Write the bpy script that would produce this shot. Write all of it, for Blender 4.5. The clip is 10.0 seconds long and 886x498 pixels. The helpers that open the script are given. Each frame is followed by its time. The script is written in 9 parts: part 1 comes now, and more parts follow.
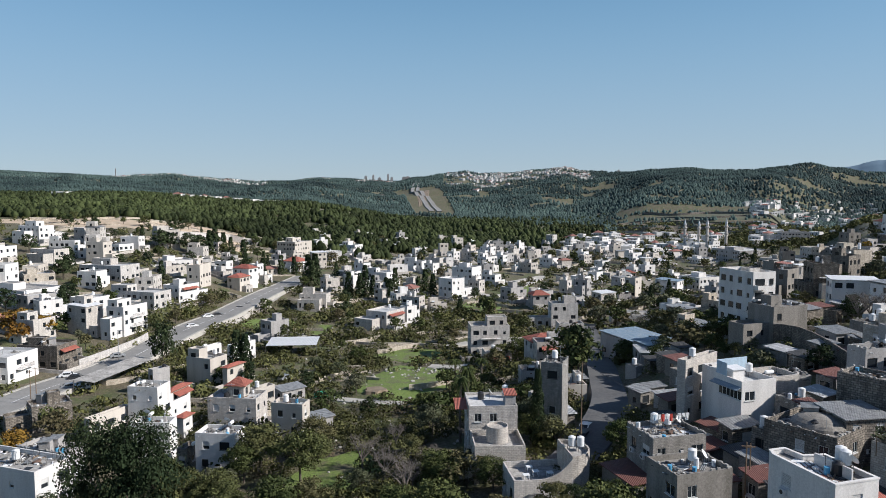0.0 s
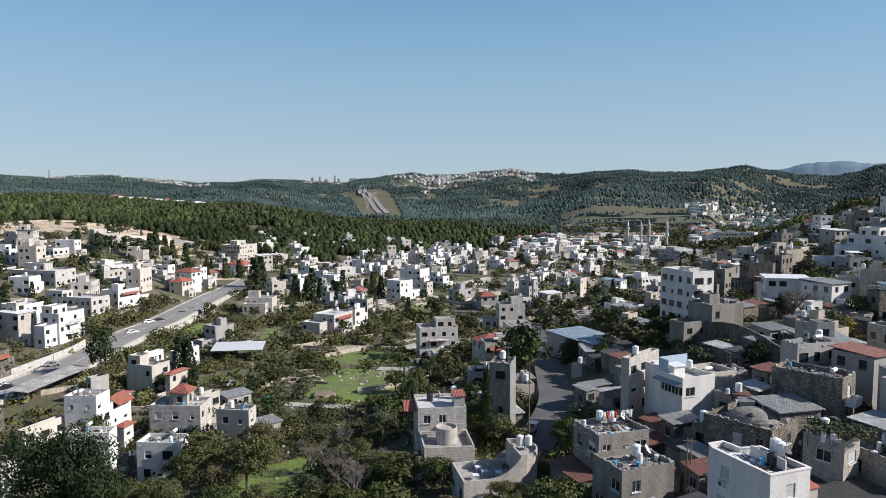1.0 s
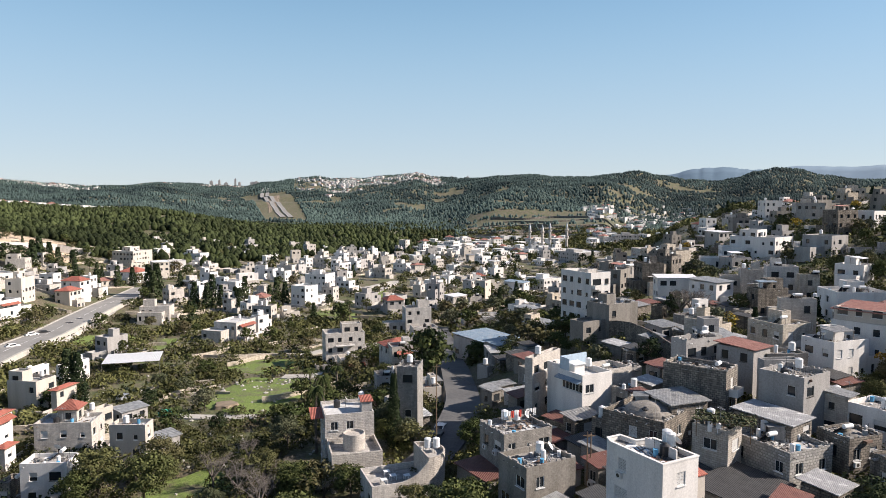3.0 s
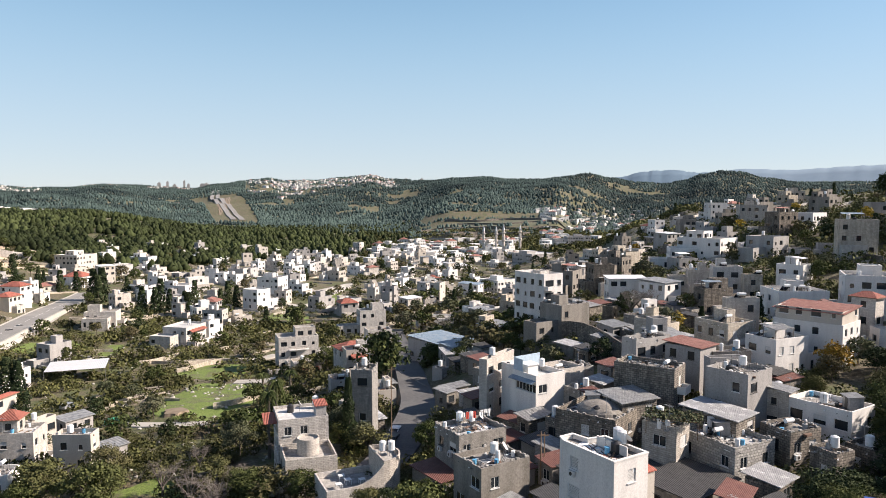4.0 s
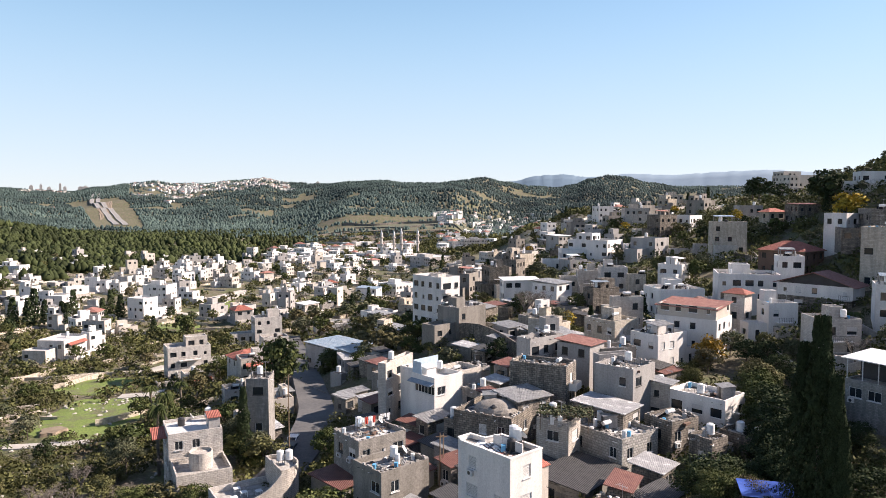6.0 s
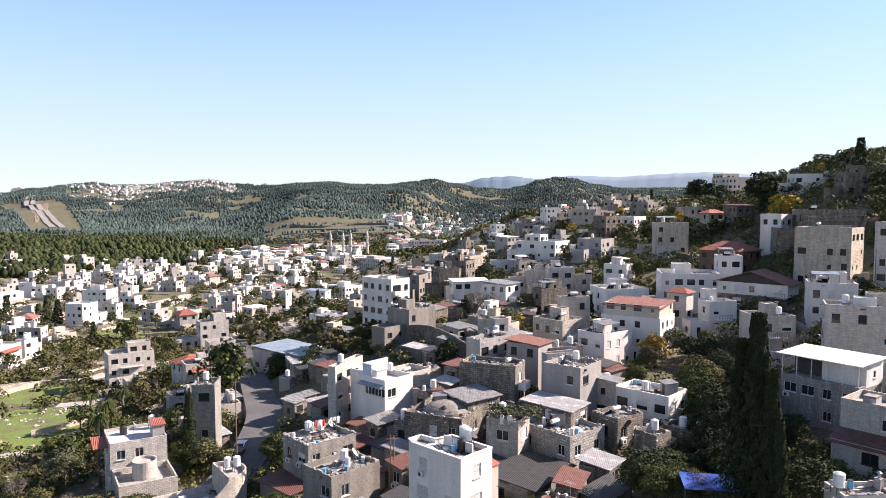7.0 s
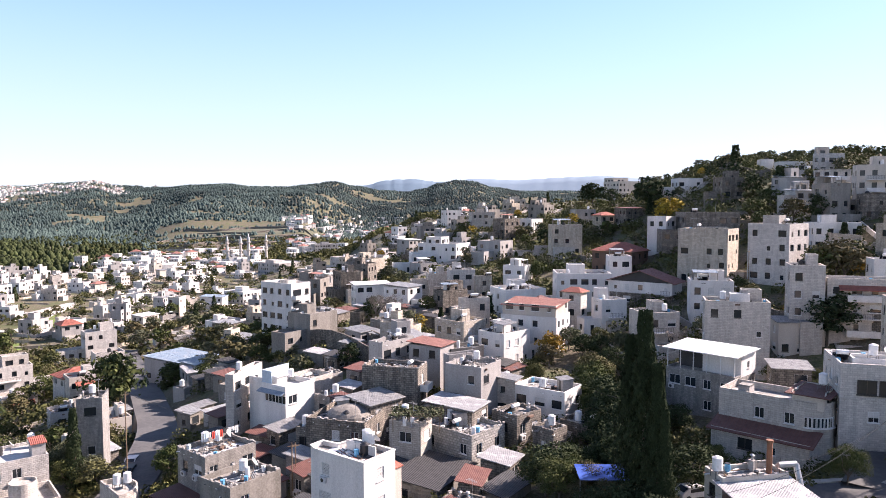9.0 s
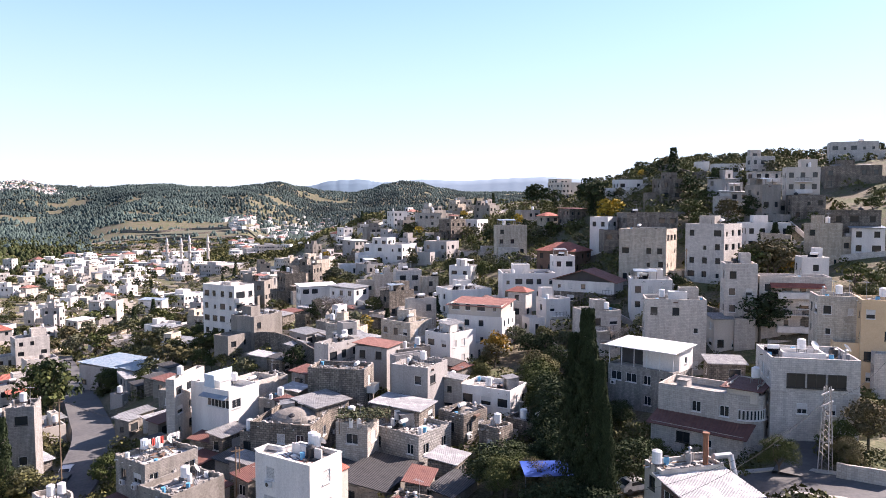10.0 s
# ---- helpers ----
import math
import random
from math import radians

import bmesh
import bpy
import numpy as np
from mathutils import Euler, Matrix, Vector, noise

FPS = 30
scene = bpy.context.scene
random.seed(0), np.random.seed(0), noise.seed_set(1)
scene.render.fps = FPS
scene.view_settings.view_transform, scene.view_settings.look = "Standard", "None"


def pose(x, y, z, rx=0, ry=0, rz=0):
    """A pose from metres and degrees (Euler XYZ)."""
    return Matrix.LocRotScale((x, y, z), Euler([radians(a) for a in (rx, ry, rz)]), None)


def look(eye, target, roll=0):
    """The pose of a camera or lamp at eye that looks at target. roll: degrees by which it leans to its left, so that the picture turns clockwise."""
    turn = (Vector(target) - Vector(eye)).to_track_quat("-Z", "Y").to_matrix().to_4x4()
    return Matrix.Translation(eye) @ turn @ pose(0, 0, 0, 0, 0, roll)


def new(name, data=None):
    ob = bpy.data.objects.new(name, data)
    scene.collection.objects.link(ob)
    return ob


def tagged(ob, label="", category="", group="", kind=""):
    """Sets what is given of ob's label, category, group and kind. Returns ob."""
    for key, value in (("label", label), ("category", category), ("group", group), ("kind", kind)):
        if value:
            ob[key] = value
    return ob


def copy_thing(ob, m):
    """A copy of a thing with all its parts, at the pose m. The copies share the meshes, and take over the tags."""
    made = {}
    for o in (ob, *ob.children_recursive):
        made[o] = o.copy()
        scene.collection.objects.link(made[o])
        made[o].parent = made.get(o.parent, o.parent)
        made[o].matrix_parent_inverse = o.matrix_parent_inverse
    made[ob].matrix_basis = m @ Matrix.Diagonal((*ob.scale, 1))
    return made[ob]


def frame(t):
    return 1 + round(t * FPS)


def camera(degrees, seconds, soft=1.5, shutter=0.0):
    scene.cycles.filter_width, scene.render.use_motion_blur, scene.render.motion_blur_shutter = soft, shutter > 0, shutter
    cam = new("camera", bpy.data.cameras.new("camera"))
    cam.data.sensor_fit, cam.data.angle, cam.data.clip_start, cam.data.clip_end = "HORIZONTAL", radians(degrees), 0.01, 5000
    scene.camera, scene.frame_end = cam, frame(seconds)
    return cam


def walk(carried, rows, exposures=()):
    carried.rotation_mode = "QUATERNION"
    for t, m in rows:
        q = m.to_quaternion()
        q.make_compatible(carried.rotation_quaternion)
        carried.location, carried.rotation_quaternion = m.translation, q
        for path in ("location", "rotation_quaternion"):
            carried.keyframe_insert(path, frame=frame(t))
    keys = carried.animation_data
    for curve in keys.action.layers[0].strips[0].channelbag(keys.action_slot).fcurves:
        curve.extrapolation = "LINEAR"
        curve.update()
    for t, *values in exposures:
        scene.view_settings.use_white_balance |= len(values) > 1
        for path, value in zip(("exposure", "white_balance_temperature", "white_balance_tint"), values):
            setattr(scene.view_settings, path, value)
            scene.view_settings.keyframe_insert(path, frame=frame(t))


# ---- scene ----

# ---- the camera and its way ----
cam = camera(65.04, 10.0, soft=0.8)
walk(cam, [
    (0, pose(0.0, 0.0, 60.0, 85.193, 0, -0.0) @ pose(0, 0, 0, 0, 0, 0.029)),
    (0.5, pose(-0.027, -0.103, 60.039, 85.274, 0, -2.134) @ pose(0, 0, 0, 0, 0, 0.018)),
    (1, pose(-0.051, -0.205, 60.078, 85.34, 0, -4.312) @ pose(0, 0, 0, 0, 0, 0.007)),
    (1.5, pose(-0.073, -0.307, 60.117, 85.405, 0, -6.439) @ pose(0, 0, 0, 0, 0, 0.018)),
    (2, pose(-0.092, -0.408, 60.156, 85.498, 0, -8.377) @ pose(0, 0, 0, 0, 0, 0.041)),
    (2.5, pose(-0.11, -0.508, 60.194, 85.569, 0, -10.259) @ pose(0, 0, 0, 0, 0, 0.05)),
    (4, pose(-0.157, -0.81, 60.305, 85.826, 0, -15.851) @ pose(0, 0, 0, 0, 0, 0.057)),
    (4.5, pose(-0.173, -0.911, 60.339, 85.899, 0, -17.967) @ pose(0, 0, 0, 0, 0, 0.041)),
    (5, pose(-0.189, -1.013, 60.372, 85.974, 0, -20.09) @ pose(0, 0, 0, 0, 0, 0.015)),
    (5.5, pose(-0.207, -1.116, 60.403, 86.055, 0, -22.179) @ pose(0, 0, 0, 0, 0, 0.027)),
    (7, pose(-0.273, -1.43, 60.485, 86.253, -0, -28.411) @ pose(0, 0, 0, 0, 0, -0.056)),
    (7.5, pose(-0.301, -1.538, 60.508, 86.322, -0, -30.43) @ pose(0, 0, 0, 0, 0, -0.067)),
    (8, pose(-0.332, -1.647, 60.527, 86.368, -0, -32.404) @ pose(0, 0, 0, 0, 0, -0.101)),
    (8.5, pose(-0.368, -1.758, 60.544, 86.429, -0, -34.368) @ pose(0, 0, 0, 0, 0, -0.079)),
    (9, pose(-0.408, -1.871, 60.558, 86.466, -0, -36.484) @ pose(0, 0, 0, 0, 0, -0.085)),
    (9.5, pose(-0.453, -1.987, 60.569, 86.493, -0, -38.72) @ pose(0, 0, 0, 0, 0, -0.102)),
    (10, pose(-0.505, -2.105, 60.575, 86.511, -0, -40.901) @ pose(0, 0, 0, 0, 0, -0.083)),
], exposures=((0, 0.32, 6150, 10.5), (2.5, 0.68, 6700, 14), (5, 1.01, 7150, 18), (10, 1.50, 6850, 28)))

# ---- sky and sun ----
SUN_BEARING, SUN_HEIGHT = 103.0, 33.0
world = bpy.data.worlds.new("sky")
scene.world = world
world.use_nodes = True
sky = world.node_tree.nodes.new("ShaderNodeTexSky")
sky.sky_type, sky.sun_disc = "NISHITA", False
sky.sun_elevation, sky.sun_rotation = radians(SUN_HEIGHT), radians(SUN_BEARING)
sky.altitude, sky.air_density, sky.dust_density, sky.ozone_density = 600.0, 0.75, 0.3, 1.6
# pale haze all round the horizon, thinning upwards
air = world.node_tree
aim = air.nodes.new("ShaderNodeTexCoord")
split = air.nodes.new("ShaderNodeSeparateXYZ")
thin = air.nodes.new("ShaderNodeMapRange")
thin.interpolation_type = "SMOOTHERSTEP"
for key, value in (("From Min", -0.02), ("From Max", 0.62), ("To Min", 0.84), ("To Max", 0.0)):
    thin.inputs[key].default_value = value
blend = air.nodes.new("ShaderNodeMixRGB")
# near white at the skyline, clear blue a little above it
low = air.nodes.new("ShaderNodeMapRange")
low.inputs["From Min"].default_value, low.inputs["From Max"].default_value = 0.0, 0.28
haze = air.nodes.new("ShaderNodeMixRGB")
haze.inputs["Color1"].default_value = (3.65, 4.4, 4.9, 1.0)
haze.inputs["Color2"].default_value = (1.8, 3.85, 5.35, 1.0)
air.links.new(split.outputs["Z"], low.inputs["Value"])
air.links.new(low.outputs["Result"], haze.inputs["Fac"])
air.links.new(haze.outputs["Color"], blend.inputs["Color2"])
air.links.new(aim.outputs["Generated"], split.inputs["Vector"])
air.links.new(split.outputs["Z"], thin.inputs["Value"])
air.links.new(thin.outputs["Result"], blend.inputs["Fac"])
air.links.new(sky.outputs["Color"], blend.inputs["Color1"])
air.links.new(blend.outputs["Color"], air.nodes["Background"].inputs["Color"])
air.nodes["Background"].inputs["Strength"].default_value = 0.092
sun = new("sun", bpy.data.lights.new("sun", "SUN"))
sun.data.energy, sun.data.angle, sun.data.color = 5.0, radians(0.53), (1.0, 0.94, 0.86)
way = Vector((math.sin(radians(SUN_BEARING)) * math.cos(radians(SUN_HEIGHT)), math.cos(radians(SUN_BEARING)) * math.cos(radians(SUN_HEIGHT)), math.sin(radians(SUN_HEIGHT))))
sun.matrix_basis = look(way * 500, (0, 0, 0))

# ---- lie of the land: heights below or above the eye along bearings from the lookout ----
EYE_Z = 60.0
RING = (30, 60, 90, 125, 170, 220, 280, 360, 480, 650, 900, 1300, 1900, 2700, 3600, 4900)
LAND = {
    -40: (-46, -46, -47, -49, -50, -48, -41, -31, -23, -19, -13, -2, 12, 45, 85, 100),
    -25: (-46, -46, -47, -49, -51, -51, -47, -36, -25, -22, -14, -2, 16, 50, 80, 90),
    -12: (-45, -45, -46, -48, -51, -53, -53, -51, -49, -42, -22, -16, 5, 38, 58, 66),
    0: (-44, -44, -45, -47, -50, -53, -54, -54, -54, -52, -45, -44, -58, -16, 72, 80),
    12: (-43, -43, -43, -43, -45, -49, -53, -55, -57, -58, -58, -55, -40, 10, 106, 100),
    20: (-40, -39, -39, -38, -37, -42, -49, -53, -56, -57, -57, -48, 22, 76, 100, 110),
    28: (-37, -36, -36.5, -33, -30, -30, -35, -40, -44, -46, -51, -48, 6, 84, 70, 110),
    32: (-37, -36, -36.5, -31.5, -29, -28, -28, -27, -25, -22, -38, -55, -40, 20, 50, 100),
    36: (-37, -36, -36, -32, -30, -27, -22, -17, -10, -8, -30, -58, -45, 84, 60, 100),
    41: (-36.5, -35.5, -35.5, -32, -29, -23, -16, -9, -2, -8, -36, -60, -45, 10, 50, 100),
    48: (-36, -35, -34.5, -31.5, -26.5, -18, -9, -1, 4, -10, -40, -60, -40, 0, 50, 100),
    60: (-34, -33, -32, -30, -17, -2, 14, 22, 20, 0, -30, -50, 0, 70, 110, 170),
    75: (-33, -31, -29, -27, -14, 2, 17, 25, 24, 10, -20, -40, 0, 70, 110, 160),
}
BEARINGS = sorted(LAND)
# far hills: bearing, height of the crest above the eye in degrees
CREST = ((-60, 1.4), (-32.4, 1.35), (-29, 1.2), (-25.1, 1.05), (-23, 1.2), (-21.4, 1.28), (-19.3, 1.05), (-17.3, 0.9), (-15, 0.74), (-12.5, 0.75), (-10.3, 1.0),
         (-8, 0.97), (-6, 0.84), (-3.9, 0.74), (-2, 1.1), (0.7, 1.45), (1.9, 1.6), (3.1, 1.41), (5.4, 1.45), (7.6, 1.7), (9.9, 1.88), (11.7, 1.56), (15, 1.45), (16.5, 1.64),
         (19.4, 1.75), (21, 1.58), (23.8, 1.54), (25.6, 1.75), (27.6, 2.0), (29.4, 1.62), (31.4, 1.3), (33.6, 1.18), (34.9, 1.42), (36.2, 1.86), (37.6, 2.12), (38.7, 2.04), (40.8, 1.52), (43, 1.2), (80, 1.3))
# bearing, distance of the crest, where its slope begins, height of the ground before it
SLOPES = ((-60, 3400, 1500, -5), (-25, 3400, 1500, -10), (-12, 3400, 1500, -28), (-5, 3400, 1650, -58), (3, 3400, 1700, -62), (10.5, 3380, 1550, -60), (17, 2720, 960, -59),
          (25, 2600, 980, -59), (26.5, 2650, 1350, -58), (28, 2700, 1700, -58), (30.5, 2900, 1900, -58), (45, 3000, 1900, -58), (80, 3000, 1900, -50))


def along(table, b, k):
    """Reads column k of a table at a bearing, gliding between its rows."""
    i = 0
    while i < len(table) - 2 and table[i + 1][0] <= b:
        i += 1
    p, q = table[i], table[i + 1]
    a = min(max((b - p[0]) / (q[0] - p[0]), 0.0), 1.0)
    return p[k] + (q[k] - p[k]) * smooth(a)


def far_hills(x, y, far, bearing):
    b = min(max(bearing, -60.0), 80.0)
    crest_far, start, base = along(SLOPES, b, 1), along(SLOPES, b, 2), along(SLOPES, b, 3)
    crest = math.tan(radians(along(CREST, b, 1))) * crest_far - 4
    u = (far - start) / (crest_far - start)
    if u > 1:
        return crest - 70 * smooth(min((far - crest_far) / 900.0, 1.0))
    u = max(u, 0.0)
    fold = noise.noise((x / 330.0, y / 330.0, 2.0)) * 26 + noise.noise((x / 120.0, y / 120.0, 5.0)) * 9
    return base + (crest - base) * u ** 1.2 + fold * math.sin(math.pi * min(u, 1.0)) * 0.9


def smooth(a):
    return a * a * (3 - 2 * a)


def land(x, y):
    """Height of the ground at a place."""
    far = max(math.hypot(x, y), 30.0)
    bearing = math.degrees(math.atan2(x, y))
    if bearing < -140:
        bearing += 360
    if bearing > 75:
        a = min((bearing - 75) / 145.0, 1.0)
        left, right = 75, -40
    elif bearing < -40:
        a = max(0.0, min(1.0, (-40 - bearing) / 100.0)) * 0.3
        left, right = -40, 75
    else:
        i = max(k for k in range(len(BEARINGS)) if BEARINGS[k] <= bearing)
        i = min(i, len(BEARINGS) - 2)
        left, right = BEARINGS[i], BEARINGS[i + 1]
        a = (bearing - left) / (right - left)
    far = min(far, 4899.0)
    j = max(k for k in range(len(RING)) if RING[k] <= far)
    b = math.log(far / RING[j]) / math.log(RING[j + 1] / RING[j])
    a, b = smooth(a), 0.5 * b + 0.5 * smooth(b)
    low = LAND[left][j] * (1 - a) + LAND[right][j] * a
    high = LAND[left][j + 1] * (1 - a) + LAND[right][j + 1] * a
    z = low * (1 - b) + high * b
    if far > 900:
        k = smooth(min((far - 900) / 450.0, 1.0))
        z = z * (1 - k) + far_hills(x, y, far, bearing) * k
    near = math.hypot(x, y)
    if near < 30:
        z = -40 + (z + 40) * smooth(near / 30)
    return EYE_Z + z

# ---- materials ----
def nodes_of(name):
    m = bpy.data.materials.new(name)
    m.use_nodes = True
    nt = m.node_tree
    return m, nt, nt.nodes["Principled BSDF"]


def add(nt, kind, **kw):
    n = nt.nodes.new(kind)
    for k, v in kw.items():
        n.inputs[k].default_value = v
    return n


def ramp(nt, fac, stops):
    r = nt.nodes.new("ShaderNodeValToRGB")
    r.color_ramp.elements[0].position, r.color_ramp.elements[1].position = stops[0][0], stops[-1][0]
    r.color_ramp.elements[0].color = (*stops[0][1], 1)
    r.color_ramp.elements[1].color = (*stops[-1][1], 1)
    for p, c in stops[1:-1]:
        e = r.color_ramp.elements.new(p)
        e.color = (*c, 1)
    nt.links.new(fac, r.inputs["Fac"])
    return r.outputs["Color"]


def mixed(nt, fac, a, b, blend="MIX"):
    n = nt.nodes.new("ShaderNodeMix")
    n.data_type, n.blend_type = "RGBA", blend
    for value, i in ((fac, 0), (a, 6), (b, 7)):
        if isinstance(value, (int, float)):
            n.inputs[i].default_value = value
        elif isinstance(value, tuple):
            n.inputs[i].default_value = (*value, 1)
        else:
            nt.links.new(value, n.inputs[i])
    return n.outputs[2]


def grey(v):
    return (v, v, v)


def rough_surface(name, dark, light, grain=3.0, stain=0.25, rough=0.85, bump=0.3, coords="Object", vary=0.16, metal=0.0, streak=False):
    """A mottled surface: two scales of noise between two colours, a little different on every object."""
    m, nt, bsdf = nodes_of(name)
    tc = nt.nodes.new("ShaderNodeTexCoord")
    info = nt.nodes.new("ShaderNodeObjectInfo")
    place = tc.outputs[coords]
    if streak:
        mp = add(nt, "ShaderNodeMapping", Scale=(1.0, 1.0, 0.12))
        nt.links.new(place, mp.inputs["Vector"])
        coarse_place = mp.outputs["Vector"]
    else:
        coarse_place = place
    fine = add(nt, "ShaderNodeTexNoise", Scale=grain, Detail=6.0, Roughness=0.65)
    coarse = add(nt, "ShaderNodeTexNoise", Scale=stain, Detail=5.0, Roughness=0.6)
    nt.links.new(place, fine.inputs["Vector"])
    nt.links.new(coarse_place, coarse.inputs["Vector"])
    both = nt.nodes.new("ShaderNodeMath")
    both.operation = "MULTIPLY_ADD"
    both.inputs[1].default_value = 0.5
    nt.links.new(fine.outputs["Fac"], both.inputs[0])
    half = nt.nodes.new("ShaderNodeMath")
    half.operation = "MULTIPLY"
    half.inputs[1].default_value = 0.5
    nt.links.new(coarse.outputs["Fac"], half.inputs[0])
    nt.links.new(half.outputs[0], both.inputs[2])
    col = ramp(nt, both.outputs[0], [(0.36, dark), (0.62, light)])
    tone = ramp(nt, info.outputs["Random"], [(0.0, grey(1 - vary)), (1.0, grey(1.0))])
    col = mixed(nt, 1.0, col, tone, "MULTIPLY")
    nt.links.new(col, bsdf.inputs["Base Color"])
    bsdf.inputs["Roughness"].default_value = rough
    bsdf.inputs["Metallic"].default_value = metal
    if bump:
        b = add(nt, "ShaderNodeBump", Strength=bump, Distance=0.05)
        nt.links.new(fine.outputs["Fac"], b.inputs["Height"])
        nt.links.new(b.outputs["Normal"], bsdf.inputs["Normal"])
    return m


def masonry(name, dark, light, mortar, course=0.27, length=0.52, gap=0.02, bump=0.6, stain=0.35, warm=0.5, vary=0.18):
    """Coursed stone laid along each facade, with weathering streaks."""
    m, nt, bsdf = nodes_of(name)
    tc = nt.nodes.new("ShaderNodeTexCoord")
    info = nt.nodes.new("ShaderNodeObjectInfo")
    br = add(nt, "ShaderNodeTexBrick", Scale=1.0)
    br.inputs["Brick Width"].default_value = length
    br.inputs["Row Height"].default_value = course
    br.inputs["Mortar Size"].default_value = gap
    br.inputs["Mortar Smooth"].default_value = 0.4
    br.inputs["Bias"].default_value = 0.0
    br.inputs["Color1"].default_value = (*dark, 1)
    br.inputs["Color2"].default_value = (*light, 1)
    br.inputs["Mortar"].default_value = (*mortar, 1)
    nt.links.new(tc.outputs["UV"], br.inputs["Vector"])
    fine = add(nt, "ShaderNodeTexNoise", Scale=9.0, Detail=5.0, Roughness=0.7)
    nt.links.new(tc.outputs["UV"], fine.inputs["Vector"])
    mp = add(nt, "ShaderNodeMapping", Scale=(0.9, 0.16, 1.0))
    nt.links.new(tc.outputs["UV"], mp.inputs["Vector"])
    nt.links.new(info.outputs["Random"], mp.inputs["Location"])
    runs = add(nt, "ShaderNodeTexNoise", Scale=1.3, Detail=6.0, Roughness=0.7)
    nt.links.new(mp.outputs["Vector"], runs.inputs["Vector"])
    dirt = ramp(nt, runs.outputs["Fac"], [(0.38, grey(1 - stain)), (0.58, grey(1.0))])
    col = mixed(nt, 1.0, br.outputs["Color"], dirt, "MULTIPLY")
    spots = ramp(nt, fine.outputs["Fac"], [(0.3, grey(0.82)), (0.65, grey(1.0))])
    col = mixed(nt, 1.0, col, spots, "MULTIPLY")
    tone = ramp(nt, info.outputs["Random"], [(0.0, (1 - vary, 1 - vary * 1.15, 1 - vary * 1.4)), (0.5, (1.0, 0.985, 0.96)), (1.0, (0.98, 0.99, 1.0))])
    col = mixed(nt, 1.0, col, tone, "MULTIPLY")
    nt.links.new(col, bsdf.inputs["Base Color"])
    bsdf.inputs["Roughness"].default_value = 0.88
    h = nt.nodes.new("ShaderNodeMath")
    h.operation = "MULTIPLY_ADD"
    h.inputs[1].default_value = 0.6
    nt.links.new(fine.outputs["Fac"], h.inputs[0])
    inv = nt.nodes.new("ShaderNodeMath")
    inv.operation = "SUBTRACT"
    inv.inputs[0].default_value = 1.0
    nt.links.new(br.outputs["Fac"], inv.inputs[1])
    nt.links.new(inv.outputs[0], h.inputs[2])
    b = add(nt, "ShaderNodeBump", Strength=bump, Distance=0.05)
    nt.links.new(h.outputs[0], b.inputs["Height"])
    nt.links.new(b.outputs["Normal"], bsdf.inputs["Normal"])
    return m


def corrugated(name, dark, light, pitch=0.2, rough=0.45, metal=0.3, rust=None):
    """Ribbed sheet or tile rows running down the slope, by the surface's own coordinates in metres."""
    m, nt, bsdf = nodes_of(name)
    tc = nt.nodes.new("ShaderNodeTexCoord")
    info = nt.nodes.new("ShaderNodeObjectInfo")
    wv = add(nt, "ShaderNodeTexWave", Scale=1.0 / pitch / 3.1416)
    wv.bands_direction = "X"
    nt.links.new(tc.outputs["UV"], wv.inputs["Vector"])
    no = add(nt, "ShaderNodeTexNoise", Scale=1.1, Detail=7.0, Roughness=0.7)
    nt.links.new(tc.outputs["UV"], no.inputs["Vector"])
    col = ramp(nt, no.outputs["Fac"], [(0.35, dark), (0.62, light)])
    if rust:
        no2 = add(nt, "ShaderNodeTexNoise", Scale=0.45, Detail=8.0, Roughness=0.75)
        nt.links.new(tc.outputs["UV"], no2.inputs["Vector"])
        f = ramp(nt, no2.outputs["Fac"], [(0.5, grey(0.0)), (0.62, grey(1.0))])
        col = mixed(nt, f, col, rust)
    tone = ramp(nt, info.outputs["Random"], [(0.0, grey(0.75)), (1.0, grey(1.0))])
    col = mixed(nt, 1.0, col, tone, "MULTIPLY")
    nt.links.new(col, bsdf.inputs["Base Color"])
    bsdf.inputs["Roughness"].default_value, bsdf.inputs["Metallic"].default_value = rough, metal
    b = add(nt, "ShaderNodeBump", Strength=0.9, Distance=0.06)
    nt.links.new(wv.outputs["Fac"], b.inputs["Height"])
    nt.links.new(b.outputs["Normal"], bsdf.inputs["Normal"])
    return m


def foliage(name, stops, spread=1.0, wood=0.0, dry=1.0):
    """Leaves: hue by the tree, light and dark by the single leaf."""
    m, nt, bsdf = nodes_of(name)
    info = nt.nodes.new("ShaderNodeObjectInfo")
    geo = nt.nodes.new("ShaderNodeNewGeometry")
    col = ramp(nt, info.outputs["Random"], stops)
    leaf = ramp(nt, geo.outputs["Random Per Island"], [(0.0, grey(0.55)), (1.0, grey(1.25))])
    col = mixed(nt, spread, col, leaf, "MULTIPLY")
    if wood:
        tc = nt.nodes.new("ShaderNodeTexCoord")
        for size, low in ((wood, 0.55), (wood * 0.07, 0.6)):
            no = add(nt, "ShaderNodeTexNoise", Scale=size, Detail=2.0)
            nt.links.new(tc.outputs["Object"], no.inputs["Vector"])
            col = mixed(nt, 1.0, col, ramp(nt, no.outputs["Fac"], [(0.35, (low * dry, low, low)), (0.65, (1.3, 1.25, 1.15))]), "MULTIPLY")
    nt.links.new(col, bsdf.inputs["Base Color"])
    bsdf.inputs["Roughness"].default_value = 0.75
    bsdf.inputs["Specular IOR Level"].default_value = 0.06
    return m


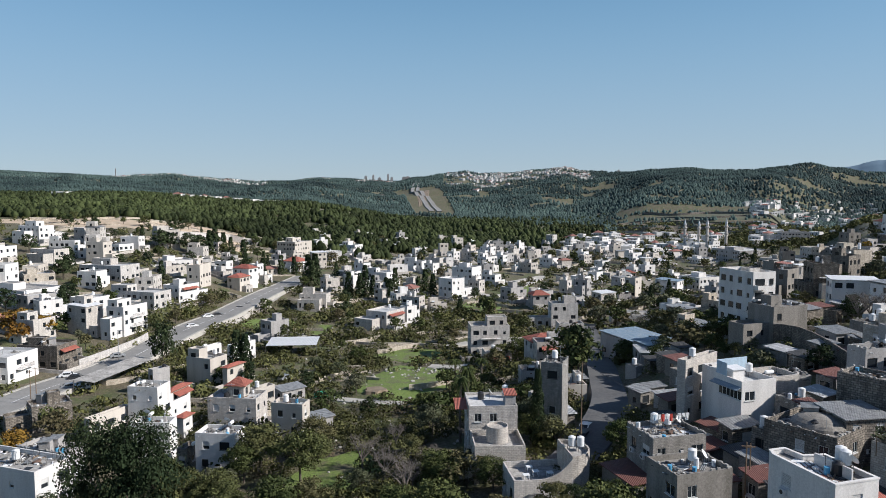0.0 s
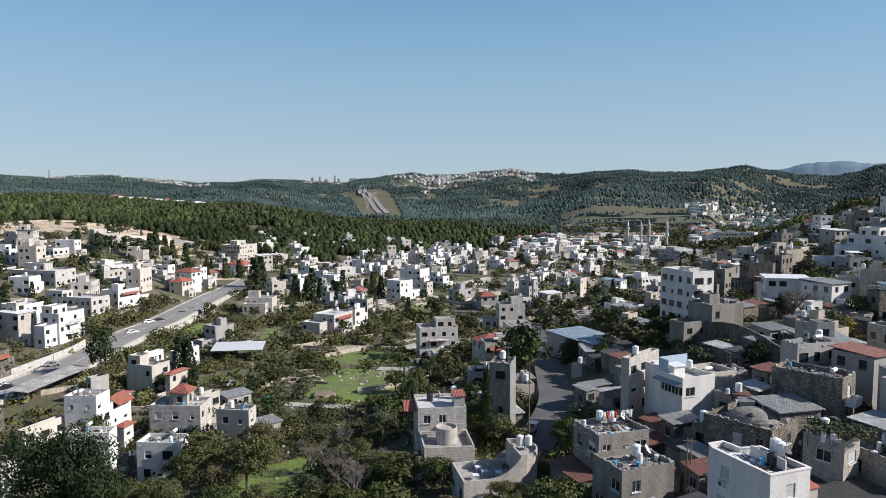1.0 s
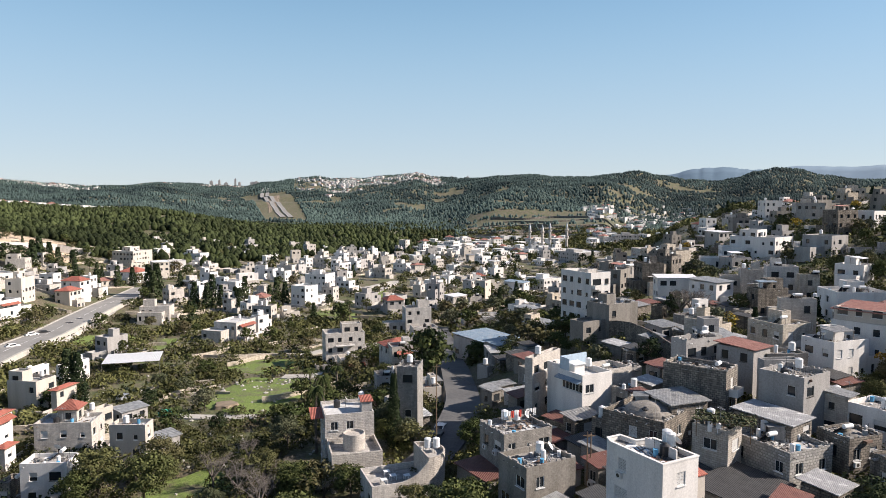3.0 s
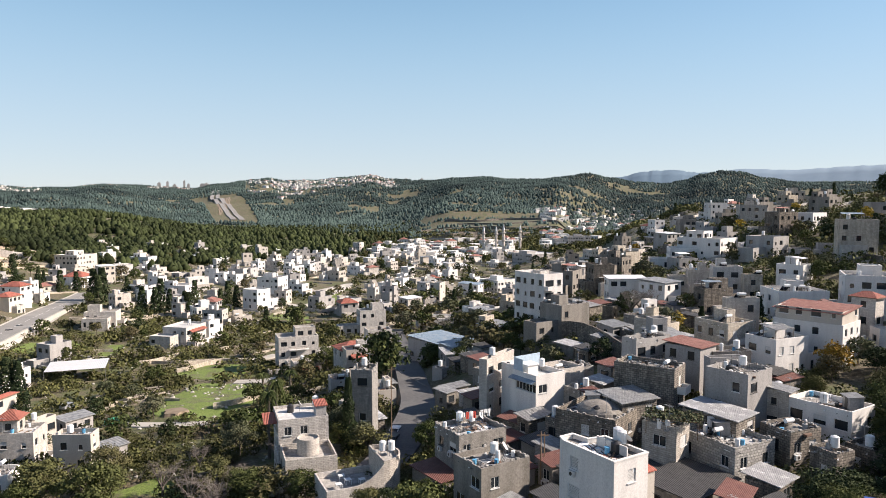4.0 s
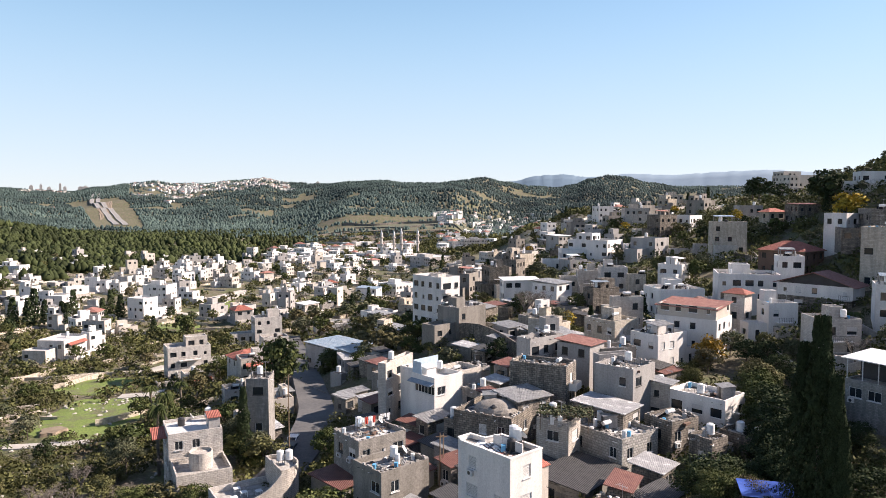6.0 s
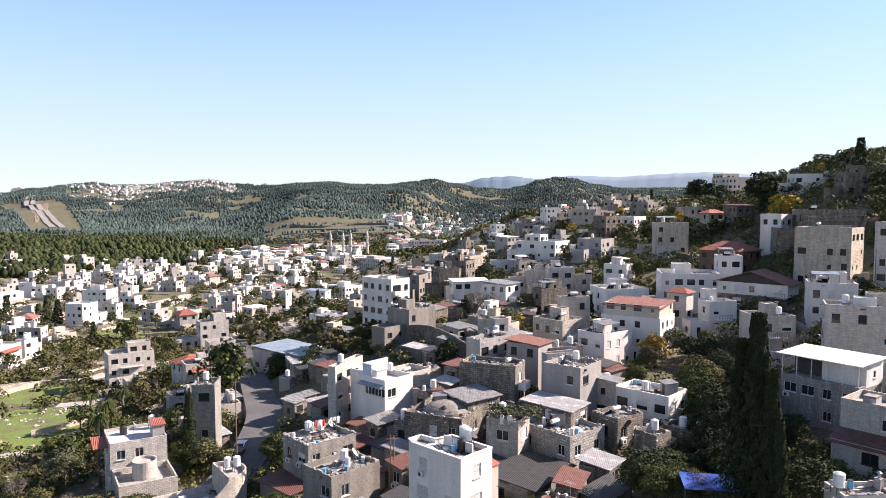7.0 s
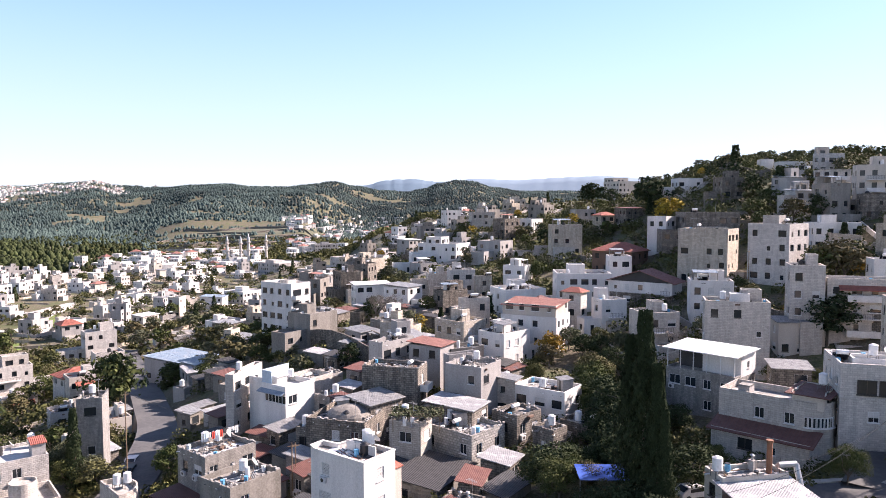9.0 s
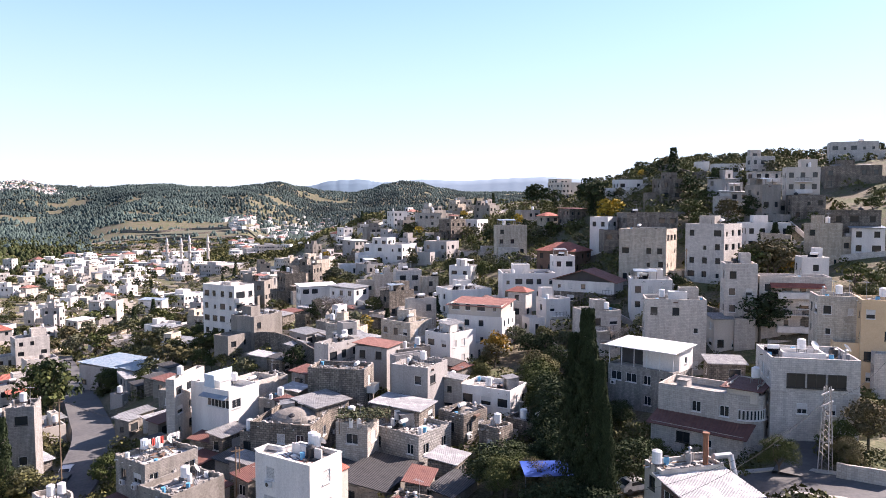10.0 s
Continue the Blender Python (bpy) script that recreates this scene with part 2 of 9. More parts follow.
def plain(name, colour, rough=0.6, metal=0.0, bump=0.0):
    m, nt, bsdf = nodes_of(name)
    info = nt.nodes.new("ShaderNodeObjectInfo")
    tc = nt.nodes.new("ShaderNodeTexCoord")
    no = add(nt, "ShaderNodeTexNoise", Scale=2.5, Detail=5.0)
    nt.links.new(tc.outputs["Object"], no.inputs["Vector"])
    wear = ramp(nt, no.outputs["Fac"], [(0.3, grey(0.8)), (0.65, grey(1.0))])
    nt.links.new(mixed(nt, 1.0, colour, wear, "MULTIPLY"), bsdf.inputs["Base Color"])
    bsdf.inputs["Roughness"].default_value, bsdf.inputs["Metallic"].default_value = rough, metal
    return m


M = {
    "stone": masonry("dressed limestone", (0.52, 0.485, 0.455), (0.67, 0.63, 0.585), (0.42, 0.39, 0.36), bump=0.4, stain=0.22, vary=0.16),
    "rough": masonry("rock-faced limestone", (0.48, 0.445, 0.41), (0.66, 0.615, 0.565), (0.36, 0.33, 0.30), bump=0.7, stain=0.22, gap=0.03),
    "old": masonry("weathered old stone", (0.19, 0.165, 0.14), (0.37, 0.325, 0.275), (0.11, 0.10, 0.085), course=0.32, length=0.6, gap=0.04, bump=1.0, stain=0.5),
    "tan": masonry("tan limestone", (0.50, 0.435, 0.355), (0.66, 0.59, 0.495), (0.37, 0.325, 0.27), course=0.3, bump=0.7, stain=0.3),
    "block": masonry("bare concrete block", (0.27, 0.255, 0.235), (0.37, 0.35, 0.325), (0.20, 0.19, 0.178), course=0.21, length=0.42, bump=0.6, stain=0.35),
    "clad": masonry("rock-faced cladding", (0.36, 0.355, 0.35), (0.62, 0.61, 0.59), (0.30, 0.295, 0.285), course=0.36, length=0.5, gap=0.05, bump=1.0, stain=0.12),
    "white": rough_surface("white plaster", (0.55, 0.525, 0.50), (0.79, 0.76, 0.725), grain=5.0, stain=0.5, streak=True, vary=0.12),
    "cream": rough_surface("cream plaster", (0.43, 0.385, 0.33), (0.60, 0.545, 0.48), grain=5.0, stain=0.5, streak=True),
    "grey": rough_surface("grey render", (0.24, 0.228, 0.22), (0.44, 0.42, 0.40), grain=4.0, stain=0.5, streak=True),
    "dull": rough_surface("stained concrete", (0.13, 0.118, 0.10), (0.30, 0.275, 0.245), grain=4.0, stain=0.6, streak=True),
    "brown": rough_surface("brown boarding", (0.10, 0.06, 0.045), (0.17, 0.105, 0.075), grain=6.0, stain=0.6),
    "dark": rough_surface("charcoal cladding", (0.045, 0.04, 0.04), (0.075, 0.07, 0.068), grain=6.0, stain=0.6),
    "peach": rough_surface("peach plaster", (0.60, 0.42, 0.25), (0.70, 0.52, 0.33), grain=5.0, stain=0.5),
    "deck": rough_surface("flat roof screed", (0.16, 0.152, 0.14), (0.50, 0.475, 0.44), grain=2.0, stain=0.35, bump=0.15),
    "olddeck": rough_surface("dirty patched roof", (0.055, 0.05, 0.045), (0.40, 0.375, 0.34), grain=1.6, stain=0.5, bump=0.4),
    "whitedeck": rough_surface("whitewashed roof", (0.36, 0.355, 0.345), (0.66, 0.655, 0.64), grain=2.0, stain=0.35, bump=0.15),
    "tile": corrugated("red clay tile", (0.26, 0.075, 0.05), (0.41, 0.135, 0.095), pitch=0.25, rough=0.8, metal=0.0),
    "faded": corrugated("faded clay tile", (0.24, 0.10, 0.075), (0.38, 0.18, 0.145), pitch=0.25, rough=0.85, metal=0.0),
    "maroon": corrugated("maroon sheet roof", (0.13, 0.05, 0.04), (0.20, 0.085, 0.065), pitch=0.25, rough=0.7, metal=0.0),
    "sheet": corrugated("zinc sheet", (0.20, 0.20, 0.20), (0.42, 0.42, 0.41), pitch=0.22, rough=0.5, metal=0.25),
    "whitesheet": corrugated("white panel roof", (0.70, 0.70, 0.70), (0.84, 0.84, 0.84), pitch=0.5, rough=0.5, metal=0.0),
    "rusty": corrugated("patched grey sheet", (0.30, 0.30, 0.30), (0.42, 0.42, 0.42), pitch=0.25, rough=0.6, metal=0.1, rust=(0.75, 0.75, 0.74)),
    "bluesheet": corrugated("blue-grey sheet", (0.17, 0.24, 0.31), (0.28, 0.36, 0.43), pitch=0.25, rough=0.5, metal=0.1, rust=(0.38, 0.40, 0.41)),
    "darksheet": corrugated("dark grey sheet", (0.03, 0.03, 0.032), (0.06, 0.06, 0.06), pitch=0.3, rough=0.7, metal=0.0),
    "blue": plain("blue tarpaulin", (0.02, 0.075, 0.36), 0.5),
    "pale_blue": plain("pale blue paint", (0.42, 0.53, 0.62), 0.7),
    "sky_paint": plain("bright blue paint", (0.10, 0.36, 0.58), 0.6),
    "green": plain("green awning", (0.03, 0.36, 0.22), 0.6),
    "red": plain("red cloth", (0.50, 0.06, 0.04), 0.8),
    "glass": plain("window glass", (0.025, 0.03, 0.035), 0.08),
    "bright_frame": plain("white aluminium", (0.66, 0.66, 0.65), 0.45),
    "dark_frame": plain("dark metal", (0.06, 0.055, 0.05), 0.5, 0.3),
    "shutter": plain("roller shutter", (0.58, 0.57, 0.55), 0.6),
    "iron": plain("weathered iron", (0.22, 0.21, 0.20), 0.55, 0.5),
    "galv": plain("galvanised steel", (0.45, 0.46, 0.47), 0.45, 0.5),
    "timber": plain("grey-brown timber", (0.20, 0.135, 0.085), 0.8),
    "tank": plain("white water tank", (0.80, 0.80, 0.79), 0.5),
    "black": plain("black plastic", (0.025, 0.025, 0.027), 0.5),
    "solar": plain("solar collector", (0.015, 0.02, 0.035), 0.12),
    "white_paint": plain("white paint", (0.78, 0.78, 0.77), 0.55),
    "rust": plain("rusted flue", (0.25, 0.11, 0.06), 0.8),
    "asphalt": rough_surface("asphalt", (0.065, 0.065, 0.068), (0.125, 0.123, 0.12), grain=2.0, stain=0.12, rough=0.9, bump=0.1, vary=0.0),
    "concrete_road": rough_surface("pale road surface", (0.19, 0.183, 0.172), (0.29, 0.28, 0.262), grain=2.0, stain=0.12, rough=0.9, bump=0.1, vary=0.0),
    "paving": rough_surface("pale paving", (0.36, 0.34, 0.30), (0.50, 0.47, 0.42), grain=2.0, stain=0.3, rough=0.9, bump=0.1),
    "bark": rough_surface("bark", (0.07, 0.055, 0.04), (0.17, 0.14, 0.11), grain=6.0, stain=1.0, bump=0.5),
    "twig": rough_surface("grey twigs", (0.12, 0.10, 0.085), (0.22, 0.19, 0.165), grain=6.0, stain=1.0, bump=0.0),
    "leaf": foliage("broad leaves", [(0.0, (0.055, 0.072, 0.026)), (0.4, (0.084, 0.098, 0.036)), (0.7, (0.108, 0.108, 0.046)), (1.0, (0.118, 0.10, 0.055))]),
    "needle": foliage("cypress needles", [(0.0, (0.025, 0.038, 0.018)), (1.0, (0.05, 0.066, 0.03))]),
    "olive": foliage("grey-green leaves", [(0.0, (0.088, 0.10, 0.055)), (1.0, (0.135, 0.138, 0.085))]),
    "autumn": foliage("autumn leaves", [(0.0, (0.16, 0.085, 0.02)), (0.6, (0.22, 0.13, 0.03)), (1.0, (0.32, 0.20, 0.03))]),
    "yellow": foliage("yellow leaves", [(0.0, (0.34, 0.25, 0.04)), (1.0, (0.42, 0.30, 0.05))]),
    "frond": foliage("palm fronds", [(0.0, (0.045, 0.06, 0.022)), (1.0, (0.07, 0.085, 0.03))]),
    "scrub": foliage("valley scrub", [(0.0, (0.098, 0.108, 0.046)), (1.0, (0.104, 0.112, 0.05))], 0.6, 0.2, 1.0),
    "brush": foliage("winter brush", [(0.0, (0.15, 0.13, 0.092)), (1.0, (0.16, 0.138, 0.098))], 0.7, 0.15, 1.0),
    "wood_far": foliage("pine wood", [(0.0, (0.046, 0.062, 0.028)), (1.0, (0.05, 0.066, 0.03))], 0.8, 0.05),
    # far conifers: green with the blue of distance haze put into the colour
    "wood_haze": foliage("haze-tinted hill forest", [(0.0, (0.06, 0.094, 0.096)), (1.0, (0.064, 0.098, 0.10))], 0.5, 0.012),
}


def ground_material():
    """Soil, dry grass, lush winter grass and pale rock in patches."""
    m, nt, bsdf = nodes_of("hill ground")
    tc = nt.nodes.new("ShaderNodeTexCoord")
    broad = add(nt, "ShaderNodeTexNoise", Scale=0.018, Detail=8.0, Roughness=0.62)
    mid = add(nt, "ShaderNodeTexNoise", Scale=0.11, Detail=8.0, Roughness=0.7)
    fine = add(nt, "ShaderNodeTexNoise", Scale=1.6, Detail=6.0, Roughness=0.75)
    for n in (broad, mid, fine):
        nt.links.new(tc.outputs["Object"], n.inputs["Vector"])
    soil = ramp(nt, fine.outputs["Fac"], [(0.32, (0.055, 0.045, 0.028)), (0.52, (0.12, 0.10, 0.062)), (0.70, (0.25, 0.215, 0.15))])
    grass = ramp(nt, fine.outputs["Fac"], [(0.3, (0.035, 0.045, 0.014)), (0.5, (0.072, 0.088, 0.027)), (0.7, (0.13, 0.135, 0.05))])
    f = ramp(nt, mid.outputs["Fac"], [(0.46, grey(0.0)), (0.60, grey(1.0))])
    col = mixed(nt, f, soil, grass)
    rock = ramp(nt, broad.outputs["Fac"], [(0.60, grey(0.0)), (0.72, grey(0.4))])
    col = mixed(nt, rock, col, (0.30, 0.27, 0.21))
    nt.links.new(col, bsdf.inputs["Base Color"])
    bsdf.inputs["Roughness"].default_value = 0.95
    b = add(nt, "ShaderNodeBump", Strength=0.5, Distance=0.25)
    nt.links.new(fine.outputs["Fac"], b.inputs["Height"])
    nt.links.new(b.outputs["Normal"], bsdf.inputs["Normal"])
    return m


def lawn_material():
    """Winter grass, lush in places and thin or muddy in others."""
    m, nt, bsdf = nodes_of("lush grass")
    tc = nt.nodes.new("ShaderNodeTexCoord")
    mid = add(nt, "ShaderNodeTexNoise", Scale=0.16, Detail=8.0, Roughness=0.68)
    fine = add(nt, "ShaderNodeTexNoise", Scale=2.2, Detail=6.0, Roughness=0.75)
    for n in (mid, fine):
        nt.links.new(tc.outputs["Object"], n.inputs["Vector"])
    grass = ramp(nt, fine.outputs["Fac"], [(0.32, (0.065, 0.095, 0.02)), (0.5, (0.13, 0.185, 0.036)), (0.7, (0.20, 0.25, 0.065))])
    thin = ramp(nt, fine.outputs["Fac"], [(0.32, (0.06, 0.055, 0.03)), (0.7, (0.17, 0.15, 0.09))])
    f = ramp(nt, mid.outputs["Fac"], [(0.38, grey(0.0)), (0.52, grey(1.0))])
    nt.links.new(mixed(nt, f, thin, grass), bsdf.inputs["Base Color"])
    bsdf.inputs["Roughness"].default_value = 0.95
    b = add(nt, "ShaderNodeBump", Strength=0.6, Distance=0.2)
    nt.links.new(fine.outputs["Fac"], b.inputs["Height"])
    nt.links.new(b.outputs["Normal"], bsdf.inputs["Normal"])
    return m


M["ground"] = ground_material()
M["lawn"] = lawn_material()
# ridge colours with the haze before them painted in, paler when farther
M["haze_ridge"] = rough_surface("distant ridge in haze blue", (0.085, 0.145, 0.20), (0.11, 0.175, 0.235), grain=0.02, stain=0.004, bump=0.0, vary=0.0)
M["pale_haze_ridge"] = rough_surface("distant ridge in paler haze blue", (0.14, 0.21, 0.275), (0.17, 0.24, 0.305), grain=0.02, stain=0.004, bump=0.0, vary=0.0)
M["dryfield"] = rough_surface("dry terraced grass", (0.07, 0.078, 0.045), (0.14, 0.135, 0.085), grain=0.25, stain=0.03, bump=0.3, vary=0.0)
M["sand"] = rough_surface("bare sandy earth", (0.40, 0.30, 0.20), (0.58, 0.46, 0.33), grain=0.6, stain=0.06, bump=0.3, vary=0.0)
M["soil"] = rough_surface("brown earth", (0.15, 0.11, 0.075), (0.28, 0.22, 0.155), grain=0.8, stain=0.08, bump=0.4, vary=0.1)

# ---- mesh helpers ----
class Shape:
    """Collects faces for one mesh: corners, faces, material slots and coordinates along the surface in metres."""

    def __init__(self):
        self.v, self.f, self.m, self.uv = [], [], [], []

    def face(self, pts, slot=0, uv=None):
        n = len(self.v)
        self.v.extend(pts)
        self.f.append(tuple(range(n, n + len(pts))))
        self.m.append(slot)
        if uv is None:
            p = [Vector(q) for q in pts]
            e = (p[1] - p[0])
            nrm = e.cross(p[-1] - p[0])
            if abs(nrm.z) > 0.9 * nrm.length or e.length < 1e-6:
                uv = [(q.x, q.y) for q in p]
            else:
                flat = Vector((-nrm.y, nrm.x, 0)).normalized()
                up = nrm.cross(flat).normalized()
                uv = [(q.dot(flat), q.dot(up)) for q in p]
        self.uv.extend(uv)

    def box(self, x0, y0, z0, x1, y1, z1, slot=0, turn=None):
        c = [(x0, y0, z0), (x1, y0, z0), (x1, y1, z0), (x0, y1, z0), (x0, y0, z1), (x1, y0, z1), (x1, y1, z1), (x0, y1, z1)]
        if turn is not None:
            c = [tuple(turn @ Vector(q)) for q in c]
        for q in ((0, 3, 2, 1), (4, 5, 6, 7), (0, 1, 5, 4), (1, 2, 6, 5), (2, 3, 7, 6), (3, 0, 4, 7)):
            self.face([c[i] for i in q], slot)
        return self

    def tube(self, a, b, ra, rb, sides=8, slot=0, cap=True):
        a, b = Vector(a), Vector(b)
        ax = (b - a).normalized()
        s = ax.orthogonal().normalized()
        u = ax.cross(s)
        ring = [(s * math.cos(2 * math.pi * i / sides) + u * math.sin(2 * math.pi * i / sides)) for i in range(sides)]
        for i in range(sides):
            j = (i + 1) % sides
            self.face([tuple(a + ring[i] * ra), tuple(a + ring[j] * ra), tuple(b + ring[j] * rb), tuple(b + ring[i] * rb)], slot)
        if cap:
            self.face([tuple(b + r * rb) for r in ring], slot)
            self.face([tuple(a + r * ra) for r in reversed(ring)], slot)
        return self

    def mesh(self, name, mats):
        me = bpy.data.meshes.new(name)
        seen, index, kept = {}, [], []
        for p in self.v:
            key = (round(p[0], 4), round(p[1], 4), round(p[2], 4))
            if key not in seen:
                seen[key] = len(kept)
                kept.append(key)
            index.append(seen[key])
        me.from_pydata(kept, [], [tuple(index[i] for i in f) for f in self.f])
        for mt in mats:
            me.materials.append(M[mt] if isinstance(mt, str) else mt)
        if len(mats) > 1:
            me.polygons.foreach_set("material_index", self.m)
        layer = me.uv_layers.new(name="UVMap")
        layer.data.foreach_set("uv", [c for p in self.uv for c in p])
        me.update()
        return me


def thing(name, x, y, z, label, category, group="", kind="", turn=0.0):
    ob = new(name)
    ob.matrix_basis = pose(x, y, z, 0, 0, turn)
    return tagged(ob, label, category, group, kind)


def part(name, shape, mats, parent, label="", at=None, kind=""):
    """Links a shape (or a finished mesh) as one mesh object under its thing."""
    me = shape.mesh(name, mats) if isinstance(shape, Shape) else shape
    ob = new(name, me)
    ob.parent = parent
    if at is not None:
        ob.matrix_basis = at
    if label or kind:
        tagged(ob, label, kind=kind)
    return ob


# ---- windows ----
WINDOW_MESH = {}


def window_mesh(w, h, style):
    key = (round(w, 1), round(h, 1), style)
    if key not in WINDOW_MESH:
        w, h = key[0], key[1]
        fr = Shape()
        b = 0.07
        for x0, z0, x1, z1 in ((0, 0, w, b), (0, h - b, w, h), (0, b, b, h - b), (w - b, b, w, h - b)):
            fr.box(x0, -0.05, z0, x1, 0.03, z1)
        if w > 0.9 and style != "hole":
            fr.box(w / 2 - 0.03, -0.03, b, w / 2 + 0.03, 0.02, h - b)
        fr.box(-0.08, -0.12 - 0.12, -0.09, w + 0.08, 0.0, 0.0)
        pane = Shape().box(b, 0.0, b, w - b, 0.025, h - b)
        if style == "half":
            pane.box(b, -0.02, h * 0.45, w - b, 0.02, h - b, 1)
        if style == "shut":
            for k in range(int(h / 0.16)):
                pane.box(b, -0.03, b + k * 0.16, w - b, 0.015, b + k * 0.16 + 0.13, 1)
        frame_mat = "dark_frame" if style in ("hole", "dark") else "bright_frame"
        WINDOW_MESH[key] = (fr.mesh("window", [frame_mat]), pane.mesh("pane", ["glass", "shutter"]))
    return WINDOW_MESH[key]


def put_window(house, m, w, h, style, fine):
    """Near houses: a frame with its pane under it; farther ones: frame and pane in one."""
    if fine:
        fr, pane = window_mesh(w, h, style)
        ob = part("window", fr, None, house, at=m)
        part("pane", pane, None, ob)
        return ob
    key = (round(w, 1), round(h, 1), style, "joined")
    if key not in WINDOW_MESH:
        w, h = key[0], key[1]
        sh = Shape().box(0.06, 0.0, 0.06, w - 0.06, 0.03, h - 0.06, 1)
        for x0, z0, x1, z1 in ((0, 0, w, 0.06), (0, h - 0.06, w, h), (0, 0.06, 0.06, h - 0.06), (w - 0.06, 0.06, w, h - 0.06)):
            sh.box(x0, -0.04, z0, x1, 0.03, z1)
        if style in ("half", "shut"):
            sh.box(0.07, -0.03, h * (0.45 if style == "half" else 0.07), w - 0.07, -0.005, h - 0.07, 2)
        sh.box(-0.06, -0.2, -0.08, w + 0.06, 0.0, -0.002)
        WINDOW_MESH[key] = sh.mesh("window", ["dark_frame" if style in ("hole", "dark") else "bright_frame", "glass", "shutter"])
    return part("window", WINDOW_MESH[key], None, house, at=m)


# ---- walls with real openings ----
def facade(sh, a, b, z0, z1, rects, depth=0.22, back=0):
    """A wall from a to b, outside on its right, with openings (u0, v0, u1, v1) sunk into it."""
    a, b = Vector((a[0], a[1], 0)), Vector((b[0], b[1], 0))
    run = b - a
    length = run.length
    run /= length
    inward = Vector((-run.y, run.x, 0))

    def at(u, v, d=0.0):
        q = a + run * u + inward * d
        return (q.x, q.y, z0 + v)

    height = z1 - z0
    us = sorted({0.0, length, *(r[0] for r in rects), *(r[2] for r in rects)})
    vs = sorted({0.0, height, *(r[1] for r in rects), *(r[3] for r in rects)})
    for i in range(len(us) - 1):
        for j in range(len(vs) - 1):
            uc, vc = (us[i] + us[i + 1]) / 2, (vs[j] + vs[j + 1]) / 2
            if any(r[0] < uc < r[2] and r[1] < vc < r[3] for r in rects):
                continue
            q = [(us[i], vs[j]), (us[i + 1], vs[j]), (us[i + 1], vs[j + 1]), (us[i], vs[j + 1])]
            sh.face([at(*p) for p in q], 0, [(p[0] + a.x, p[1] + z0) for p in q])
    for u0, v0, u1, v1 in rects:
        ring = [(u0, v0), (u1, v0), (u1, v1), (u0, v1)]
        for k in range(4):
            p, q = ring[k], ring[(k + 1) % 4]
            sh.face([at(*p), at(*q), at(*q, depth), at(*p, depth)], 0)
        sh.face([at(*p, depth) for p in ring], back)


def inset(pts, d):
    out = []
    n = len(pts)
    for i in range(n):
        p, c, q = Vector(pts[i - 1]), Vector(pts[i]), Vector(pts[(i + 1) % n])
        e, f = (c - p).normalized(), (q - c).normalized()
        ne, nf = Vector((-e.y, e.x)), Vector((-f.y, f.x))
        k = ne + nf
        s = d / max(0.35, 1 + ne.dot(nf))
        out.append((c.x + k.x * s, c.y + k.y * s))
    return out


def rect(x, y, head, w, d):
    c, s = math.cos(radians(head)), math.sin(radians(head))
    return [(x, y), (x + c * w, y + s * w), (x + c * w - s * d, y + s * w + c * d), (x - s * d, y + c * d)]


FOOT = {}


def take_ground(pts):
    """Notes the ground that a building stands on, so that nothing grows there."""
    a, b, c = Vector(pts[0]), Vector(pts[1]), Vector(pts[-1])
    w, d = (b - a).length, (c - a).length
    e = (b - a) / w
    for i in range(int((min(p[0] for p in pts) - 3) // 25), int((max(p[0] for p in pts) + 3) // 25) + 1):
        for j in range(int((min(p[1] for p in pts) - 3) // 25), int((max(p[1] for p in pts) + 3) // 25) + 1):
            FOOT.setdefault((i, j), []).append((a.x, a.y, e.x, e.y, w, d))


def house(x, y, z, label, category="house", group="", name="house"):
    return thing(name, x, y, z, label, category, group)


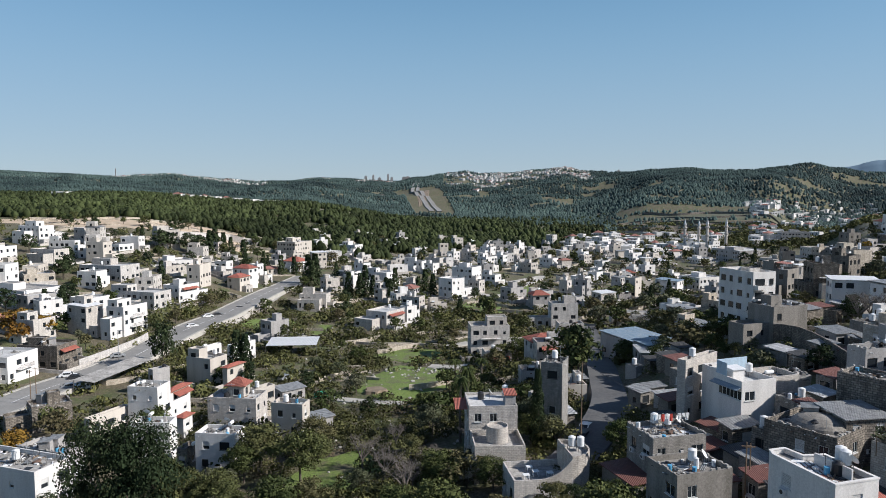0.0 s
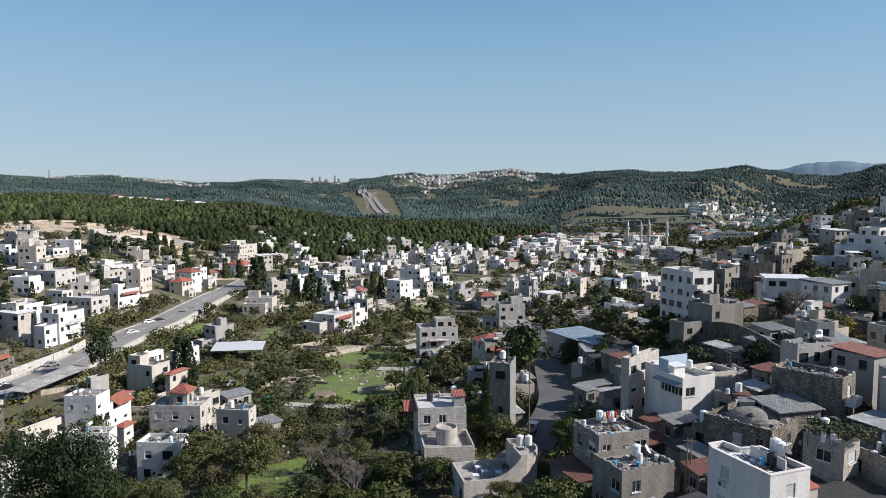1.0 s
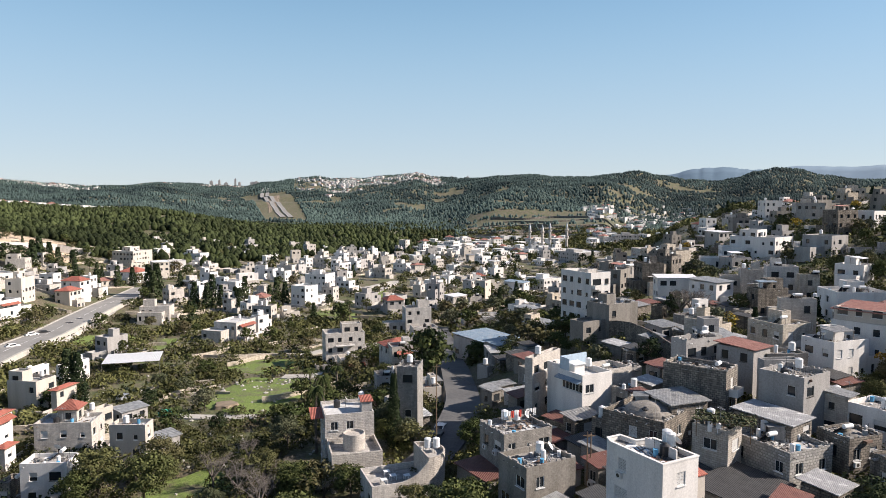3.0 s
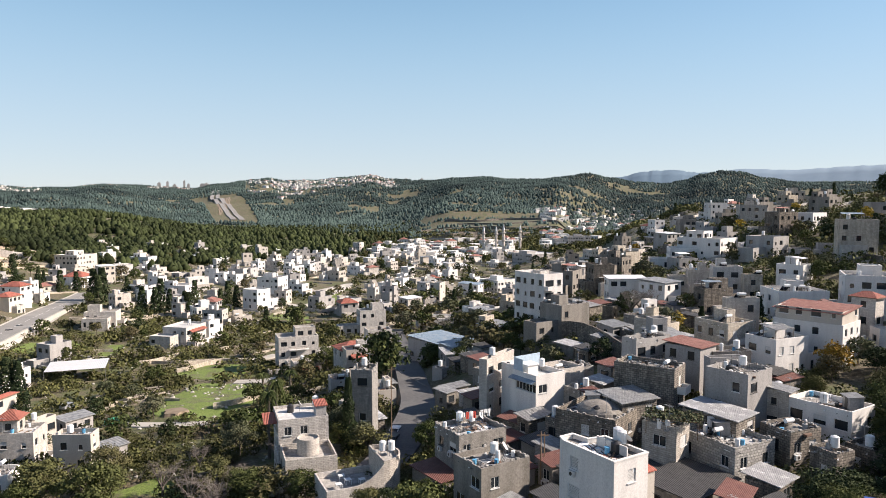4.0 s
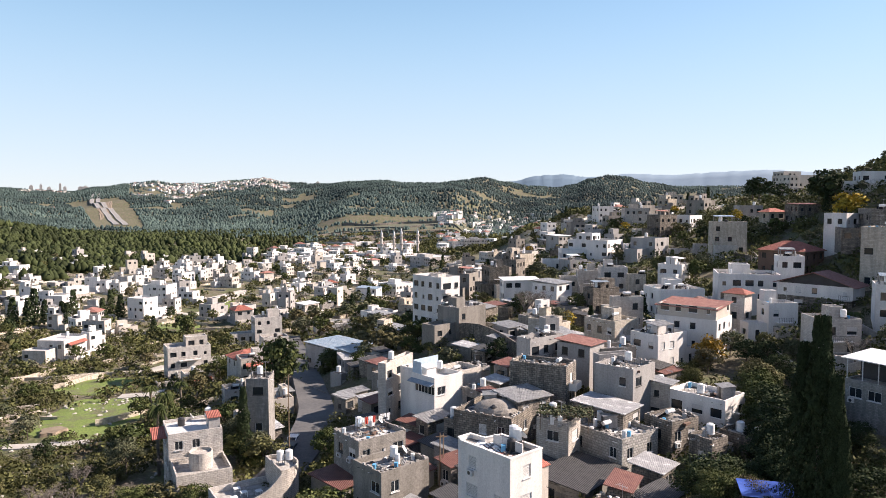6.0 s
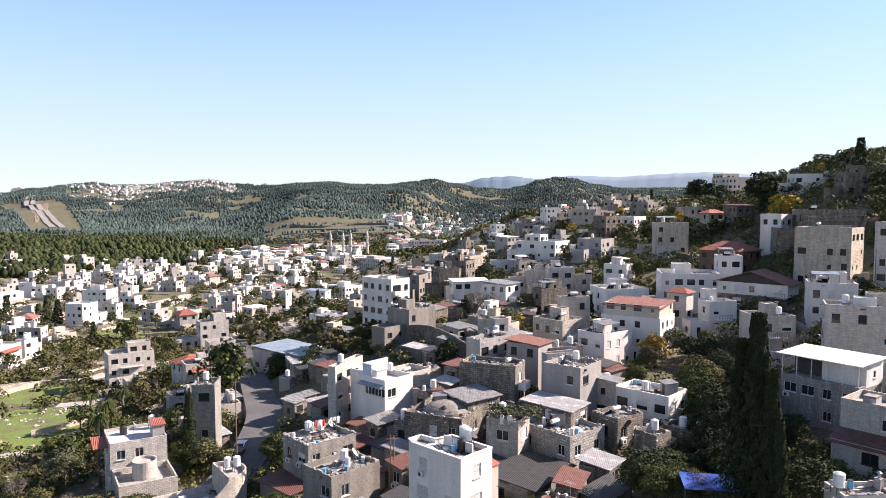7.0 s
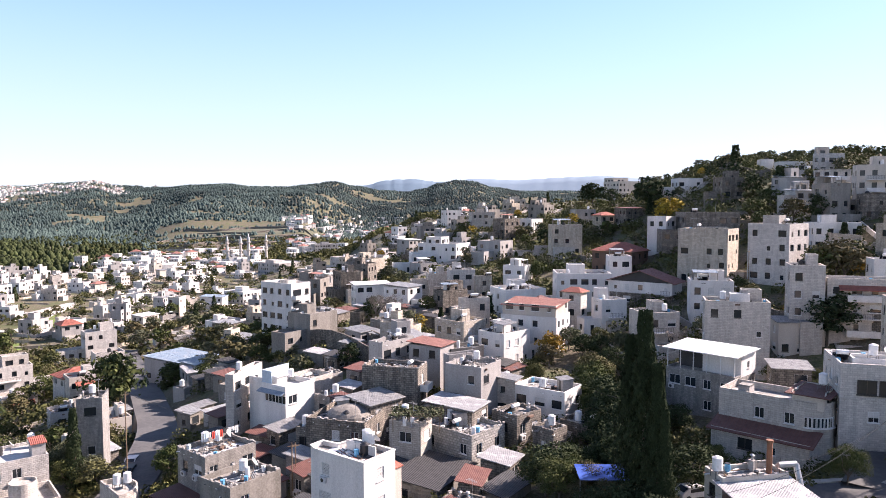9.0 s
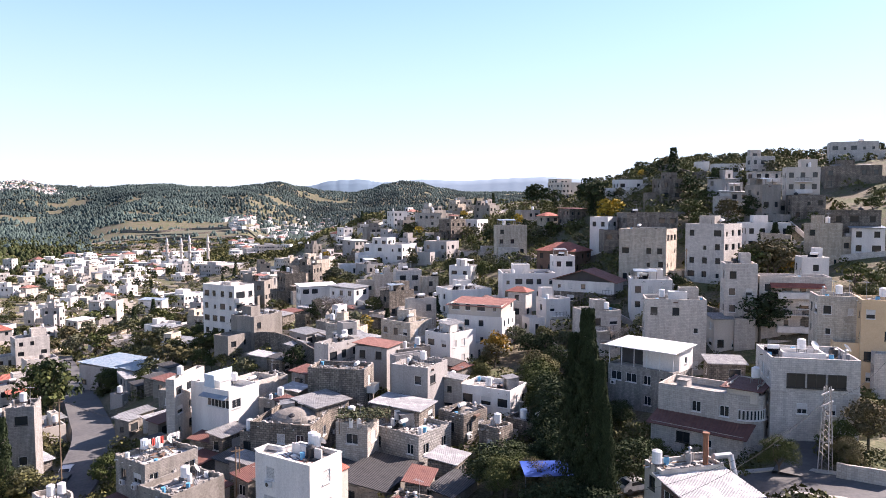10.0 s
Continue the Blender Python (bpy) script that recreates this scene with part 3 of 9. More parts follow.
def block(h, pts, z0, z1, wall="stone", roof="deck", par=0.7, dens=0.6, style="mix", storey=3.15, rng=None, fine=False, skip=(), big=False, floors=None, only=None, distant=False):
    """One block of a house over a counter-clockwise outline, in world coordinates: walls with sunk windows, parapet and roof deck."""
    o = h.matrix_basis.translation
    take_ground(pts)
    pts = [(p[0] - o.x, p[1] - o.y) for p in pts]
    z0, z1 = z0 - o.z, z1 - o.z
    rng = rng or random.Random(int(abs(pts[0][0] * 131 + o.x * 17 + o.y * 29 + z1 * 7)))
    sh = Shape()
    n = len(pts)
    holes = []
    top = z1 - par
    levels = floors or max(1, round((top - z0) / storey))
    for i in range(n):
        a, b = pts[i], pts[(i + 1) % n]
        length = math.hypot(b[0] - a[0], b[1] - a[1])
        rects = []
        if i not in skip and (only is None or i in only) and length > 2.0 and dens > 0:
            cols = max(1, int(length / 2.6))
            for lv in range(levels):
                floor_z = top - (lv + 1) * storey
                if floor_z + 0.8 < z0:
                    continue
                for cidx in range(cols):
                    if rng.random() > dens + 0.12:
                        continue
                    kind = rng.random()
                    ww, hh = (1.2, 1.4) if kind < 0.5 else ((0.8, 1.0) if kind < 0.68 else (1.8, 1.4))
                    if big:
                        ww, hh = 1.8, 1.5
                    if ww > length / cols - 0.5:
                        ww = 0.7
                    uc = (cidx + 0.5) * length / cols + rng.uniform(-0.2, 0.2)
                    u0 = min(max(0.35, uc - ww / 2), length - 0.35 - ww)
                    if u0 < 0.2:
                        continue
                    v0 = floor_z - z0 + 1.0
                    st = style
                    if style == "mix":
                        st = rng.choice(("dark", "dark", "plain", "plain", "half", "shut"))
                    rects.append((u0, v0, u0 + ww, v0 + hh))
                    holes.append((a, b, u0, v0, ww, hh, st))
        facade(sh, a, b, z0, z1, rects, back=1 if distant else 0)
    thick = 0.22
    inner = inset(pts, thick) if par > 0.05 else pts
    if par > 0.05:
        for i in range(n):
            j = (i + 1) % n
            sh.face([(*pts[i], z1), (*pts[j], z1), (*inner[j], z1), (*inner[i], z1)])
            sh.face([(*inner[i], top), (*inner[i], z1), (*inner[j], z1), (*inner[j], top)])
    part("wall", sh, [wall, "glass"] if distant else [wall], h)
    if roof:
        dk = Shape()
        dk.face([(*p, top) for p in inner])
        dk.face([(*p, top - 0.2) for p in reversed(inner)])
        for i in range(n):
            j = (i + 1) % n
            dk.face([(*inner[i], top - 0.2), (*inner[j], top - 0.2), (*inner[j], top), (*inner[i], top)])
        part("roof", dk, [roof], h)
    for a, b, u0, v0, ww, hh, st in ([] if distant else holes):
        ang = math.degrees(math.atan2(b[1] - a[1], b[0] - a[0]))
        c, s = math.cos(radians(ang)), math.sin(radians(ang))
        m = pose(a[0] + c * u0 - s * 0.12, a[1] + s * u0 + c * 0.12, z0 + v0, 0, 0, ang)
        put_window(h, m, ww, hh, st, fine)
        if fine and rng.random() < 0.16:
            ac = part("air_conditioner", Shape().box(0, -0.5, -0.75, 0.85, -0.16, -0.15), ["bright_frame"], h, "white air conditioner hung on the wall", at=m)
            part("grille", Shape().tube((0.42, -0.505, -0.45), (0.42, -0.515, -0.45), 0.22, 0.22, 12), ["dark_frame"], ac)
    return top + o.z


def annex(h, pts, z0, z1, wall, deck, par=0.5, windows=0.6, rng=None, name="wing"):
    """A lower wing, terrace or stair room in one mesh: walls with sunk dark openings, parapet and deck."""
    o = h.matrix_basis.translation
    take_ground(pts)
    pts = [(p[0] - o.x, p[1] - o.y) for p in pts]
    z0, z1 = z0 - o.z, z1 - o.z
    rng = rng or random.Random(int(abs(o.x * 13 + o.y * 7 + z1 * 31)))
    sh = Shape()
    n = len(pts)
    for i in range(n):
        a, b = pts[i], pts[(i + 1) % n]
        length = math.hypot(b[0] - a[0], b[1] - a[1])
        rects = []
        cols = int(length / 2.3)
        for c in range(cols):
            for lv in range(max(1, int((z1 - par - z0) / 3.1))):
                v0 = z1 - par - z0 - 3.0 * lv - 2.1
                if rng.random() > windows or v0 < 0.3:
                    continue
                ww, hh = rng.choice(((0.8, 1.2), (1.0, 1.3), (1.5, 1.3), (0.9, 2.0)))
                u0 = (c + 0.5) * length / cols - ww / 2
                v0 -= max(0.0, hh - 1.3)
                rects.append((u0, max(0.1, v0), u0 + ww, max(0.1, v0) + hh))
        facade(sh, a, b, z0, z1, rects, back=1)
    top = z1 - par
    inner = inset(pts, 0.2)
    for i in range(n):
        j = (i + 1) % n
        sh.face([(*pts[i], z1), (*pts[j], z1), (*inner[j], z1), (*inner[i], z1)])
        sh.face([(*inner[i], top), (*inner[i], z1), (*inner[j], z1), (*inner[j], top)])
    sh.face([(*p, top) for p in inner], 2)
    part(name, sh, [wall, "glass", deck], h)
    return top + o.z


def debris(h, pts, top, count, rng, rim=0.0):
    """Odds and ends lying about a flat roof, and loose blocks along its rim, too small to pick apart."""
    o = h.matrix_basis.translation
    a, b, d = Vector(pts[0]), Vector(pts[1]), Vector(pts[-1])
    turn = math.degrees(math.atan2((b - a).y, (b - a).x))
    w, l = (b - a).length, (d - a).length
    m0 = pose(a.x - o.x, a.y - o.y, top - o.z, 0, 0, turn)
    sh = Shape()
    for k in range(count):
        kind = rng.random()
        u, v = rng.uniform(0.5, max(0.6, w - 0.5)), rng.uniform(0.5, max(0.6, l - 0.5))
        if rng.random() < 0.5:
            u = 0.55 if rng.random() < 0.5 else max(0.6, w - 0.6)
        m = m0 @ pose(u, v, 0.01, 0, 0, rng.uniform(0, 180))
        if kind < 0.45:
            r = rng.uniform(0.08, 0.28)
            sh.box(-r, -r * 0.7, 0, r, r * 0.7, r * rng.uniform(0.4, 1.3), rng.choice((0, 1, 2, 2, 4)), m)
        elif kind < 0.7:
            r = rng.uniform(0.4, 1.1)
            sh.box(-r, -0.07, 0, r, 0.07, 0.08, rng.choice((1, 2, 3)), m @ pose(0, 0, 0.05, 0, rng.uniform(-8, 0), 0))
        elif kind < 0.88:
            r = rng.uniform(0.3, 0.8)
            sh.box(-r, -r * 0.6, 0, r, r * 0.6, 0.05, rng.choice((0, 2, 4, 1)), m)
        elif kind < 0.96:
            sh.tube(m @ Vector((0, 0, 0)), m @ Vector((rng.uniform(-0.2, 0.2), 0, rng.uniform(0.9, 2.2))), 0.025, 0.02, 4, rng.choice((1, 4)))
        else:
            sh.tube(m @ Vector((0, 0, 0)), m @ Vector((0, 0, 0.75)), 0.26, 0.28, 8, rng.choice((2, 4, 5)))
    if rim:
        for k in range(int((w + l) * 1.5)):
            u, v = rng.choice(((rng.uniform(0, w), 0.1), (rng.uniform(0, w), l - 0.1), (0.1, rng.uniform(0, l)), (w - 0.1, rng.uniform(0, l))))
            r = rng.uniform(0.12, 0.3)
            sh.box(-r, -0.11, 0.0, r, 0.11, rng.uniform(0.08, 0.26), 0, m0 @ pose(u, v, rim + 0.003, 0, 0, 0 if v in (0.1, l - 0.1) else 90))
    part("debris", sh, ["deck", "iron", "white_paint", "timber", "black", "sky_paint"], h, "odds and ends littering the flat roof", kind="stuff")


def hip_roof(h, pts, z, rise, mat="tile", over=0.5, ridge=0.35, name="roof"):
    """A four-sided tiled roof on a rectangle, with eaves and a soffit."""
    o = h.matrix_basis.translation
    p = inset([(q[0] - o.x, q[1] - o.y) for q in pts], -over)
    z -= o.z
    e01 = Vector(p[1]) - Vector(p[0])
    e12 = Vector(p[2]) - Vector(p[1])
    if e01.length < e12.length:
        p = p[1:] + p[:1]
    a, b = (Vector(p[0]) + Vector(p[3])) / 2, (Vector(p[1]) + Vector(p[2])) / 2
    r0, r1 = a.lerp(b, ridge), b.lerp(a, ridge)
    sh = Shape()
    r0, r1 = (r0.x, r0.y, z + rise), (r1.x, r1.y, z + rise)
    q = [(*c, z) for c in p]
    u = [(*c, z - 0.16) for c in p]
    sh.face([q[0], q[1], r1, r0])
    sh.face([q[1], q[2], r1])
    sh.face([q[2], q[3], r0, r1])
    sh.face([q[3], q[0], r0])
    for i in range(4):
        j = (i + 1) % 4
        sh.face([u[i], u[j], q[j], q[i]], 1)
    sh.face([u[3], u[2], u[1], u[0]], 1)
    return part(name, sh, [mat, "timber"], h)


def slope_roof(h, pts, z_front, z_back, mat="sheet", over=0.4, thick=0.12, name="roof"):
    """A lean-to roof: the first edge of the outline at one height, the opposite edge at another."""
    o = h.matrix_basis.translation
    p = inset([(q[0] - o.x, q[1] - o.y) for q in pts], -over)
    zs = (z_front - o.z, z_front - o.z, z_back - o.z, z_back - o.z)
    sh = Shape()
    up = [(p[i][0], p[i][1], zs[i]) for i in range(4)]
    dn = [(c[0], c[1], c[2] - thick) for c in up]
    sh.face(up)
    sh.face(dn[::-1])
    for i in range(4):
        j = (i + 1) % 4
        sh.face([dn[i], dn[j], up[j], up[i]])
    return part(name, sh, [mat], h)


def gable_roof(h, pts, z, rise, mat="tile", over=0.5, gable="white"):
    """A ridged roof whose ridge runs along the first edge, with gable walls under it."""
    o = h.matrix_basis.translation
    p = [(q[0] - o.x, q[1] - o.y) for q in pts]
    z -= o.z
    out = inset(p, -over)
    m0 = ((out[0][0] + out[3][0]) / 2, (out[0][1] + out[3][1]) / 2, z + rise)
    m1 = ((out[1][0] + out[2][0]) / 2, (out[1][1] + out[2][1]) / 2, z + rise)
    sh = Shape()
    for lift in (0.0, -0.14):
        a, b, c, d = [(q[0], q[1], z + lift - 0.1) for q in out]
        n0, n1 = (m0[0], m0[1], m0[2] + lift), (m1[0], m1[1], m1[2] + lift)
        if lift == 0.0:
            sh.face([a, b, n1, n0])
            sh.face([c, d, n0, n1])
            top = (a, b, c, d, n0, n1)
        else:
            sh.face([b, a, n0, n1])
            sh.face([d, c, n1, n0])
            for i, j in ((0, 1), (1, 5), (5, 2), (2, 3), (3, 4), (4, 0)):
                low = (a, b, c, d, n0, n1)
                sh.face([low[i], low[j], top[j], top[i]])
    part("roof", sh, [mat], h)
    g = Shape()
    for i, j in ((0, 3), (1, 2)):
        mid = ((p[i][0] + p[j][0]) / 2, (p[i][1] + p[j][1]) / 2, z + rise - 0.25)
        g.face([(*p[i], z - 0.1), (*p[j], z - 0.1), mid])
    part("gable", g, [gable], h)


def balcony(h, a, b, z, depth=1.3, mat="white", rail="solid", height=1.0):
    """A slab and parapet or railing along a stretch of wall from a to b, outside on its right."""
    o = h.matrix_basis.translation
    a, b = Vector((a[0] - o.x, a[1] - o.y)), Vector((b[0] - o.x, b[1] - o.y))
    run = b - a
    length = run.length
    m = pose(a.x, a.y, z - o.z, 0, 0, math.degrees(math.atan2(run.y, run.x)))
    slab = part("balcony", Shape().box(0, -depth, -0.15, length, -0.004, 0.0), [mat], h, at=m)
    if rail == "solid":
        sh = Shape().box(0, -depth, 0.004, length, -depth + 0.12, height)
        sh.box(0, -depth + 0.12, 0.004, 0.12, -0.01, height).box(length - 0.12, -depth + 0.12, 0.004, length, -0.01, height)
        part("parapet", sh, [mat], slab)
    else:
        sh = Shape().box(0, -depth, height - 0.05, length, -depth + 0.05, height)
        for k in range(int(length / 0.35) + 1):
            u = min(k * 0.35, length - 0.04)
            sh.box(u, -depth + 0.005, 0.0, u + 0.04, -depth + 0.045, height - 0.05)
        part("railing", sh, ["dark_frame" if rail == "dark" else "bright_frame"], slab)
    return slab

# ---- the ground: one sheet to the horizon ----
def build_ground():
    az = [a * 0.4 for a in range(-112, 214)] + [86 + a * 6 for a in range(1, 38)]
    az = [a for a in az if a < 314]
    rad = [0.0, 12.0]
    while rad[-1] < 4880:
        rad.append(rad[-1] * (1.028 if rad[-1] < 1000 else 1.02) + 0.2)
    verts, faces = [], []
    for r in rad:
        for a in az:
            x, y = r * math.sin(radians(a)), r * math.cos(radians(a))
            bump = noise.noise((x / 14.0, y / 14.0, 0.0)) * (0.5 if r > 40 else 0.0) if r < 700 else 0.0
            verts.append((x, y, land(x, y) + bump))
    n = len(az)
    for i in range(len(rad) - 1):
        for j in range(n):
            k = (j + 1) % n
            faces.append((i * n + j, (i + 1) * n + j, (i + 1) * n + k, i * n + k))
    me = bpy.data.meshes.new("ground")
    me.from_pydata(verts, [], faces)
    me.materials.append(M["ground"])
    for p in me.polygons:
        p.use_smooth = True
    ob = new("ground", me)
    tagged(ob, "grassy and stony hillside ground of the valley", "ground", kind="structure")


build_ground()

# ---- ordinary houses ----
ROOF_MAT = {"sheet": "sheet", "wsheet": "whitesheet", "rusty": "rusty", "bsheet": "bluesheet", "msheet": "maroon", "tsheet": "faded", "dsheet": "darksheet"}  # sheet roofs by key
TANK_SPOTS, CLUTTER, YARDS = [], [], []


def villa(x, y, z0, z1, head, w, d, wall, roof, extra, dens, label, name="house"):
    """A house on a rectangle. extra: u upper room, b balcony, a red awning, H red hip tower, T tanks, D dish, d dome, t cistern."""
    rng = random.Random(int(abs(x * 37 + y * 91 + w * 13)))
    far = math.hypot(x, y)
    h = house(x, y, z0, label, group="village houses", name=name)
    pts = rect(x, y, head, w, d)
    c, s = math.cos(radians(head)), math.sin(radians(head))

    def at(u, v):
        return (x + c * u - s * v, y + s * u + c * v)

    fine, distant = far < 104, far > 165
    if roof == "yard":
        block(h, pts, z0, z1, wall, None, min(1.8, z1 - z0 - 0.5), dens, rng=rng, fine=fine)
        return h
    flat = roof in ("flat", "white")
    deck = "whitedeck" if (roof == "white" or rng.random() < 0.3) and wall not in ("old", "dull") else "deck"
    if deck == "deck" and wall in ("old", "dull", "grey", "block") and far < 260:
        deck = "olddeck"
    top = block(h, pts, z0, z1 if flat else z1 - 0.5, wall, deck, 0.7 if flat else 0.0, dens, rng=rng, fine=fine, distant=distant)
    if roof in ("hip", "fhip"):
        hip_roof(h, pts, z1 - 0.5, 0.2 * min(w, d) + 0.3, "tile" if roof == "hip" else "faded")
    elif roof in ROOF_MAT:
        slope_roof(h, pts, z1 - 0.4, z1 + 0.05, ROOF_MAT[roof])
    if 26 < math.degrees(math.atan2(x, y)) < 68 and 105 < far < 300 and z1 - z0 > 5 and "a" not in extra and "b" not in extra:
        extra += rng.choice(("", "b", "", "p", "p"))
    if "p" in extra and min(w, d) > 4:
        pt = rect(*at(w * 0.08, d * 0.1), head, w * 0.55, d * 0.4)
        hue = rng.choice(("bluesheet", "whitesheet", "faded", "sheet"))
        slope_roof(h, pt, top + 2.3, top + 2.6, hue, 0.1, name="pergola_roof")
        o = h.matrix_basis.translation
        for q in pt:
            part("post", Shape().box(q[0] - o.x - 0.06, q[1] - o.y - 0.06, top - o.z, q[0] - o.x + 0.06, q[1] - o.y + 0.06, top - o.z + 2.3), ["iron"], h)
    if "u" in extra:
        uw, ud = w * rng.uniform(0.35, 0.6), d * rng.uniform(0.35, 0.6)
        u0, v0 = rng.choice((0.3, w - uw - 0.3)), d - ud - 0.3
        block(h, rect(*at(u0, v0), head, uw, ud), top - 0.05, top + 2.9, wall, deck, 0.4, dens, rng=rng, fine=fine, distant=distant)
    if "b" in extra:
        for lv in range(1, max(2, round((top - z0) / 3.15))):
            z = top - lv * 3.15
            if z > z0 + 1.5:
                balcony(h, at(w * 0.25, 0), at(w * 0.75, 0), z, 1.3, "white", rng.choice(("solid", "dark")))
    if "a" in extra:
        a0, b0 = at(w * 0.15, -1.4), at(w * 0.9, -1.4)
        pt = [a0, b0, at(w * 0.9, 0.05), at(w * 0.15, 0.05)]
        slope_roof(h, pt, top - 1.2, top - 0.45, "tile", 0.05, name="awning")
    if "H" in extra:
        tw = min(w, d) * 0.55
        pt = rect(*at(w - tw - 0.3, d * 0.35), head, tw, tw)
        block(h, pt, top - 0.05, top + 2.6, wall, None, 0.0, 0.8, rng=rng, fine=fine, distant=distant)
        hip_roof(h, pt, top + 2.6, 1.5, "tile", 0.6, 0.45)
    if "d" in extra:
        for k in range(extra.count("d")):
            r = min(w / max(1, extra.count("d")), d) * 0.38
            cx, cy = at(w * (k + 0.5) / extra.count("d"), d * 0.5)
            sh = Shape()
            seg, rings = 20, 6
            for i in range(rings):
                p0, p1 = math.pi / 2 * i / rings, math.pi / 2 * (i + 1) / rings
                for j in range(seg):
                    q0, q1 = 2 * math.pi * j / seg, 2 * math.pi * (j + 1) / seg
                    f = [(r * math.cos(p) * math.cos(q), r * math.cos(p) * math.sin(q), 0.45 * r * math.sin(p)) for p, q in ((p0, q0), (p0, q1), (p1, q1), (p1, q0))]
                    sh.face(f if i < rings - 1 else f[:3])
            part("dome", sh, ["dull"], h, at=pose(cx - x, cy - y, top - z0 + 0.01))
    if "t" in extra:
        block(h, rect(*at(w * 0.4, d * 0.2), head, w * 0.3, 2.2), top - 0.05, top + 1.9, "white", "whitedeck", 0.1, 0, rng=rng)
    tall = z1 - z0
    if min(w, d) > 4 and far > 118 and name != "plain_house":
        pick = rng.random()
        if pick < 0.75 and tall > 4.5:
            ww, dd = w * rng.uniform(0.4, 0.8), d * rng.uniform(0.55, 0.9)
            u0 = rng.choice((w - 0.01, 0.01 - ww))
            box = rect(*at(u0, d * rng.uniform(0.0, 0.3)), head, ww, dd)
            if all(footprint_clear(*q, 0.3) or q == box[0] or q == box[3] or q == box[1] or q == box[2] for q in box) and clear_of_roads(*box[0], 1.5) and clear_of_roads(*box[1], 1.5):
                annex(h, box, z0 - 0.5, z0 + tall * rng.uniform(0.45, 0.8), wall, deck, 0.6, 0.55, rng)
        if rng.random() < 0.6 and tall > 4.5:
            u0 = w * rng.uniform(0, 0.3)
            box = rect(*at(u0, -rng.uniform(2.0, 3.6)), head, w * rng.uniform(0.5, 0.9), 2.0)
            box = [box[0], box[1], at(u0 + math.hypot(box[1][0] - box[0][0], box[1][1] - box[0][1]), -0.01), at(u0, -0.01)]
            if clear_of_roads(*box[0], 1.5) and clear_of_roads(*box[1], 1.5):
                annex(h, box, z0 - 1.0, z0 + tall * rng.uniform(0.3, 0.5), rng.choice((wall, "stone")), deck, 0.9, 0.5, rng, "terrace")
        if flat and "u" not in extra and rng.random() < 0.6:
            annex(h, rect(*at(w * rng.uniform(0.1, 0.6), d * 0.45), head, w * 0.32, d * 0.4), top - 0.02, top + 2.5, wall, deck, 0.25, 0.3, rng, "stair_room")
        if rng.random() < 0.5:
            m = rng.uniform(2.5, 5.0)
            yard = [at(-m, -m - 1), at(w + m, -m - 1), at(w + m, d + 1), at(-m, d + 1)]
            if all(clear_of_roads(*q, 1.0) and footprint_clear(*q, 0.5) for q in yard):
                YARDS.append((yard, rng.uniform(0.9, 1.6)))
    if flat:
        for k in range(extra.count("T")):
            u, v = rng.uniform(0.15, 0.85) * w, d * rng.uniform(0.45, 0.85)
            TANK_SPOTS.append((*at(u, v), top, head, rng.random(), "D" in extra))
        if "T" not in extra and rng.random() < 0.7:
            TANK_SPOTS.append((*at(w * rng.uniform(0.2, 0.8), d * rng.uniform(0.3, 0.8)), top, head, rng.random(), False))
        if far < 175 and min(w, d) > 2.4:
            debris(h, pts, top, int(min(w * d, 90) * (1.1 if far < 130 else 0.7)) + 8, rng, 0.7 if wall in ("old", "dull", "block", "clad", "grey") else 0.0)
        if far < 240 and min(w, d) > 3:
            for k in range(rng.choice((4, 5, 6, 7)) if far < 130 else rng.choice((1, 2, 3))):
                kind = rng.choices((4, 5, 6, 7, 8, 9, 10, 11), (2, 2, 2 if w * d > 45 else 0, 2, 1, 5, 5, 3))[0]
                CLUTTER.append((*at(w * rng.uniform(0.2, 0.8), d * rng.uniform(0.12, 0.88)), top, head + rng.uniform(-25, 25), kind))
    return h

# ---- roads, lawns and bare earth ----
ROAD_DOTS, LAWNS = [], []


def spline(pts, step=3.0):
    out = []
    for i in range(len(pts) - 1):
        p0, p1, p2, p3 = [Vector(pts[min(max(k, 0), len(pts) - 1)]) for k in (i - 1, i, i + 1, i + 2)]
        n = max(1, int((p2 - p1).length / step))
        for k in range(n):
            t = k / n
            out.append(0.5 * (2 * p1 + (p2 - p0) * t + (2 * p0 - 5 * p1 + 4 * p2 - p3) * t * t + (3 * p1 - p0 - 3 * p2 + p3) * t ** 3))
    out.append(Vector(pts[-1]))
    return out


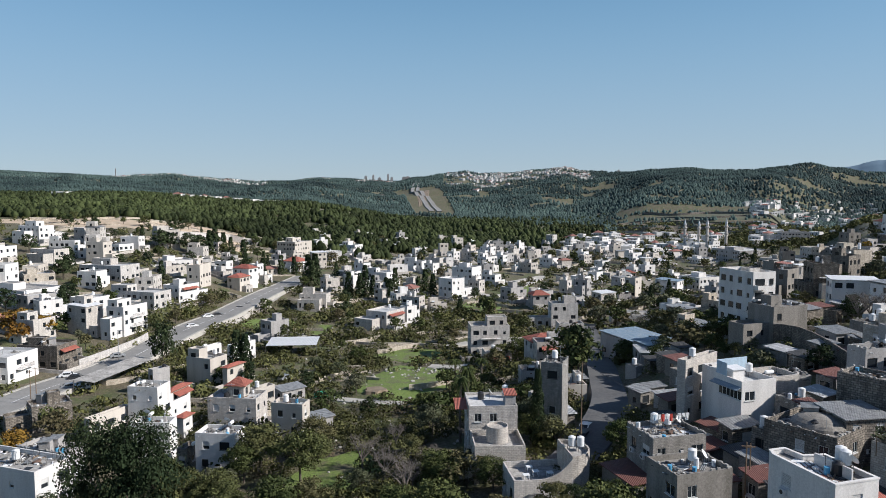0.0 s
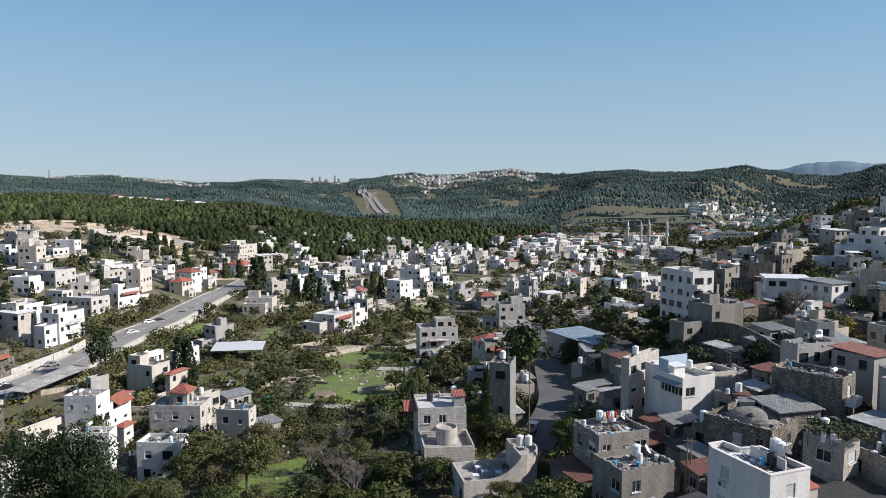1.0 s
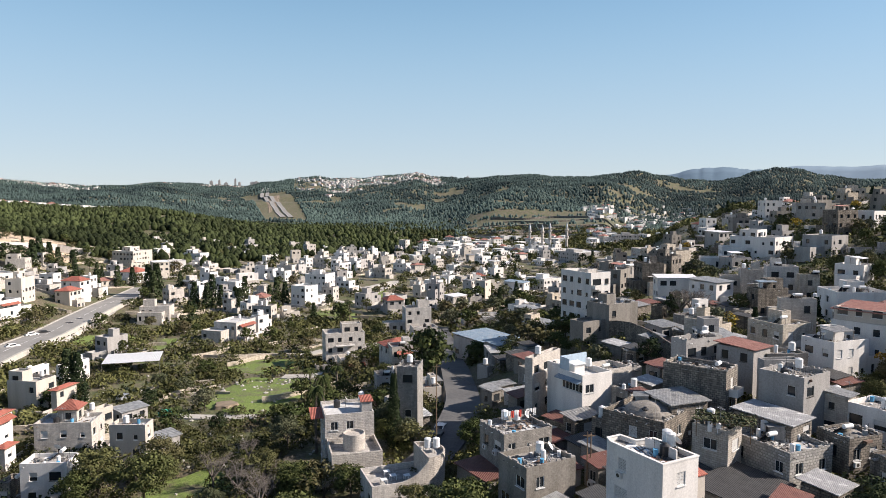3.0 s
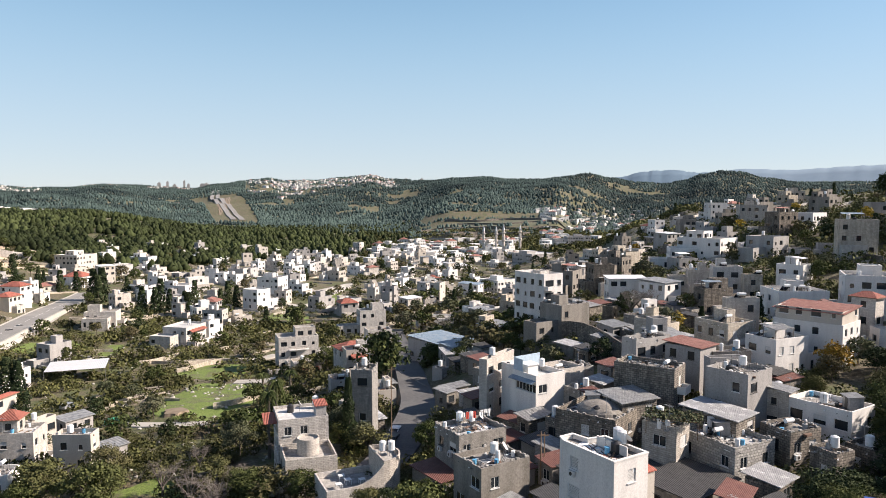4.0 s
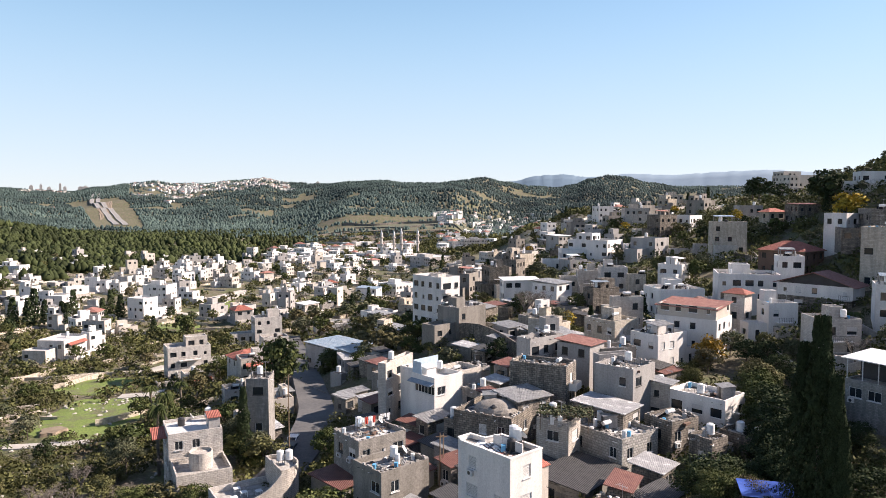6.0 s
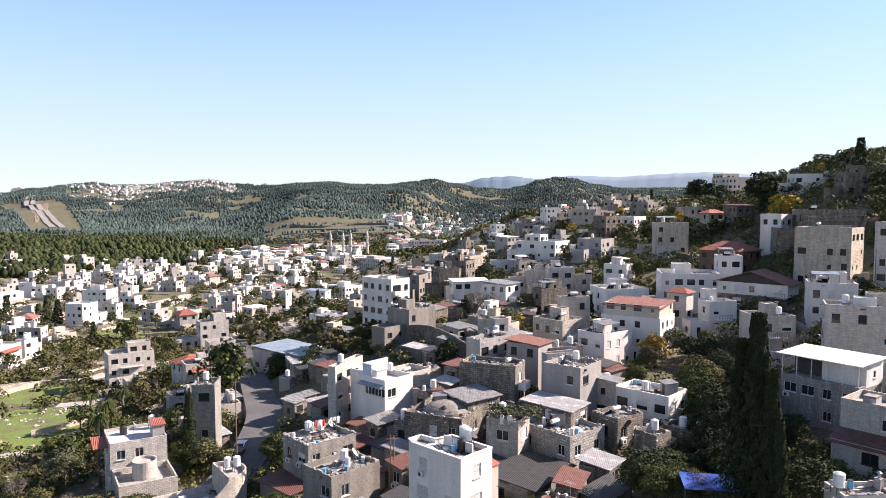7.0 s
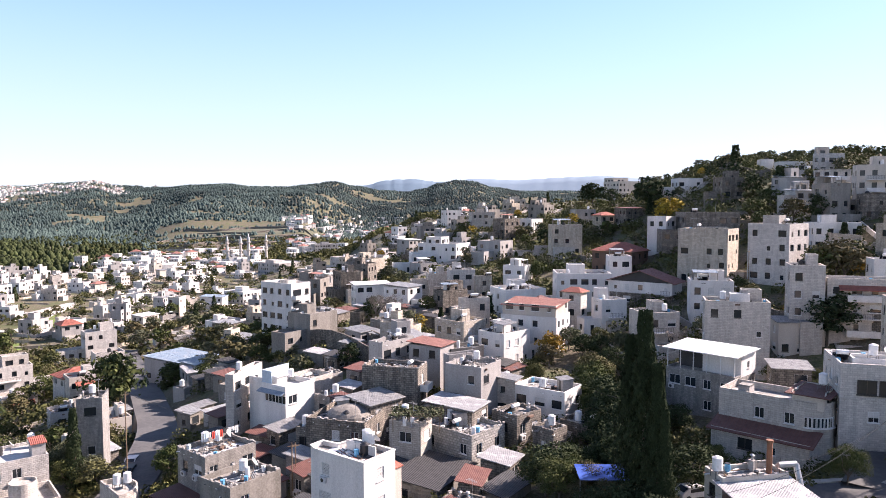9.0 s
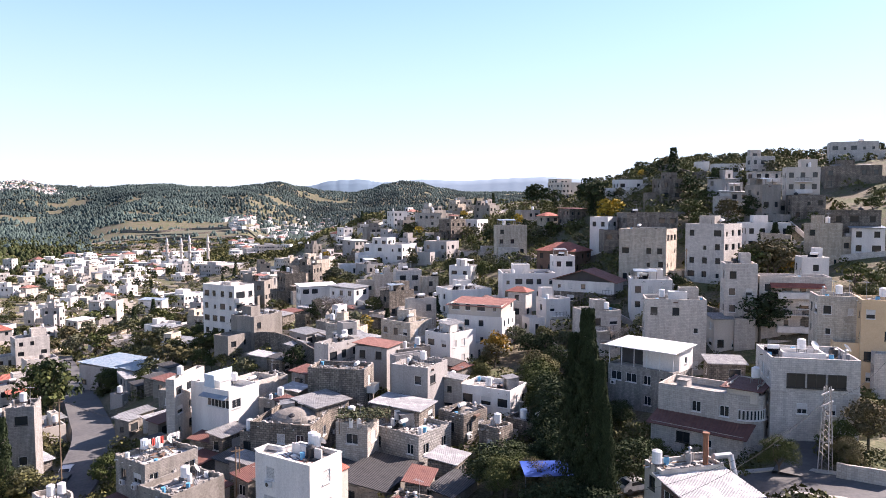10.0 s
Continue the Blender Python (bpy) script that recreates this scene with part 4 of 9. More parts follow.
def road(name, pts, width, mat, label, kerb=True, lift=0.35, lines=False):
    """A strip laid over the ground along a line, with edges that go down into it and raised kerbs."""
    line = spline(pts)
    sh, kb, ln = Shape(), Shape(), Shape()
    prev = None
    for i, p in enumerate(line):
        d = (line[min(i + 1, len(line) - 1)] - line[max(i - 1, 0)]).normalized()
        s = Vector((-d.y, d.x))
        z = max(land(p.x, p.y), land(*(p + s * width / 2)), land(*(p - s * width / 2))) + lift
        ROAD_DOTS.append((p.x, p.y, width / 2))
        row = [(*(p + s * u), z + v) for u, v in ((width / 2 + 0.6, -2.5), (width / 2, 0), (-width / 2, 0), (-width / 2 - 0.6, -2.5))]
        edge = [[(*(p + s * u), z + v) for u, v in ((e * width / 2, 0.005), (e * width / 2, 0.16), (e * (width / 2 + 0.9), 0.16), (e * (width / 2 + 0.95), -1.5))] for e in (1, -1)]
        mark = [(*(p + s * u), z + 0.012) for u in (0.09, -0.09)]
        if prev:
            for k in range(3):
                sh.face([prev[0][k], prev[0][k + 1], row[k + 1], row[k]])
            for e in (0, 1):
                for k in range(3):
                    q = [prev[1][e][k], prev[1][e][k + 1], edge[e][k + 1], edge[e][k]]
                    kb.face(q if e else q[::-1])
            if lines and i % 3:
                ln.face([prev[2][0], prev[2][1], mark[1], mark[0]])
        prev = (row, edge, mark)
    ob = new(name, sh.mesh(name, [mat]))
    tagged(ob, label, "road", kind="structure")
    if kerb:
        k = new("pavement", kb.mesh("pavement", ["paving"]))
        tagged(k, "raised pale kerb and pavement along the road", "pavement", kind="structure")
    if lines and ln.f:
        part("lane_marking", ln, ["white_paint"], ob)


def patch(name, x, y, rx, ry, mat, label, lift=0.22, lawn=True):
    """A piece of ground with a ragged outline and a look of its own."""
    sh = Shape()
    rings, seg = 7, 30

    def at(i, j):
        a = 2 * math.pi * j / seg
        k = i / rings * (1 + 0.22 * noise.noise((x + 1.5 * math.cos(a), y + 1.5 * math.sin(a), 0)) + 0.1 * math.sin(5 * a + x))
        px, py = x + rx * k * math.cos(a), y + ry * k * math.sin(a)
        return (px, py, land(px, py) + noise.noise((px / 14.0, py / 14.0, 0.0)) * 0.5 + lift - (0.9 if i == rings else 0.0))

    for i in range(rings):
        for j in range(seg):
            q = [at(i, j), at(i + 1, j), at(i + 1, j + 1), at(i, j + 1)]
            sh.face(q if i else q[1:] and [q[0], q[1], q[2]])
    ob = new(name, sh.mesh(name, [mat]))
    tagged(ob, label, "ground", kind="structure")
    if lawn:
        LAWNS.append((x, y, rx, ry))


def footprint_clear(x, y, margin=1.2):
    for hx, hy, c, s, w, d in FOOT.get((int(x // 25), int(y // 25)), ()):
        u, v = (x - hx) * c + (y - hy) * s, -(x - hx) * s + (y - hy) * c
        if -margin < u < w + margin and -margin < v < d + margin:
            return False
    return True


def polar(bearing, far):
    return far * math.sin(radians(bearing)), far * math.cos(radians(bearing))


def clear_of_roads(x, y, margin):
    return all((x - px) ** 2 + (y - py) ** 2 > (half + margin) ** 2 for px, py, half in ROAD_DOTS if abs(x - px) < 30 and abs(y - py) < 30)

road("road", [(-102.7, 149.6), (-100.9, 158.9), (-99.5, 172.8), (-96.5, 189.7), (-93.0, 210.8), (-91.3, 228.7), (-89.1, 249.3), (-86.9, 275.2), (-84.9, 309.7), (-83.5, 358.8), (-80.5, 402.9)], 11.5, "concrete_road", "asphalt main road along the valley side", lines=True)
road("road", [(56.7, 271.9), (44.9, 202.7), (37.1, 156.7), (32.6, 133.0), (26.8, 118.0), (20.9, 108.2), (15.0, 100.0)], 7, "asphalt", "narrow asphalt street between the houses", kerb=False)
road("road", [(66.4, 40.0), (71.6, 34.1), (77.9, 29.6), (78.4, 24.0), (79.6, 19.2)], 7, "asphalt", "asphalt street below the hillside houses")
road("road", [(79.1, 30.0), (88.1, 32.1), (98.5, 36.6), (106.4, 40.6)], 4, "asphalt", "steep lane between the houses", kerb=False)
road("track", [(-31.3, 168.5), (-19.4, 162.2), (-8.4, 157.7), (-1.1, 155.9)], 3, "paving", "pale track across the valley floor", kerb=False, lift=0.3)
road("track", [(-4.7, 235.8), (3.1, 234.7), (9.1, 238.4)], 4, "paving", "pale terrace track across the valley floor", kerb=False, lift=0.3)
road("track", [(-4.0, 202.3), (2.7, 200.3), (7.6, 200.4)], 4, "paving", "pale terrace track across the valley floor", kerb=False, lift=0.3)
road("track", [(14.1, 373.1), (27.9, 354.3), (48.2, 403.0), (65.0, 451.3), (39.3, 413.8), (34.7, 440.8)], 4, "paving", "winding pale track among the far houses", kerb=False, lift=0.4)
for side in (-10, 10):
    road("highway", [(polar(b, f)[0] + side, polar(b, f)[1]) for b, f in ((-0.6, 1800), (-0.95, 1950), (-1.5, 2200), (-2.05, 2500), (-2.3, 2760), (-2.0, 2950))], 13, "concrete_road", "distant motorway climbing through the hills", kerb=False, lift=2.0)
patch("soil", *polar(-1.6, 2330), 19, 300, "soil", "cut earth banks along the motorway", lift=0.8)
patch("sand", *polar(-4.6, 2350), 60, 60, "sand", "bare orange earth cutting in the wooded hills", lift=2.0)
patch("field", *polar(-29.5, 3060), 190, 330, "soil", "bare brown field on the hilltop", lift=3.0)
patch("field", *polar(18.5, 1120), 120, 60, "dryfield", "dry grass field terraces on the far slope", lift=0.8)
patch("field", *polar(21.5, 1290), 130, 70, "dryfield", "dry grass field terraces on the far slope", lift=0.8)
patch("lawn", -8.5, 180.0, 16, 29, "lawn", "lush green grass on the valley floor")
patch("lawn", -9.6, 221.0, 15, 11, "lawn", "lush green grass on the valley floor")
patch("lawn", -17.6, 114.1, 9, 10, "lawn", "lush green grass among bare trees")
patch("lawn", -19.8, 105.5, 9, 5, "lawn", "lush green grass among bare trees")
patch("lawn", -46.4, 261.0, 4, 12, "lawn", "lush green grass below the road")
patch("lawn", -67.5, 269.8, 12, 14, "lawn", "grassy bank below the road")
patch("lawn", 17.3, 318.0, 12, 20, "lawn", "green field among the far houses")
patch("lawn", 45.3, 377.9, 12, 26, "lawn", "green field among the far houses")
patch("sand", *polar(-24.3, 555), 98, 60, "sand", "bare sandy building ground on the hillside")
patch("sand", *polar(-17.6, 600), 44, 30, "sand", "bare sandy building ground on the hillside")
patch("soil", -17.0, 170.7, 3, 3, "soil", "heap of brown earth", lift=0.8)

# ---- the houses of the village: corner, base, top, heading, width, depth, walls, roof, extras ----
villa(-212.9, 365.5, 30.8, 41.4, 70.2, 9.3, 14.6, "white", "flat", "u", 0.6, "three-storey white plastered house with flat parapet roof")
villa(-186.2, 350.3, 27.3, 34.7, 88.0, 5.1, 13.4, "white", "flat", "u", 0.6, "two-storey white plastered house with flat parapet roof")
villa(-180.9, 321.8, 25.2, 32.6, 69.3, 8.3, 15.2, "stone", "flat", "", 0.6, "two-storey pale limestone house with flat parapet roof")
villa(-178.8, 339.4, 25.9, 33.3, 57.8, 6.3, 3.9, "white", "flat", "", 0.6, "two-storey white plastered house with flat parapet roof")
villa(-169.8, 267.7, 20.7, 31.3, 92.4, 9.3, 14.5, "white", "flat", "u", 0.6, "three-storey white plastered house with flat parapet roof")
villa(-170.2, 363.7, 27.5, 31.7, 65.1, 9.4, 15.7, "white", "flat", "", 0.6, "one-storey white plastered house with flat parapet roof")
villa(-164.4, 374.2, 27.8, 35.2, 83.7, 6.3, 10.3, "white", "flat", "", 0.6, "two-storey white plastered house with flat parapet roof")
villa(-139.4, 298.5, 20.1, 27.5, 75.0, 12.2, 21.4, "stone", "flat", "uT", 0.6, "two-storey pale limestone house with flat parapet roof")
villa(-170.0, 279.8, 21.0, 26.0, 37.3, 11.3, 11.2, "tan", "flat", "", 0.6, "one-storey tan stone house with flat parapet roof")
villa(-151.7, 249.3, 16.2, 23.6, 71.3, 16.6, 22.9, "white", "flat", "T", 0.6, "two-storey white plastered house with flat parapet roof")
villa(-128.9, 252.5, 13.2, 20.6, 72.0, 8.7, 10.3, "white", "flat", "", 0.6, "two-storey white plastered house with flat parapet roof")
villa(-106.0, 227.9, 10.9, 21.4, 72.9, 11.3, 6.9, "white", "flat", "ub", 0.6, "three-storey white house with green awning over its door")
villa(-112.3, 267.3, 13.1, 20.5, 70.8, 9.7, 21.5, "stone", "flat", "u", 0.6, "two-storey pale limestone house with flat parapet roof")
villa(-108.4, 282.7, 13.3, 21.1, 66.0, 11.5, 8.7, "white", "flat", "a", 0.6, "two-storey white plastered house with flat parapet roof")
villa(-134.3, 339.4, 18.6, 25.5, 41.6, 13.0, 15.5, "white", "flat", "", 0.6, "one-storey white plastered house with flat parapet roof")
villa(-111.2, 349.2, 13.3, 19.1, 62.7, 9.9, 14.9, "stone", "flat", "T", 0.6, "one-storey pale limestone house with flat parapet roof")
villa(-111.7, 175.0, 9.5, 17.3, 82.5, 11.1, 13.2, "white", "flat", "b", 0.6, "two-storey white shop building with balconies by the road")
villa(-107.9, 191.1, 9.2, 16.6, 81.5, 8.5, 12.3, "old", "flat", "aT", 0.6, "dark stone shop building with red awning by the road")
villa(-56.0, 92.3, 10.6, 21.5, 71.3, 6.2, 15.0, "white", "flat", "D", 0.6, "two-storey white plastered house with flat parapet roof")
villa(-61.7, 109.8, 10.2, 17.3, 69.3, 4.4, 10.5, "grey", "flat", "D", 0.6, "one-storey grey rendered house with flat parapet roof")
villa(-58.8, 140.1, 8.9, 19.6, 82.8, 5.2, 6.6, "white", "flat", "TD", 0.6, "three-storey white plastered house with flat parapet roof")
villa(-58.8, 146.7, 8.7, 17.2, 76.8, 7.3, 1.5, "white", "hip", "a", 0.6, "two-storey white plastered house with red tiled hip roof")
villa(-49.4, 122.4, 7.7, 18.2, 90.0, 3.5, 7.1, "white", "flat", "TD", 0.6, "three-storey white plastered house with flat parapet roof")
villa(-61.5, 180.4, 7.9, 15.6, 66.8, 6.6, 8.1, "cream", "flat", "u", 0.6, "two-storey cream plastered house with flat parapet roof")
villa(-38.3, 139.1, 9.3, 17.5, 83.4, 6.3, 10.4, "stone", "flat", "TDH", 0.6, "two-storey pale limestone house with flat parapet roof")
villa(-35.3, 114.7, 10.9, 18.8, 83.1, 4.5, 7.1, "white", "flat", "TD", 0.6, "two-storey white plastered house with flat parapet roof")
villa(-27.5, 132.8, 10.4, 18.3, 77.7, 3.6, 6.6, "cream", "flat", "D", 0.6, "two-storey cream plastered house with flat parapet roof")
villa(-38.0, 161.1, 8.6, 13.0, 43.3, 6.2, 3.7, "grey", "sheet", "", 0.6, "one-storey grey rendered house with grey sheet-metal roof")
villa(-51.5, 303.1, 7.1, 14.5, 84.6, 7.8, 12.0, "stone", "flat", "u", 0.6, "two-storey pale limestone house with flat parapet roof")
villa(-96.1, 341.4, 10.7, 22.0, 70.7, 7.7, 9.3, "white", "hip", "", 0.6, "three-storey white plastered house with red tiled hip roof")
villa(-96.4, 327.0, 11.1, 19.3, 71.4, 8.3, 6.9, "cream", "hip", "", 0.6, "two-storey cream plastered house with red tiled hip roof")
villa(-97.2, 361.5, 10.5, 21.5, 70.1, 5.6, 5.2, "white", "flat", "", 0.6, "three-storey white plastered house with flat parapet roof")
villa(-94.9, 369.3, 10.0, 14.6, 69.4, 6.2, 5.4, "white", "flat", "", 0.6, "one-storey white plastered house with flat parapet roof")
villa(-114.8, 365.8, 14.5, 22.6, 72.4, 6.1, 7.0, "white", "flat", "", 0.6, "two-storey white plastered house with flat parapet roof")
villa(-107.8, 504.4, 11.9, 22.5, 62.1, 19.4, 17.1, "cream", "flat", "u", 0.6, "three-storey cream plastered house with flat parapet roof")
villa(-100.1, 548.0, 13.4, 21.0, 40.3, 10.3, 6.2, "white", "flat", "", 0.6, "two-storey white plastered house with flat parapet roof")
villa(-68.0, 534.0, 10.5, 18.1, 62.3, 10.7, 15.0, "white", "flat", "u", 0.6, "two-storey white plastered house with flat parapet roof")
villa(-88.1, 490.4, 10.8, 15.1, 40.2, 4.1, 3.2, "white", "flat", "", 0.6, "one-storey white plastered house with flat parapet roof")
villa(-84.2, 505.7, 10.5, 15.4, 19.5, 10.4, 11.9, "white", "flat", "", 0.6, "one-storey white plastered house with flat parapet roof")
villa(-88.1, 421.1, 9.9, 17.3, 66.8, 10.8, 11.6, "white", "hip", "", 0.6, "two-storey white plastered house with red tiled hip roof")
villa(-14.2, 457.3, 5.8, 13.3, 66.8, 9.0, 12.9, "white", "flat", "u", 0.6, "two-storey white plastered house with flat parapet roof")
villa(-31.6, 386.5, 6.5, 14.2, 64.7, 9.0, 12.5, "white", "flat", "u", 0.6, "two-storey white plastered house with flat parapet roof")
villa(-47.6, 365.8, 7.4, 15.1, 47.4, 6.7, 8.0, "white", "flat", "", 0.6, "two-storey white plastered house with flat parapet roof")
villa(-32.6, 423.7, 6.2, 14.3, 24.4, 11.9, 5.1, "white", "flat", "", 0.6, "two-storey white plastered house with flat parapet roof")
villa(-21.7, 263.6, 5.8, 13.5, 59.7, 12.6, 9.7, "stone", "flat", "Ta", 0.6, "two-storey pale limestone house with flat parapet roof")
villa(-14.6, 278.4, 5.7, 13.2, 43.0, 5.4, 4.3, "white", "flat", "", 0.6, "two-storey white plastered house with flat parapet roof")
villa(-10.5, 304.2, 5.7, 13.1, 67.0, 6.0, 8.9, "stone", "flat", "T", 0.6, "two-storey pale limestone house with flat parapet roof")
villa(-2.4, 483.1, 5.6, 13.0, 60.3, 7.2, 11.5, "stone", "flat", "u", 0.6, "two-storey pale limestone house with flat parapet roof")
villa(2.4, 487.1, 5.6, 13.1, 19.7, 5.1, 5.9, "white", "flat", "u", 0.6, "two-storey white plastered house with flat parapet roof")
villa(23.4, 531.3, 5.7, 13.2, 57.5, 7.0, 14.2, "stone", "flat", "", 0.6, "two-storey pale limestone house with flat parapet roof")
villa(37.1, 540.8, 5.2, 15.9, 46.1, 6.2, 10.5, "white", "flat", "", 0.6, "three-storey white plastered house with flat parapet roof")
villa(28.9, 465.3, 4.7, 15.5, 41.4, 10.9, 8.2, "white", "flat", "u", 0.6, "three-storey white plastered house with flat parapet roof")
villa(44.6, 515.0, 4.5, 12.1, 50.1, 5.9, 7.8, "white", "flat", "u", 0.6, "two-storey white plastered house with flat parapet roof")
villa(16.5, 396.0, 5.3, 16.0, 57.6, 11.3, 13.3, "white", "flat", "", 0.6, "three-storey white plastered house with flat parapet roof")
villa(19.0, 362.5, 5.4, 12.8, 57.0, 6.0, 6.9, "stone", "flat", "", 0.6, "two-storey pale limestone house with flat parapet roof")
villa(29.3, 389.3, 5.0, 12.6, 50.7, 6.2, 9.1, "white", "flat", "u", 0.6, "two-storey white plastered house with flat parapet roof")
villa(4.5, 343.6, 5.5, 16.1, 44.2, 8.9, 9.7, "white", "flat", "", 0.6, "three-storey white plastered house with flat parapet roof")
villa(59.7, 468.0, 3.4, 11.1, 47.7, 8.0, 10.4, "stone", "flat", "", 0.6, "two-storey pale limestone house with flat parapet roof")
villa(80.3, 506.6, 2.8, 10.4, 51.0, 8.3, 11.0, "white", "flat", "u", 0.6, "two-storey white plastered house with flat parapet roof")
villa(76.0, 578.4, 3.2, 10.9, 42.5, 8.8, 7.4, "stone", "flat", "u", 0.6, "two-storey pale limestone house with flat parapet roof")
villa(90.3, 621.7, 2.4, 7.3, 6.7, 12.5, 9.9, "stone", "flat", "u", 0.6, "one-storey pale limestone house with flat parapet roof")
villa(108.4, 685.8, 2.5, 16.4, 46.0, 7.8, 8.2, "stone", "flat", "", 0.6, "four-storey pale limestone house with flat parapet roof")
villa(124.9, 678.1, 1.7, 12.5, 29.6, 8.6, 8.6, "white", "flat", "", 0.6, "three-storey white plastered house with flat parapet roof")
villa(127.3, 650.3, 1.7, 9.1, 28.9, 4.1, 4.9, "white", "flat", "", 0.6, "two-storey white plastered house with flat parapet roof")
villa(164.5, 715.8, 1.6, 12.2, 42.1, 12.0, 12.7, "white", "flat", "", 0.6, "three-storey white plastered house with flat parapet roof")
villa(154.0, 650.9, 1.6, 9.1, 41.7, 9.1, 12.8, "white", "flat", "", 0.6, "two-storey white plastered house with flat parapet roof")
villa(173.0, 693.3, 1.7, 9.2, 31.0, 7.8, 7.8, "stone", "flat", "", 0.6, "two-storey pale limestone house with flat parapet roof")
villa(66.7, 370.2, 4.4, 11.9, 49.8, 4.8, 4.9, "stone", "flat", "", 0.6, "two-storey pale limestone house with flat parapet roof")
villa(80.8, 391.7, 3.8, 11.3, 48.3, 6.3, 9.6, "white", "flat", "", 0.6, "two-storey white plastered house with flat parapet roof")
villa(93.2, 418.6, 3.2, 10.8, 42.5, 6.5, 6.6, "white", "flat", "", 0.6, "two-storey white plastered house with flat parapet roof")
villa(107.1, 442.2, 2.9, 7.2, 26.4, 8.3, 6.7, "stone", "flat", "", 0.6, "one-storey pale limestone house with flat parapet roof")
villa(114.1, 495.0, 2.4, 9.9, 37.0, 7.4, 7.3, "white", "flat", "", 0.6, "two-storey white plastered house with flat parapet roof")
villa(117.4, 575.3, 1.9, 9.3, 48.5, 7.4, 8.6, "white", "flat", "", 0.6, "two-storey white plastered house with flat parapet roof")
villa(49.4, 471.5, 3.9, 8.4, 34.0, 5.0, 4.2, "white", "flat", "u", 0.6, "one-storey white plastered house with flat parapet roof")
villa(153.8, 560.6, 2.2, 9.7, 34.7, 11.1, 8.8, "white", "flat", "u", 0.6, "two-storey white plastered house with flat parapet roof")
villa(134.3, 458.7, 3.1, 10.6, 28.7, 9.2, 6.2, "white", "flat", "", 0.6, "two-storey white plastered house with flat parapet roof")
villa(169.4, 557.6, 2.4, 10.0, 43.1, 8.8, 8.1, "stone", "flat", "", 0.6, "two-storey pale limestone house with flat parapet roof")
villa(131.5, 475.6, 2.8, 7.2, 34.5, 5.9, 7.0, "white", "flat", "", 0.6, "one-storey white plastered house with flat parapet roof")
villa(117.3, 448.0, 2.9, 7.3, 0.3, 8.1, 8.5, "cream", "hip", "", 0.6, "one-storey cream plastered house with red tiled hip roof")
villa(41.1, 313.3, 5.4, 13.0, 10.5, 7.8, 7.6, "grey", "hip", "", 0.6, "two-storey grey rendered house with red tiled hip roof")
villa(40.8, 258.5, 6.9, 17.8, 3.0, 10.1, 6.3, "stone", "flat", "uT", 0.6, "three-storey pale limestone house with flat parapet roof")
villa(37.4, 220.4, 9.6, 17.4, 2.4, 8.1, 6.3, "stone", "flat", "T", 0.6, "two-storey pale limestone house with flat parapet roof")
villa(8.8, 214.1, 6.9, 17.8, 5.6, 12.2, 7.9, "stone", "flat", "ub", 0.8, "three-storey limestone villa with arcaded terraces")
villa(12.6, 200.4, 7.9, 12.7, 6.4, 7.8, 6.9, "cream", "flat", "aT", 0.6, "one-storey cream plastered house with flat parapet roof")
villa(25.2, 183.6, 11.3, 19.5, 4.2, 8.6, 6.0, "stone", "flat", "Ta", 0.6, "two-storey pale limestone house with flat parapet roof")
villa(20.8, 118.8, 15.7, 30.0, 68.0, 5.0, 3.8, "block", "flat", "TD", 0.25, "four-storey bare concrete block house with flat parapet roof")
villa(18.7, 163.8, 12.3, 16.8, -0.5, 4.6, 6.0, "grey", "flat", "", 0.6, "one-storey grey rendered house with flat parapet roof")
villa(66.5, 270.2, 6.8, 11.4, -7.8, 16.4, 11.1, "white", "flat", "", 0.6, "one-storey white plastered house with flat parapet roof")
villa(28.1, 90.3, 18.1, 27.0, 14.8, 8.1, 6.8, "block", "flat", "TTD", 0.7, "unfinished concrete block house with laundry on its roof")
villa(26.5, 76.1, 19.2, 27.9, 16.9, 7.5, 6.0, "dull", "flat", "TD", 0.5, "stained concrete house with bare roof")
villa(50.1, 178.4, 12.6, 21.1, 24.3, 12.1, 14.5, "grey", "bsheet", "", 0.6, "one-storey grey rendered house with blue-grey sheet roof")
villa(45.9, 158.5, 18.0, 23.1, -1.1, 8.6, 6.0, "grey", "rusty", "", 0.6, "one-storey grey rendered house with patched metal roof")
villa(39.2, 110.2, 21.2, 32.7, 40.5, 10.0, 1.5, "stone", "flat", "T", 0.6, "three-storey pale limestone house with flat parapet roof")
villa(36.9, 127.5, 18.7, 23.4, 23.9, 5.9, 1.7, "dull", "sheet", "", 0.6, "one-storey stained concrete house with grey sheet-metal roof")
villa(37.9, 114.4, 20.5, 25.2, 26.8, 10.1, 2.2, "dull", "msheet", "", 0.6, "one-storey stained concrete house with dark red sheet roof")
villa(25.0, 88.5, 16.9, 21.9, 24.3, 4.8, 6.5, "dull", "msheet", "", 0.6, "one-storey stained concrete house with dark red sheet roof")
villa(115.6, 310.7, 7.4, 12.1, 9.6, 12.8, 7.8, "dull", "flat", "", 0.6, "one-storey stained concrete house with flat parapet roof")
villa(69.0, 143.3, 25.9, 35.8, 19.4, 9.1, 7.2, "dull", "flat", "T", 0.3, "two-storey stained concrete house with flat parapet roof")
villa(121.5, 357.8, 5.5, 13.5, 51.3, 9.3, 11.7, "white", "bsheet", "", 0.6, "two-storey white plastered house with blue-grey sheet roof")
villa(138.1, 371.3, 5.2, 13.2, 24.6, 16.1, 15.1, "white", "flat", "T", 0.6, "two-storey white plastered house with flat parapet roof")
